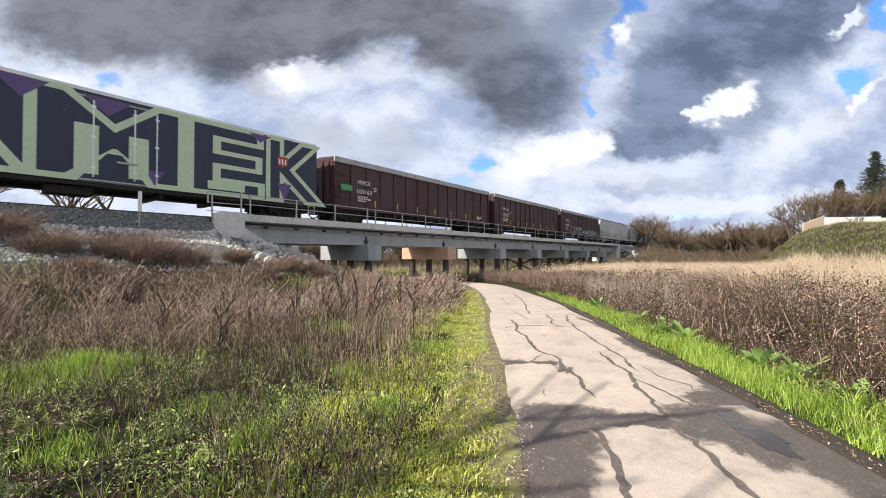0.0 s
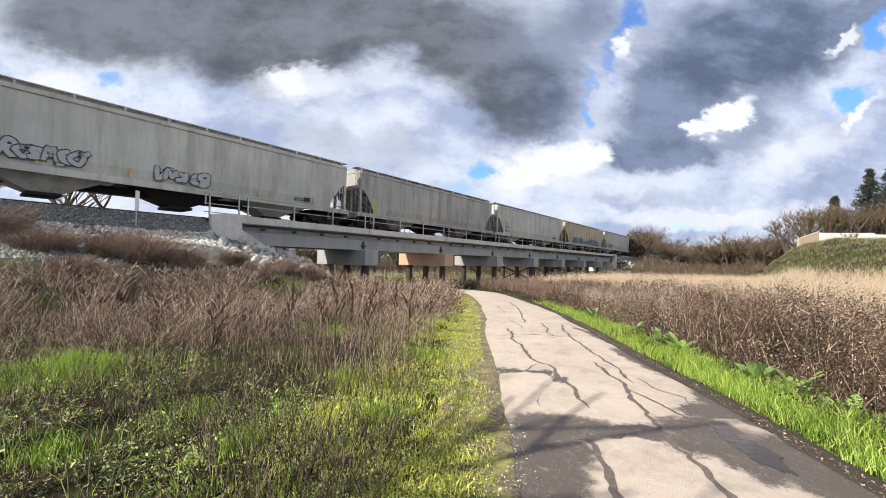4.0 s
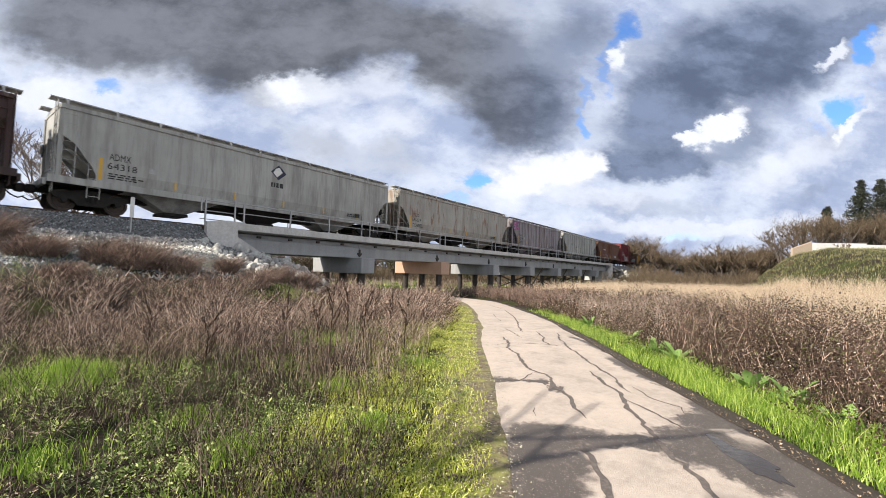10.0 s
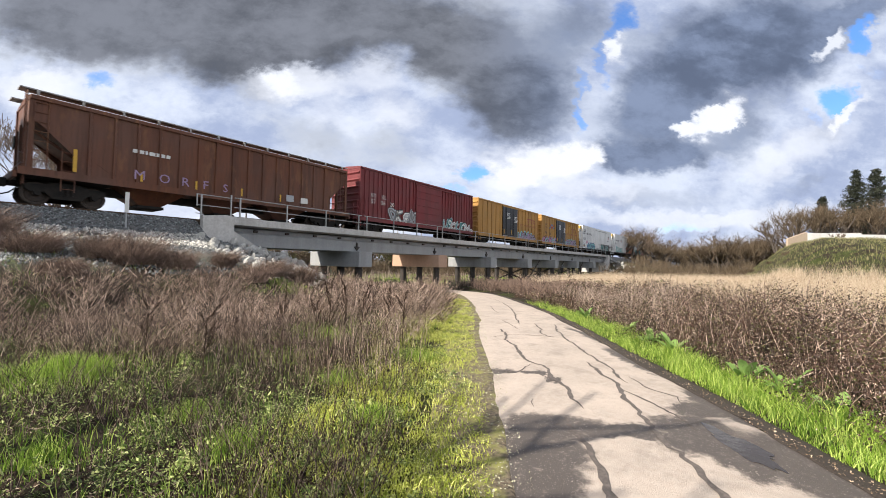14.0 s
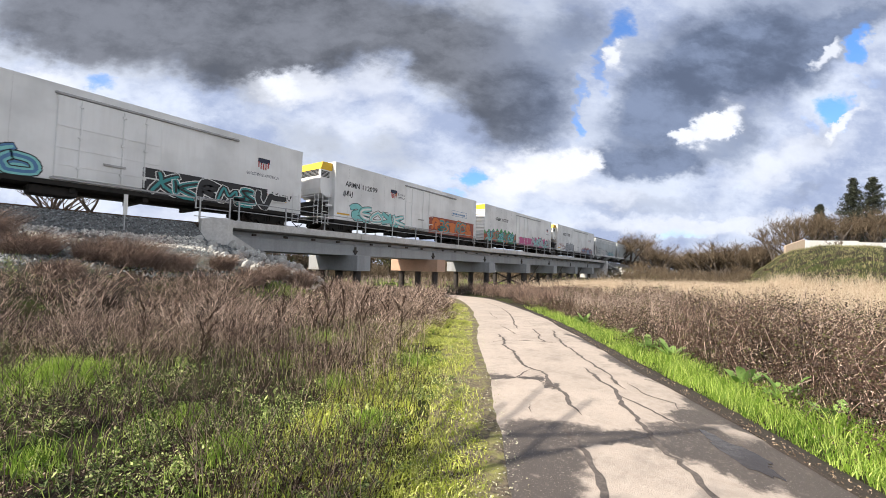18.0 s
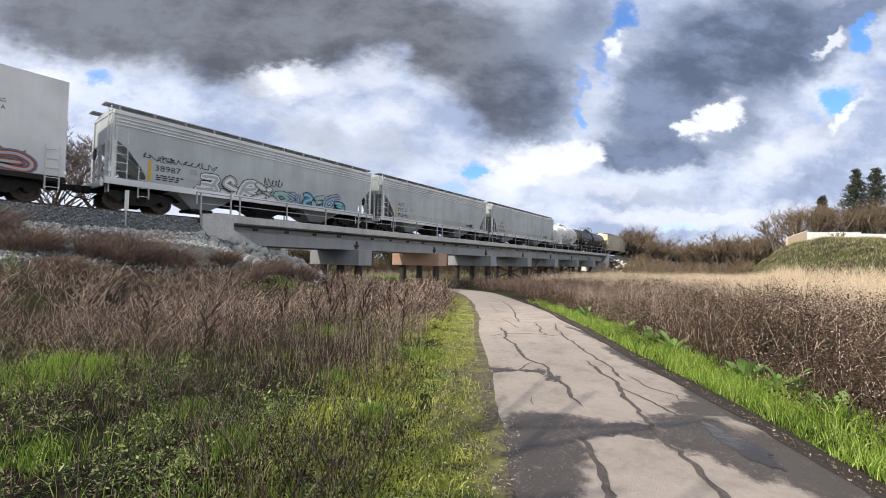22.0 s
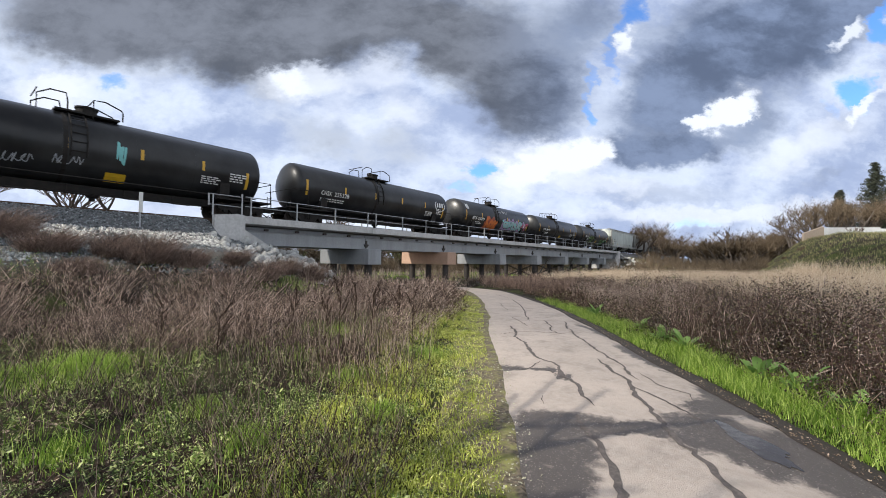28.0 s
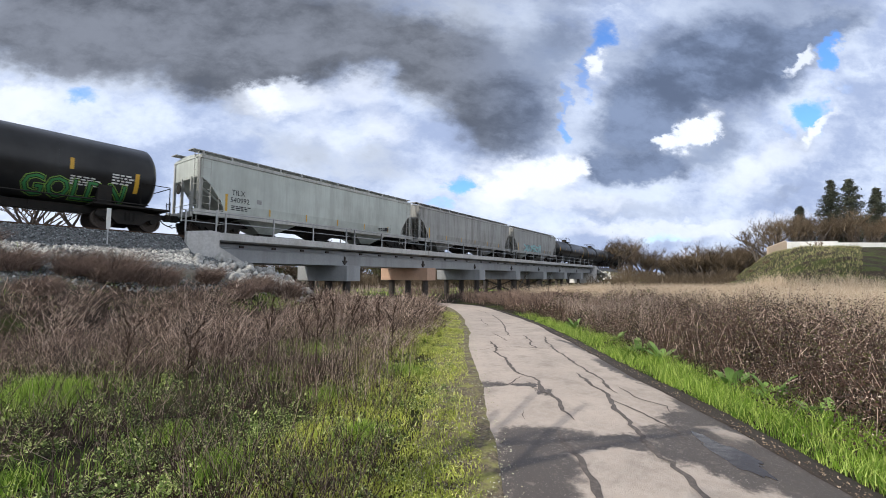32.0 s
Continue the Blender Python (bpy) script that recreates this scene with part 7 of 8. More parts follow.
def brambles():
    # a hedge of brambles along the right verge
    def verge_edge(d):
        return np.interp(d, [q[0] for q in WALKWAY], [q[1] for q in WALKWAY]) + WALK_HALF
    # low mounds, the outer ones tall, each a shell of leaves with dark hollows between
    n = 520
    d = 1.0 + 26 * RNG.uniform(0, 1, n) ** 1.15
    w = RNG.uniform(0, 1, n) ** 1.2 * (4.4 + 0.06 * d)
    d = np.concatenate([d, np.arange(1.5, 24, 0.42)])
    w = np.concatenate([w, RNG.uniform(0.0, 0.3, len(d) - n)])
    n = len(d)
    x, y = xy_of(d, verge_edge(d) + 1.15 + w)
    wide = RNG.uniform(0.32, 0.75, n)
    tall = (0.46 + 0.72 * np.clip(w / 0.9, 0, 1) ** 0.7) * RNG.uniform(0.72, 1.12, n) * (0.72 + 0.56 * patchy(x, y, 0.7, 35.0)) * np.clip((31 - d) / 9, 0.4, 1)
    owner = np.repeat(np.arange(n), (520 * (wide / 0.5) ** 2 * (0.5 + tall) * np.clip(6 / d, 0.26, 1)).astype(int))
    big = np.clip(d / 9, 1, 2)[owner]
    k = len(owner)
    a, c = RNG.uniform(0, 2 * math.pi, k), RNG.uniform(0, 1, k)
    shell = RNG.uniform(0.55, 1.08, k) ** 0.6
    q = np.sqrt(1 - c * c) * shell
    px, py = x[owner] + np.cos(a) * q * wide[owner], y[owner] + np.sin(a) * q * wide[owner]
    z = c * shell * tall[owner]
    p = np.stack([px, py, ground_z(px, py) + z], 1) + RNG.normal(0, 0.035, (k, 3))
    hole = patchy(px, py, 2.2, 33.0)
    keep = (hole > 0.46) | (z < 0.5 * tall[owner])
    p, z, c, big = p[keep], z[keep], c[keep], big[keep]
    # the pale share rises with height: sunlit mound tops put into leaf colour
    pale = RNG.uniform(0, 1, len(p)) < 0.06 + 0.16 * c
    v, q = leaves_of(p[~pale], RNG.uniform(0.008, 0.023, (~pale).sum()) * big[~pale], 0.8, 0.6)
    soup("bramble_leaves", v, q, BRAMBLE, "dull brown and olive bramble leaves in a thick hedge", "brambles")
    v, q = leaves_of(p[pale], RNG.uniform(0.006, 0.016, pale.sum()) * big[pale], 0.8, 0.5)
    soup("withered_sunlit_leaves", v, q, BRAMBLE_PALE, "pale withered leaves with sunlit specks painted in, on a bramble hedge", "brambles")
    # arching canes over and through the mounds
    n = 3600
    i = RNG.integers(0, len(x), n)
    a, b = RNG.uniform(0, 2 * math.pi, n), RNG.uniform(0, 2 * math.pi, n)
    bx, by = x[i] + np.cos(b) * wide[i] * 0.6, y[i] + np.sin(b) * wide[i] * 0.6
    base = np.stack([bx, by, ground_z(bx, by)], 1)
    top = tall[i] * RNG.uniform(0.7, 1.16, n)
    reach = RNG.uniform(0.25, 0.95, n) * np.clip(0.3 + w[i] * 0.8, 0.35, 1.0)
    bend = RNG.normal(0, 0.5, n)
    pts = [base]
    for t in (0.15, 0.38, 0.62, 0.82, 1.0):
        rise = top * np.sin(np.clip(t * 1.25, 0, 1.25) * math.pi / 1.6) * (1 - 0.35 * t * t)
        g = a + bend * t
        pts.append(base + np.stack([np.cos(g) * reach * t, np.sin(g) * reach * t, rise], 1) + RNG.normal(0, 0.02, (n, 3)))
    p0, p1 = np.concatenate(pts[:-1]), np.concatenate(pts[1:])
    k = len(p0)
    soup("bramble_canes", *bars_of(p0, p1, np.full(k, 0.0032), np.full(k, 0.002), 3), CANE, "tangled arching pale bramble canes", "brambles")
    # broad leaved plants at the foot of the hedge
    for k, (d, e) in enumerate(((8.3, 4.55), (7.5, 4.5), (5.5, 4.3), (4.9, 4.35), (4.2, 4.3), (9.6, 4.7), (13.0, 4.95))):
        x, y = xy_of(d, e)
        plant = thing("dock_plant", "green broad-leaved dock plant below the brambles", "plant", "dock plants", place=(x, y, land(x, y)))
        r = random.Random(90 + k)
        for j in range(11):
            a, l, u = r.uniform(0, 6.28), r.uniform(0.26, 0.46), r.uniform(0.45, 1.1)
            way, side = Vector((math.cos(a), math.sin(a), 0)), Vector((-math.sin(a), math.cos(a), 0))
            bm = bmesh.new()
            rows = []
            for t, wd in ((0, 0.012), (0.25, 0.04), (0.5, 0.062), (0.75, 0.05), (1.0, 0.004)):
                c = way * (l * t * (1.2 - u * 0.6)) + Vector((0, 0, l * u * (t - 0.45 * t * t) * 1.5))
                rows.append([bm.verts.new(c - side * wd + Vector((0, 0, 0.012))), bm.verts.new(c), bm.verts.new(c + side * wd + Vector((0, 0, 0.012)))])
            for p, q in zip(rows, rows[1:]):
                for m in (0, 1):
                    bm.faces.new((p[m], p[m + 1], q[m + 1], q[m]))
            part("leaf", bm, DOCK, plant, flat=False)


def straw_fields():
    # tall dry grass behind the brambles, thin and pale
    n = 90000
    d = np.sqrt(RNG.uniform(8 ** 2, 52 ** 2, n))
    i = np.interp(d, [q[0] for q in WALKWAY], [q[1] for q in WALKWAY])
    e = i + WALK_HALF + 4.3 + 0.05 * d + np.clip((d - 20) * 0.35, 0, 5) + RNG.uniform(0, 1, n) ** 0.9 * (1 + 0.82 * d)
    x, y = xy_of(d, e)
    keep = (y < 16 + 0 * x) & (ground_z(x, y) < 0.8) & (RNG.uniform(0, 1, n) < 0.35 + 0.8 * patchy(x, y, 0.25, 41.0))
    x, y, d = x[keep], y[keep], d[keep]
    h = RNG.uniform(0.75, 1.5, len(x)) * (0.75 + 0.6 * patchy(x, y, 0.5, 42.0)) * (1 + 0.1 * np.clip((d - 12) / 10, 0, 1))
    blades("dry_tall_grass", x, y, h, RNG.uniform(0.006, 0.013, len(x)) * np.clip(d / 16, 0.8, 2.2), STRAW, "tall straw-coloured dry grass", "dry grass", 0.85)
    n = 700
    d = RNG.uniform(7.5, 24, n)
    i = np.interp(d, [q[0] for q in WALKWAY], [q[1] for q in WALKWAY])
    x, y = xy_of(d, i + WALK_HALF + 4.0 + RNG.uniform(0, 1, n) * (0.5 + 0.6 * d))
    blades("tall_bent_stalks", x, y, RNG.uniform(1.1, 1.75, n), RNG.uniform(0.008, 0.014, n), STRAW, "long pale bent stalks above the dry grass", "dry grass", 0.8)
    # greyer grass beside the far path, before the bridge
    n = 7000
    d = RNG.uniform(12.5, 20, n)
    i = np.interp(d, [q[0] for q in WALKWAY], [q[1] for q in WALKWAY])
    e = i + WALK_HALF + 1.5 + RNG.uniform(0, 1, n) ** 1.4 * (2.5 + (d - 13) * 0.75)
    x, y = xy_of(d, e)
    keep = (y < 19.5)
    x, y, d = x[keep], y[keep], d[keep]
    h = RNG.uniform(0.45, 1.2, len(x))
    blades("grey_dry_grass", x, y, h, RNG.uniform(0.008, 0.016, len(x)), PALE_STRAW, "greyish dry grass near the bridge", "dry grass", 0.45)
    # a dense row of dark brush where the path nears the bridge
    n = 2600
    d = RNG.uniform(18.5, 34, n)
    i = np.interp(d, [q[0] for q in WALKWAY], [q[1] for q in WALKWAY])
    x, y = xy_of(d, i + WALK_HALF + 1.2 + RNG.uniform(0, 1, n) * (1.5 + 0.45 * (d - 18)))
    gap, side = path_gap(x, y)
    keep = (gap > 0.7) & (y < 21)
    x, y = x[keep], y[keep]
    seg = weeds_of(x, y, ground_z(x, y), RNG.uniform(0.6, 1.2, len(x)) * (0.6 + 0.7 * patchy(x, y, 0.6, 71.0)), 12, 0.8, 0.010, False)
    soup("dark_brush", *ribbons_of(*seg), DRY_BUSH, "dense dark brown brush beside the path", "brush")
    # brown brush before and under the bridge
    n = 2600
    d = RNG.uniform(22, 50, n)
    e = RNG.uniform(-12, 18, n)
    x, y = xy_of(d, e)
    gap, side = path_gap(x, y)
    keep = (gap > 1.2) & (x > 16) & (x < 62) & (y > 14) & ((y < 21) | (y > 27)) & (e > -2)
    x, y = x[keep], y[keep]
    seg = weeds_of(x, y, ground_z(x, y), RNG.uniform(0.6, 1.15, len(x)), 16, 0.8, 0.014, False)
    soup("brown_brush", *ribbons_of(*seg), DRY_BUSH, "low brown brush near the bridge piers", "brush")
    n = 9000
    x, y = RNG.uniform(14, 75, n), RNG.uniform(26.5, 60, n)
    keep = patchy(x, y, 0.15, 44.0) > 0.52
    x, y = x[keep], y[keep]
    blades("reeds", x, y, RNG.uniform(0.5, 1.3, len(x)), RNG.uniform(0.02, 0.04, len(x)), PALE_STRAW, "greyish reeds beyond the bridge", "reeds", 0.4)
    n = 9000
    x, y = RNG.uniform(14, 60, n), RNG.uniform(26.5, 50, n)
    keep = patchy(x, y, 0.18, 46.0) > 0.5
    x, y = x[keep], y[keep]
    blades("green_grass", x, y, RNG.uniform(0.2, 0.5, len(x)), RNG.uniform(0.04, 0.06, len(x)), GRASS, "green grass beyond the bridge", "grass", 0.6)
    # dense undergrowth at the foot of the far thicket and beyond the bridge
    n = 2300
    d = RNG.uniform(62, 100, n)
    e = d * RNG.uniform(-0.25, 0.80, n)
    x, y = xy_of(d, e)
    keep = (np.abs(y - TRACK_Y) > 5.5) & (ground_z(x, y) < 2.2)
    x, y = x[keep], y[keep]
    seg = weeds_of(x, y, ground_z(x, y), RNG.uniform(1.2, 3.4, len(x)), 12, 0.9, 0.035, False)
    soup("undergrowth", *ribbons_of(*seg), BROWN_TWIG, "dense brown undergrowth below the far trees", "brush")
    # fine grass that covers the hill
    n = 60000
    d = np.sqrt(RNG.uniform(20 ** 2, 90 ** 2, n))
    e = RNG.uniform(0.30, 1.15, n) * d
    x, y = xy_of(d, e)
    z = ground_z(x, y)
    keep = z > 0.5
    x, y, d = x[keep], y[keep], d[keep]
    blades("hill_grass", x, y, RNG.uniform(0.08, 0.4, len(x)), RNG.uniform(0.025, 0.05, len(x)), HILL_GRASS, "dull green grass on the far hillside", "grass", 0.9)


def bank_bushes():
    """Round brown bushes of thin twigs on the railway bank."""
    for k, (d, e, r, h) in enumerate(((12.9, -14.3, 1.3, 1.15), (13.4, -10.9, 0.95, 1.0), (13.6, -9.9, 1.15, 1.15), (14.1, -8.9, 0.9, 0.8), (15.6, -8.0, 0.6, 0.75), (11.4, -10.3, 0.8, 0.6), (15.0, -6.6, 0.7, 0.8), (12.6, -12.3, 1.2, 0.9), (17.4, -5.7, 0.95, 0.95), (18.3, -4.5, 0.9, 0.85), (16.5, -6.5, 0.85, 0.8), (19.2, -3.4, 0.9, 0.8))):
        x, y = xy_of(d, e)
        bush = thing("dry_bush", "rounded brown leafless bush of fine twigs", "bush", "bank bushes", place=(x, y, land(x, y)))
        n = 620
        a, q = RNG.uniform(0, 2 * math.pi, n), np.sqrt(RNG.uniform(0, 1, n)) * r * 0.55
        px, py = np.cos(a) * q, np.sin(a) * q
        seg = weeds_of(px, py, np.zeros(n), h * RNG.uniform(0.35, 1.1, n) * (1 - 0.5 * (q / (r * 0.55)) ** 2), 7, 0.9, 0.0052, False, RNG.normal(0, 0.34, (n, 2)))
        # combed over by the wind
        for s in seg[:2]:
            s[:, 0] += 0.22 * np.clip(s[:, 2], 0, None) ** 1.5
        out = 1 + 0.55 * np.clip(seg[1][:, 2:3] / h, 0, 1)
        seg[0][:, :2] *= 1 + 0.55 * np.clip(seg[0][:, 2:3] / h, 0, 1)
        seg[1][:, :2] *= out
        v, f = ribbons_of(*seg)
        soup("twig_mass", v, f, DRY_BUSH, "", "", "", bush)
        for j in range(5):
            a = j * 1.26 + k
            part("stem", tubed([(math.cos(a) * 0.05, math.sin(a) * 0.05, -0.1), (math.cos(a) * 0.16 + 0.03, math.sin(a) * 0.16, h * 0.35), (math.cos(a) * 0.3 + 0.08, math.sin(a) * 0.3, h * 0.7)], [0.018, 0.012, 0.005], 5), BARK, bush)


def build_fringe():
    """Soil, grit and litter washed over both edges of the paving."""
    left = material("gritty_soil", (0.22, 0.175, 0.12), 0.95, tint=(0.05, 0.039, 0.03), scale=24, amount=0.9, bump=0.012, bump_scale=60, stain=(0.30, 0.30, 0.08), stain_scale=4, stain_amount=0.9)
    right = material("wet_soil", (0.055, 0.042, 0.033), 0.8, tint=(0.03, 0.023, 0.018), scale=30, amount=0.9, bump=0.012, bump_scale=60)
    mids = np.array([(p.x, p.y, path_z(p)) for p in LINE])
    steps = np.arange(0, len(LINE) - 1, 0.25)
    cx, cy, cz = (np.interp(steps, np.arange(len(LINE)), mids[:, c]) for c in range(3))
    wx, wy = np.gradient(cy), -np.gradient(cx)
    l = np.hypot(wx, wy)
    wx, wy = wx / l, wy / l
    for s, mat, lap, out in ((-1, left, 0.15, 0.75), (1, right, 0.06, 0.26)):
        wave = np.array([0.10 * noise.noise((k * 0.09, s * 4, 1)) + 0.05 * noise.noise((k * 0.33, s * 4, 5)) + 0.025 * noise.noise((k * 0.9, s * 4, 8)) for k in steps])
        cols = []
        for j, f in enumerate((0.0, 0.04, 0.2, 0.5, 0.8, 1.0)):
            t = WALK_HALF - lap + wave * (1 - f) + f * (lap + out)
            x, y = cx + wx * s * t, cy + wy * s * t
            rough = np.array([0.012 * noise.noise((a * 4, b * 4, 2)) for a, b in zip(x, y)])
            over = np.maximum(cz + 0.012 - 0.02 * (t / WALK_HALF) ** 2 + 0.006, ground_z(x, y) + 0.012)
            z = over + rough if 0 < j < 5 else cz - 0.012 if j == 0 else ground_z(x, y) - 0.03
            cols.append(np.stack([x, y, z], 1))
        verts = np.stack(cols, 1).reshape(-1, 3)
        k, n = 6, len(steps)
        faces = [(j * k + c, j * k + c + 1, j * k + c + k + 1, j * k + c + k) for j in range(n - 1) for c in range(k - 1)]
        soup("dirt_edge", verts, faces, mat, "gritty soil with moss along the path's edge" if s < 0 else "dark wet soil along the path's edge", "soil", "structure", None, True)
    # small pale stones and dead leaf scraps strewn along both edges
    for s, n, lo, hi, name, mat, label, cat in ((-1, 3800, -0.28, 0.6, "grit", BALLAST_PALE, "pale grit strewn on the path's soil edge", "gravel"), (1, 1300, -0.03, 0.14, "leaf_scraps", SCRAP, "pale dead leaf scraps along the path's wet edge", "leaf litter")):
        d = 2.0 + 14 * RNG.uniform(0, 1, n) ** 1.7
        i = np.interp(d, [q[0] for q in WALKWAY], [q[1] for q in WALKWAY])
        x, y = xy_of(d, i + s * (WALK_HALF + RNG.uniform(lo, hi, n)))
        keep = patchy(x, y, 2.5, 81.0) > 0.4
        x, y = x[keep], y[keep]
        z = np.maximum(ground_z(x, y) + 0.014, dip_np(x, y) - 0.004) + 0.008
        v, f = leaves_of(np.stack([x, y, z], 1), RNG.uniform(0.004, 0.014, len(x)) * (1.0 if s < 0 else 0.9), 0.4, 0.7, 0.7)
        soup(name, v, f, mat, label, cat)


def dip_np(x, y):
    d, _ = de_of(x, y)
    return -0.65 * smooth_np((d - 6) / 28)


build_fringe()
left_field()
verge_grass()
low_herbs()
brambles()
straw_fields()
bank_bushes()


# ---- trees ----
def limbs(seed, height, levels=5, spread=0.55, trunks=1, lean=0.1, first=0.28, kids=(3, 4), droop=0.0, radius=None):
    """A branching frame: arrays of starts, ends and radii, and the level of each."""
    r = random.Random(seed)
    segs = []

    def grow(p, way, length, rad, level):
        steps = 3 if level < 2 else 2
        pts = [p]
        for k in range(steps):
            way = (way + Vector((r.gauss(0, 0.13), r.gauss(0, 0.13), r.gauss(0, 0.08) + (0.05 if level else 0) - droop * level * 0.05))).normalized()
            q = pts[-1] + way * length / steps
            segs.append((pts[-1], q, rad * (1 - 0.4 * k / steps), rad * (1 - 0.4 * (k + 1) / steps), level))
            pts.append(q)
        if level >= levels:
            return
        for k in range(r.randint(*kids)):
            t = r.uniform(0.45, 1.0) if level else r.uniform(0.6, 1.0)
            j = min(int(t * steps), steps - 1)
            s = pts[j].lerp(pts[j + 1], t * steps - j)
            a = r.uniform(0, 2 * math.pi)
            side = Vector((math.cos(a), math.sin(a), r.uniform(0.0, 0.5)))
            grow(s, (way * (1 - spread) + side * spread + Vector((0, 0, 0.12))).normalized(), length * r.uniform(0.55, 0.8), rad * r.uniform(0.45, 0.62), level + 1)
    for k in range(trunks):
        a = 2 * math.pi * k / trunks + r.uniform(-0.4, 0.4)
        tilt = lean if trunks == 1 else r.uniform(0.35, 0.75)
        grow(Vector((0, 0, -0.3)), Vector((math.cos(a) * tilt, math.sin(a) * tilt, 1)).normalized(), height * (first if trunks == 1 else 0.34), radius or height * 0.022, 0)
    return segs


def tree(name, label, seed, place, height, bark=BARK, twig=TWIG, leaf=None, leaf_n=0, leaf_size=0.12, category="tree", group="", **shape):
    ob = thing(name, label, category, group, place=place)
    segs = limbs(seed, height, **shape)
    for part_name, pick, mat, sides in (("trunk", lambda l: l <= 1, bark, 7), ("crown", lambda l: l > 1, twig, 3)):
        s = [q for q in segs if pick(q[4])]
        p0, p1 = np.array([q[0][:] for q in s]), np.array([q[1][:] for q in s])
        r0, r1 = np.array([q[2] for q in s]), np.array([q[3] for q in s])
        floor_r = 0.012 if part_name == "crown" else 0.02
        far = part_name == "crown" and math.hypot(place[0], place[1]) > 60
        ends = (p0, p1, np.maximum(r0, floor_r) * (1.3 if far else 1), np.maximum(r1, floor_r) * (1.3 if far else 1))
        v, f = ribbons_of(*ends) if far else bars_of(*ends, sides)
        soup(part_name, v, f, mat, "", "", "", ob)
    if leaf:
        tips = np.array([q[1][:] for q in segs if q[4] >= min(3, shape["levels"])])
        pick = tips[RNG.integers(0, len(tips), leaf_n)] + RNG.normal(0, height * 0.035, (leaf_n, 3))
        v, f = leaves_of(pick, RNG.uniform(0.5, 1.2, leaf_n) * leaf_size, 0.8, 0.5)
        soup("foliage", v, f, leaf, "", "", "", ob)
    return ob


def conifer(place, height, seed, spread=0.2):
    ob = thing("conifer", "tall dark green conifer on the hilltop", "tree", "conifers", place=place)
    bm = bmesh.new()
    tube(bm, [(0, 0, -0.5), (0.1, 0, height * 0.5), (0, 0.1, height)], [height * 0.018, height * 0.011, 0.02], 7)
    part("trunk", bm, BARK, ob)
    r = random.Random(seed)
    pts, size, p0, p1 = [], [], [], []
    z = height * 0.12
    while z < height * 0.98:
        k = z / height
        for b in range(6):
            a = r.uniform(0, 2 * math.pi)
            reach = height * spread * (1 - k) ** 0.75 * r.uniform(0.3, 1.3) + 0.25
            tip = Vector((math.cos(a) * reach, math.sin(a) * reach, z + reach * 0.22 + r.uniform(-0.2, 0.3)))
            p0.append((0, 0, z))
            p1.append(tip[:])
            for j in range(int(20 + reach * 30)):
                t = r.uniform(0.2, 1.05)
                w = reach * 0.2 * (1.2 - t) + 0.14
                pts.append((math.cos(a) * reach * t + r.gauss(0, w), math.sin(a) * reach * t + r.gauss(0, w), z + reach * 0.22 * t + r.gauss(0, 0.2)))
                size.append(r.uniform(0.11, 0.24))
        z += height * 0.021 * r.uniform(0.3, 1.8)
    v, f = leaves_of(np.array(pts), np.array(size), 0.35, 0.35)
    soup("crown", v, f, NEEDLE, "", "", "", ob)
    n = len(p0)
    v, f = bars_of(np.array(p0, float), np.array(p1, float), np.full(n, 0.04), np.full(n, 0.012), 3)
    soup("limb_frame", v, f, BARK, "", "", "", ob)


def on_land(d, e, sink=0.1):
    x, y = xy_of(d, e)
    return (x, y, land(x, y) - sink)


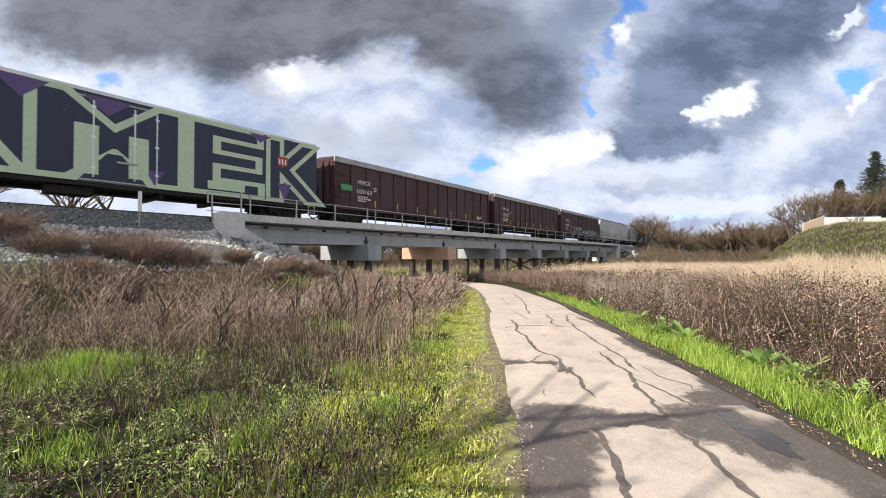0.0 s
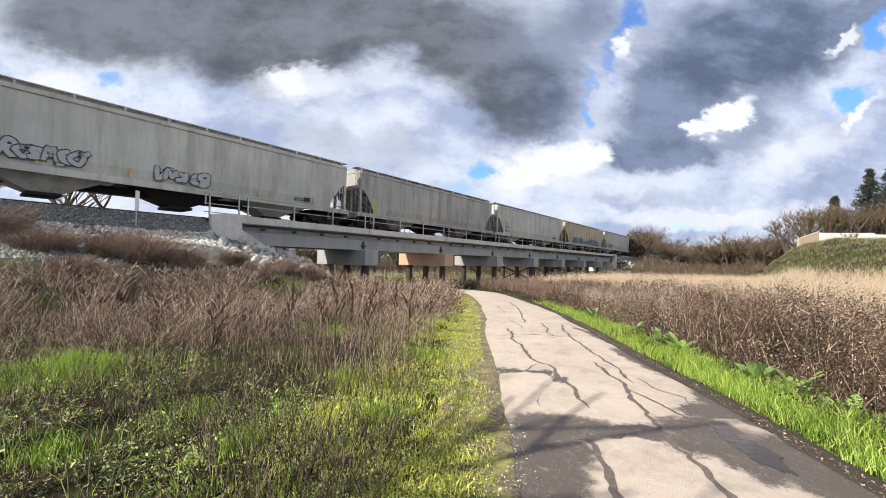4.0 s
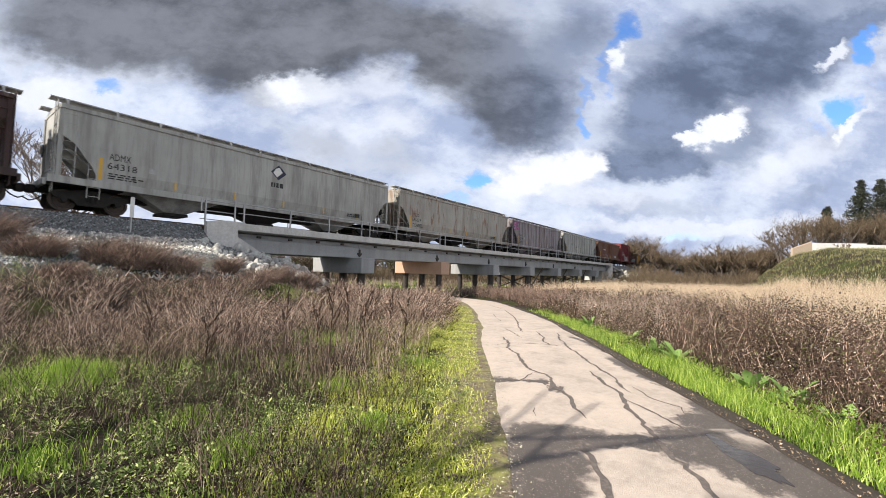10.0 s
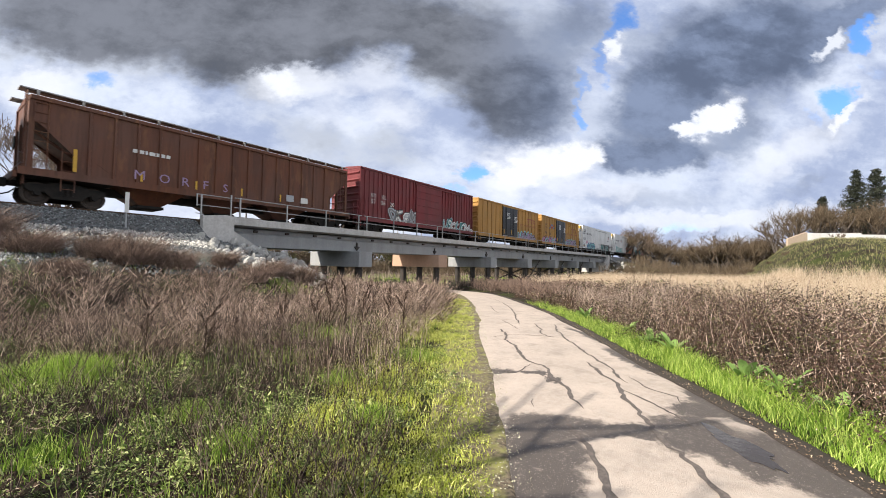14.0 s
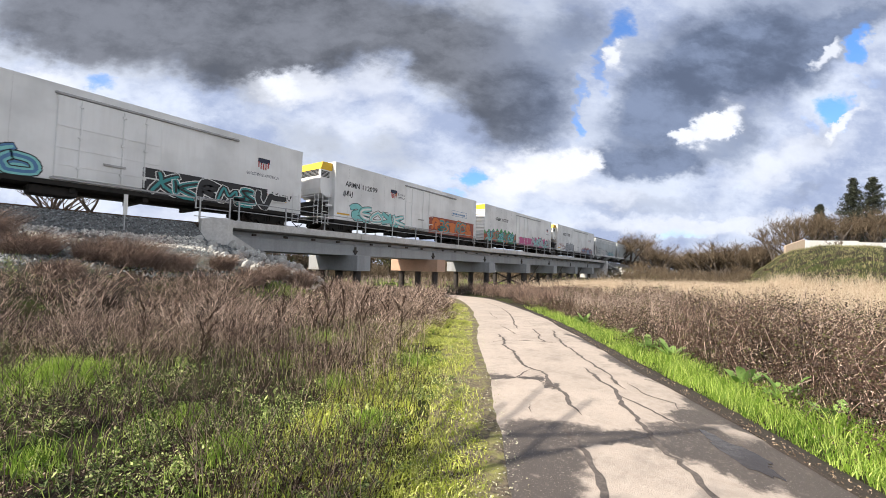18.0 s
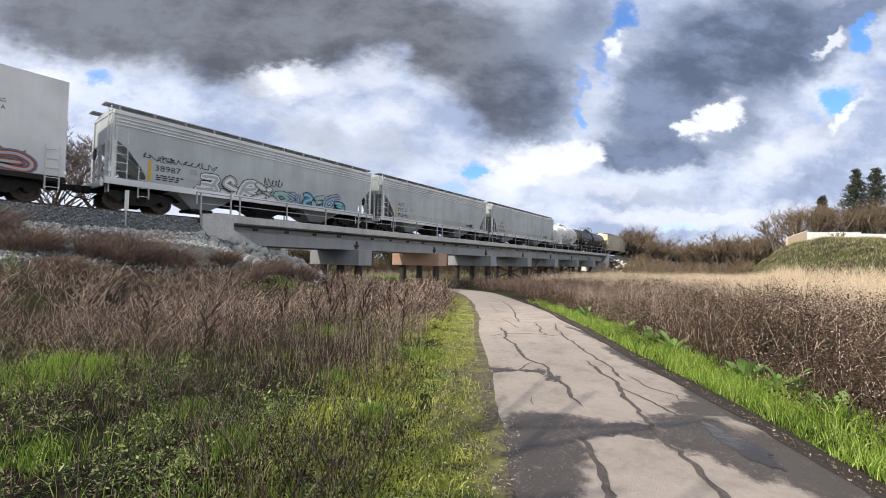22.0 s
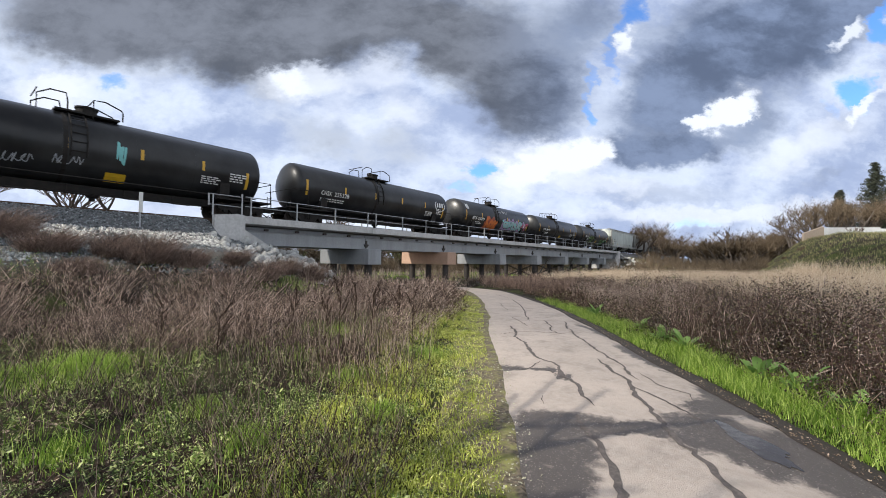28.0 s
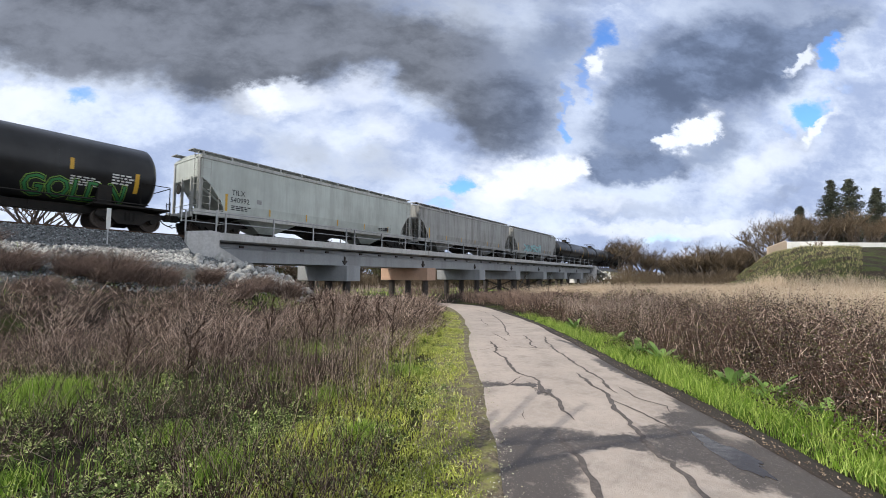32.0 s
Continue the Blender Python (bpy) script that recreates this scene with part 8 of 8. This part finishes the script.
def build_trees():
    for k, (d, slope, up) in enumerate(((86, 0.985, 0.186), (83, 1.072, 0.258), (86, 1.125, 0.262), (80, 1.20, 0.24), (84, 1.28, 0.22))):
        p = on_land(d, d * slope)
        conifer(p, 1.6 + d * up - p[2], 11 + k, 0.17 + 0.03 * (k % 3))
    # leafless thicket on the hill behind the wall
    r = random.Random(8)
    for k in range(17):
        slope = 0.83 + 0.03 * k + r.uniform(-0.01, 0.01)
        d = r.uniform(70, 79)
        p = on_land(d, d * slope)
        up = np.interp(slope, [0.82, 0.87, 0.93, 1.0, 1.3], [0.10, 0.155, 0.19, 0.18, 0.18]) * r.uniform(0.86, 1.04)
        tree("hill_tree", "bare brown tree on the hill behind a white wall", 100 + k, p, (1.6 + d * up - p[2]) * 1.3, BARK, BROWN_TWIG, BROWN_TWIG, 3600, 0.05, group="hill trees", levels=4, spread=0.5, first=0.25, kids=(3, 4), trunks=3)
    # a small bare tree and low brush before the wall
    tree("bare_sapling", "small bare tree before the white wall", 150, on_land(57, 57 * 1.035), 3.4, group="", levels=4, spread=0.5, first=0.25, kids=(3, 3), trunks=2, radius=0.05)
    for k in range(13):
        slope, d = 0.80 + 0.045 * k, r.uniform(50, 58)
        tree("hill_bush", "low brown bush on the slope below the wall", 160 + k, on_land(d, d * slope), r.uniform(0.9, 1.7), BARK, BROWN_TWIG, BROWN_TWIG, 500, 0.08, "bush", "slope bushes", levels=2, spread=0.6, first=0.3, kids=(3, 4), trunks=5)
    # the large round bush at the foot of the hill
    for k, (d, slope, h) in enumerate(((84, 0.715, 14.0), (85, 0.77, 15.0), (82, 0.80, 11.0), (88, 0.665, 12.0))):
        tree("round_bush", "large rounded olive-brown leafless bush", 180 + k, on_land(d, d * slope), h, BARK, BROWN_TWIG, BROWN_TWIG, 8000, 0.075, "bush", "round bushes", levels=3, spread=0.6, first=0.2, kids=(4, 5), trunks=6)
    # shrubs beyond the bridge, seen below its deck
    for k in range(15):
        slope = 0.40 - 0.062 * k
        d = r.uniform(66, 92)
        tree("far_shrub", "dense dull green and brown shrub beyond the bridge", 600 + k, on_land(d, d * slope + r.uniform(-1, 1)), r.uniform(4.5, 6.5) if k < 6 else r.uniform(7.0, 9.0), BARK, BROWN_TWIG, SHRUB if k % 3 else BROWN_TWIG, 1500, 0.2, "shrub", "far shrubs", levels=2, spread=0.6, first=0.25, kids=(4, 5), trunks=5)
    # the line of bare trees and thickets beyond the meadow
    first = None
    spots = []
    r = random.Random(5)
    for k in range(30):
        px = 0.47 + 0.40 * k / 29
        d = r.uniform(95, 130)
        spots.append((d, d * px + r.uniform(-1, 1), r.uniform(9.0, 13.5)))
    for k, (d, e, h) in enumerate(spots):
        tree("thicket_tree", "dense leafless olive-brown tree in a far thicket", 200 + k, on_land(d, e), h, BARK, BROWN_TWIG, BROWN_TWIG, 3000, 0.10, group="far thicket", levels=3, spread=0.62, first=0.16, kids=(4, 5), trunks=3)
    for k, (d, e, h) in enumerate(((118, 62.5, 15), (116, 73, 14.5), (120, 78.5, 15.0), (95, 50, 10.5), (120, 86, 13))):
        tree("bare_tree", "tall bare tree with open branches against the sky", 300 + k, on_land(d, e), h, group="far bare trees", levels=5, spread=0.5, first=0.3, kids=(3, 3))
    # bare trees behind the railway
    for k, (x, y, h, t) in enumerate(((6.6, 35.0, 10.3, 4), (38.2, 46.5, 18.5, 1), (25.0, 43.0, 10.8, 1), (1.5, 37.0, 10.0, 1), (40.0, 52.0, 12.5, 1))):
        tree("bare_tree", "bare winter tree behind the railway", 400 + k, (x, y, land(x, y) - 0.1), h, group="trees behind the railway", levels=6, spread=0.52, first=0.24, kids=(3, 3), trunks=t, radius=0.15 if t > 1 else None)
    # behind the viewer, the tree whose limbs throw bands of shade over the path
    for k, (d, e, h) in enumerate(((-1.6, -8.9, 13.0),)):
        tree("bare_tree", "bare roadside tree that shades the path", 500 + k, on_land(d, e), h, group="", levels=3, spread=0.55, first=0.36, kids=(3, 4), radius=0.26)


build_trees()


# ---- small things of the place ----
def cracks():
    """Dark mended cracks, thin uneven strips that lie on the paving."""
    tar = material("crack_filler", (0.155, 0.13, 0.118), 0.85, tint=(0.075, 0.064, 0.058), scale=30, amount=0.8, bump=0.004)
    first = [([(20.29, 3.48), (16.68, 3.21), (14.2, 2.88), (12.42, 2.57), (11.21, 2.43)], 0.06), ([(12.03, 2.07), (11.27, 2.13), (10.03, 2.18)], 0.03),
             ([(8.93, 1.26), (9.29, 1.72), (9.24, 2.46), (9.01, 2.9)], 0.03), ([(11.41, 2.87), (10.12, 2.72), (9.66, 2.57), (9.12, 2.62), (9.01, 2.9)], 0.06),
             ([(10.24, 1.72), (9.21, 1.71), (8.62, 1.54), (8.08, 1.61), (6.84, 1.59), (6.55, 1.66), (6.38, 1.79), (5.63, 1.7), (5.31, 1.75), (4.84, 1.7), (4.43, 1.68)], 0.075)]
    second = [([(11.27, 3.39), (10.19, 3.14), (9.16, 2.95), (8.36, 2.9), (7.49, 2.83), (6.65, 2.8), (6.31, 2.83), (5.7, 2.68), (5.45, 2.71)], 0.05),
              ([(6.7, 2.54), (5.97, 2.51), (5.44, 2.51), (4.88, 2.33), (4.51, 2.28), (4.2, 2.24), (3.75, 2.15), (3.48, 2.14), (3.25, 2.13), (3.01, 2.08), (2.4, 2.0)], 0.075),
              ([(5.86, 2.87), (5.34, 2.84), (4.98, 3.0), (4.6, 2.93)], 0.028), ([(5.31, 2.46), (4.99, 2.52), (4.62, 2.59), (4.37, 2.66), (4.15, 2.64), (3.88, 2.55)], 0.04)]
    third = [([(4.26, 1.41), (3.95, 1.39), (3.71, 1.38), (3.5, 1.38), (3.22, 1.34), (2.97, 1.29), (2.3, 1.1)], 0.085), ([(4.87, 1.2), (4.5, 1.15)], 0.03),
             ([(6.15, 0.96), (5.98, 1.23), (6.25, 1.45), (6.62, 1.63)], 0.035), ([(5.63, 1.7), (5.9, 1.58), (6.06, 1.44)], 0.05), ([(24.95, 3.3), (23.0, 3.5), (21.22, 3.54)], 0.05), ([(17.5, 2.5), (15.6, 2.35), (14.0, 2.3)], 0.03)]
    lines = first + second + third
    for k, (pts, wide) in enumerate(lines):
        r = random.Random(k)
        fine = []
        for (d0, e0), (d1, e1) in zip(pts, pts[1:]):
            m = max(int(math.hypot(d1 - d0, e1 - e0) / 0.07), 2)
            for j in range(m):
                t = j / m
                fine.append((d0 + (d1 - d0) * t, e0 + (e1 - e0) * t))
        verts, faces = [], []
        for j, (d, e) in enumerate(fine):
            a, b = fine[max(j - 1, 0)], fine[min(j + 1, len(fine) - 1)]
            wx, wy = b[0] - a[0], b[1] - a[1]
            l = math.hypot(wx, wy) or 1
            jog = noise.noise((j * 0.2, k * 7.1, 0)) * 0.04 + noise.noise((j * 0.7, k * 7.1, 4)) * 0.03 + r.gauss(0, 0.009)
            w = 1.3 * wide * (0.4 + 0.8 * abs(noise.noise((j * 0.22, k * 3.3, 5)))) * 0.5 * min(1, (j + 1) / 5, (len(fine) - j) / 5)
            for s in (-1, 1):
                p = at(d - wy / l * (jog + s * w), e + wx / l * (jog + s * w))
                i = int(np.argmin((LINE_XY[:, 0] - p.x) ** 2 + (LINE_XY[:, 1] - p.y) ** 2))
                t = min((Vector((p.x, p.y)) - Vector(LINE_XY[i])).length / WALK_HALF, 1)
                verts.append((p.x, p.y, path_z(LINE[i]) + 0.012 - 0.02 * t * t + 0.005))
        faces = [(2 * j, 2 * j + 1, 2 * j + 3, 2 * j + 2) for j in range(len(fine) - 1)]
        soup("crack", verts, faces, tar, "dark uneven filled crack in the paving", "crack", "structure")


def puddle():
    """Shallow water standing on the path's low edge."""
    m = bpy.data.materials.new("still_water")
    m.use_nodes = True
    n = Nodes(m.node_tree)
    p = n.add("ShaderNodeTexCoord").outputs["Object"]
    b = n.add("ShaderNodeBump", {"Height": n.noise(p, 9, 2).outputs["Fac"], "Distance": 0.002})
    s = n.add("ShaderNodeBsdfPrincipled", {"Base Color": rgb(0.06, 0.052, 0.046), "Roughness": 0.12, "Specular IOR Level": 0.35, "Normal": b.outputs[0]})
    n.add("ShaderNodeOutputMaterial", {0: s.outputs[0]})
    verts, k = [], 44
    c = at(3.62, 2.78)
    z = path_z(c) + 0.009
    verts.append((c.x, c.y, z))
    for j in range(k):
        a = 2 * math.pi * j / k
        q = 1 + 0.55 * noise.noise((math.cos(a) * 1.3, math.sin(a) * 1.3, 2)) + 0.3 * noise.noise((math.cos(a) * 4, math.sin(a) * 4, 9))
        v = at(3.62 + math.cos(a) * 0.42 * q + math.sin(a) * 0.08, 2.78 + math.sin(a) * 0.13 * q - math.cos(a) * 0.04)
        verts.append((v.x, v.y, z))
    soup("puddle", verts, [(0, j + 1, (j + 1) % k + 1) for j in range(k)], m, "shallow puddle reflecting the cloudy sky", "water", "structure")


def stone_mesh(seed, mat, name, detail=1):
    bm = bmesh.new()
    bmesh.ops.create_icosphere(bm, subdivisions=detail, radius=1.0)
    r = random.Random(seed)
    off = Vector((r.uniform(0, 50), r.uniform(0, 50), 0))
    sq = Vector((r.uniform(0.8, 1.25), r.uniform(0.7, 1.1), r.uniform(0.55, 0.85)))
    for v in bm.verts:
        k = 1 + 0.45 * noise.noise(v.co * 0.9 + off)
        v.co = Vector((v.co.x * sq.x, v.co.y * sq.y, v.co.z * sq.z)) * k
    return mesh_of(bm, mat, name)


def riprap():
    """Broken pale rock heaped below the bridge's ends."""
    shapes = [stone_mesh(k, STONE, "stone", 2) for k in range(6)]
    r = random.Random(11)
    for name, x0, x1, n, group in (("riprap_heap", 8.4, 15.4, 300, 0), ("riprap_heap", 79.0, 86.0, 60, 1)):
        heap = thing(name, "heap of broken pale rock below the bridge end", "rocks", kind="structure")
        for k in range(n):
            x = r.uniform(x0, x1)
            y = r.uniform(17.0, 23.5) if x > 12 else r.uniform(16.4, 21.2) if not group else r.uniform(15.5, 21.5)
            s = r.uniform(0.10, 0.24) * (1.6 if group else 1)
            child("stone", shapes[k % 6], heap, Matrix.LocRotScale((x, y, land(x, y) + s * r.uniform(0.2, 0.75)), Euler((r.uniform(0, 6), r.uniform(0, 6), r.uniform(0, 6))), (s, s, s)))


def crushed(name, x, y, z, small, large, mat, label):
    """Broken stones, eight faces each, joined."""
    n = len(x)
    unit = np.array([[1, 0, 0], [-1, 0, 0], [0, 1, 0], [0, -1, 0], [0, 0, 1], [0, 0, -1]], float)
    s = RNG.uniform(small, large, n)[:, None, None]
    jag = RNG.uniform(0.6, 1.3, (n, 6, 1)) * unit[None] + RNG.normal(0, 0.18, (n, 6, 3))
    a = RNG.uniform(0, 6.28, n)
    c, q = np.cos(a)[:, None], np.sin(a)[:, None]
    jag = np.stack([jag[..., 0] * c - jag[..., 1] * q, jag[..., 0] * q + jag[..., 1] * c, jag[..., 2]], -1) * s
    verts = jag + np.stack([x, y, z + 0.012], 1)[:, None]
    faces = np.array([[0, 2, 4], [2, 1, 4], [1, 3, 4], [3, 0, 4], [2, 0, 5], [1, 2, 5], [3, 1, 5], [0, 3, 5]])
    faces = (faces[None] + (np.arange(n) * 6)[:, None, None]).reshape(-1, 3)
    soup(name, verts.reshape(-1, 3), faces, mat, label, "gravel")


def ballast():
    """Crushed stone on the shoulder of the track and down the bank."""
    n = 26000
    x, y = RNG.uniform(-9, 10.6, n), RNG.uniform(15.0, 22.4, n)
    f = np.array([noise.noise((a * 0.5, b * 0.5, 4)) for a, b in zip(x, y)])
    keep = (y > 18.6 + f * 1.2) | (RNG.uniform(0, 1, n) < 0.28 + f * 0.7)
    x, y = x[keep], y[keep]
    n = len(x)
    bed_top = np.interp(y, [TRACK_Y - 3.6, TRACK_Y - 1.9], [2.4, RAIL_Z - 0.2])
    z = np.where(x < 8.85, np.maximum(ground_z(x, y), np.where(y > TRACK_Y - 3.6, bed_top, -9)), ground_z(x, y))
    crushed("ballast", x, y, z, 0.025, 0.06, BALLAST, "grey crushed stone on the railway bank")
    # paler, larger stones along the foot of the shoulder and in a bare patch below
    n = 7000
    x, y = RNG.uniform(-9, 8.7, n), RNG.uniform(18.9, 20.75, n)
    low = n // 4
    x[:low], y[:low] = RNG.uniform(-9, 1.0, low), RNG.uniform(14.6, 17.6, low)
    keep = RNG.uniform(0, 1, n) < np.clip(patchy(x, y, 0.8, 14.0) * 3.2 - 0.9, 0.05, 1)
    x, y = x[keep], y[keep]
    z = np.maximum(ground_z(x, y), np.where(y > TRACK_Y - 3.6, np.interp(y, [TRACK_Y - 3.6, TRACK_Y - 1.9], [2.4, RAIL_Z - 0.2]), -9)) + 0.03
    crushed("pale_stones", x, y, z, 0.03, 0.085, PALE_STONE, "pale loose stones below the ballast")
    m = material("ballast_bed", (0.22, 0.22, 0.22), 0.95, tint=(0.09, 0.09, 0.09), scale=16, amount=0.9, bump=0.04, bump_scale=18)
    for x0, x1 in ((-400, 8.85), (84.4, 600)):
        bed = prismed([(TRACK_Y - 3.6, 2.4), (TRACK_Y - 1.9, RAIL_Z - 0.2), (TRACK_Y + 1.9, RAIL_Z - 0.2), (TRACK_Y + 3.6, 2.4)], "x", x0, x1)
        tagged(part("ballast_bed", bed, m), "bed of grey crushed stone under the rails", "gravel", "", "structure")
    tagged(part("ballast_bed", boxed(10.45, 82.7, TRACK_Y - 1.98, TRACK_Y + 1.98, 3.502, RAIL_Z - 0.2), m), "crushed stone filling the bridge deck", "gravel", "", "structure")
    tie_me = mesh_of(boxed(-0.11, 0.11, -1.3, 1.3, -0.21, -0.175), TIE, "tie")
    row = thing("track_ties", "dark wooden ties set in the ballast", "ties", kind="structure", place=(0, TRACK_Y, RAIL_Z))
    for k in range(200):
        child("tie", tie_me, row, pose(-12 + 0.52 * k, 0, 0))


def marker_post():
    post = thing("marker_post", "white marker plate on a thin post beside the track", "marker", place=(5.7, 21.0, land(5.7, 21.0)))
    part("pole", boxed(-0.025, 0.025, -0.02, 0.02, -0.3, 1.45), GALV, post)
    part("plate", boxed(-0.075, 0.075, -0.045, -0.022, 0.75, 1.62, 0.005), INKS["white"], post, "upright white plate")


def boundary_wall():
    white = material("whitewashed_wall", (0.80, 0.80, 0.78), 0.85, tint=(0.66, 0.65, 0.62), scale=3, amount=0.5, stain=(0.5, 0.48, 0.44), stain_scale=0.4, stain_amount=0.4, streak=True)
    tan = material("tan_wall", (0.50, 0.40, 0.30), 0.9, tint=(0.40, 0.31, 0.23), scale=4, amount=0.5)
    pts = [(60, 53.5), (60.5, 57.0), (61, 66), (62, 80), (64, 100)]
    for k, (a, b) in enumerate(zip(pts, pts[1:])):
        pa, pb = at(*a), at(*b)
        za, zb = land(pa.x, pa.y), land(pb.x, pb.y)
        w = (pb - pa).normalized()
        side = Vector((-w.y, w.x, 0)) * 0.15
        bm = bmesh.new()
        tops = (7.25 if k else 6.3, 7.45)
        vs = []
        for p, lo, hi in ((pa, za - 0.6, tops[0]), (pb, zb - 0.6, tops[1])):
            vs.append([bm.verts.new((p + side * s).to_2d().to_3d() + Vector((0, 0, z))) for s, z in ((-1, lo), (1, lo), (1, hi), (-1, hi))])
        for j in range(4):
            bm.faces.new((vs[0][j], vs[0][(j + 1) % 4], vs[1][(j + 1) % 4], vs[1][j]))
        bm.faces.new(vs[0][::-1])
        bm.faces.new(vs[1])
        bmesh.ops.recalc_face_normals(bm, faces=bm.faces)
        tagged(part("wall_%d" % (k + 1), bm, white if k else tan), "long low white boundary wall on the hilltop" if k else "tan end of a boundary wall", "wall", "", "structure")


def houses():
    """Low houses behind the railway, seen under the cars."""
    wall = material("pale_stucco", (0.68, 0.66, 0.62), 0.9, scale=3, amount=0.3)
    tiles = material("brown_roofing", (0.20, 0.13, 0.10), 0.9, tint=(0.13, 0.09, 0.07), scale=8, amount=0.7)
    glass = material("window_glass", (0.03, 0.035, 0.04), 0.08)
    for x, y, w, l in ((14.0, 54, 9, 12), (-14, 58, 9, 14), (-0.5, 55, 9, 12)):
        z = land(x, y)
        house = thing("house", "low pale stucco house with a brown roof", "house", "houses behind the railway", place=(x, y, z))
        part("wall", boxed(-l / 2, l / 2, -w / 2, w / 2, -0.5, 2.7), wall, house)
        part("roof", prismed([(-w / 2 - 0.5, 2.6), (0, 4.6), (w / 2 + 0.5, 2.6), (w / 2 + 0.4, 2.45), (0, 4.4), (-w / 2 - 0.4, 2.45)], "x", -l / 2 - 0.5, l / 2 + 0.5), tiles, house)
        for k in (-0.3, 0.05, 0.33):
            win = part("window", boxed(l * k - 0.6, l * k + 0.6, -w / 2 - 0.03, -w / 2 + 0.02, 0.9, 2.1), glass, house)
            part("window_frame", boxed(l * k - 0.68, l * k + 0.68, -w / 2 - 0.02, -w / 2 + 0.01, 0.82, 2.18), wall, win)
        part("door", boxed(-l * 0.42, -l * 0.42 + 0.95, -w / 2 - 0.03, -w / 2 + 0.02, 0.0, 2.05), TIE, house)


def drifting_cloud():
    """The cloud that drifts across the sun: lumps of vapour high behind the viewer."""
    vapour = bpy.data.materials.new("thin_vapour")
    vapour.use_nodes = True
    n = Nodes(vapour.node_tree)
    grain = n.ramp(n.noise(n.add("ShaderNodeTexCoord").outputs["Object"], 1.5, 4).outputs["Fac"], 0.3, 0.7, 0.75, 0.87)
    white = n.add("ShaderNodeBsdfDiffuse", {0: rgb(0.9, 0.9, 0.92)}).outputs[0]
    clear = n.add("ShaderNodeBsdfTransparent").outputs[0]
    n.add("ShaderNodeOutputMaterial", {0: n.add("ShaderNodeMixShader", {0: grain, 1: white, 2: clear}).outputs[0]})
    cloud = thing("cloud", "ragged white cloud drifting before the sun", "cloud")
    r = random.Random(3)
    lump = stone_mesh(77, vapour, "puff", 3)
    for row in range(9):
        for column in range(11):
            # one loose layer of lumps behind a ragged leading edge
            e, d = -20 * row + r.uniform(-5, 5), -80 + 20 * column + r.uniform(-5, 5)
            t = r.uniform(15, 19)
            p = at(d, e - t * 0.8)
            child("puff", lump, cloud, Matrix.LocRotScale((p.x, p.y, r.uniform(-5, 8)), Euler((0, 0, r.uniform(0, 6))), (t, t, t * 0.6)))
    return cloud


cracks()
puddle()
riprap()
ballast()
marker_post()
boundary_wall()
houses()
CLOUD = drifting_cloud()


# ---- what moves ----
CLOUD_UP = SUN_WAY * (240 / SUN_WAY.z)


def motions():
    for car, q in CARS:
        walk(car, [(t, pose(q - run(t), TRACK_Y, RAIL_Z)) for t in range(0, 33, 4)])
    # the shadow's edge comes over the field from the left at about 9 m a second
    rows = []
    for t in (0, 8, 16, 24, 32):
        p = at(0, 3 + 9 * (t - 20.35)) + CLOUD_UP
        rows.append((t, pose(p.x, p.y, p.z)))
    walk(CLOUD, rows)
    # wheels roll while their car is near; a turn is a circumference of the rim
    places = {car: q for car, q in CARS}
    for w, car, a in WHEELS:
        q = places[car]
        near = [f for f in range(0, 961) if -14 < q - run(f / 30) < 62]
        rows = [(0.0, pose(a, 0, 0.457))]
        for f in near:
            if f:
                rows.append((f / 30, pose(a, 0, 0.457, 0, -math.degrees(run(f / 30) - run(near[0] / 30)) / 0.457, 0)))
        if rows[-1][0] < 32:
            rows.append((32.0, rows[-1][1]))
        walk(w, rows)


motions()
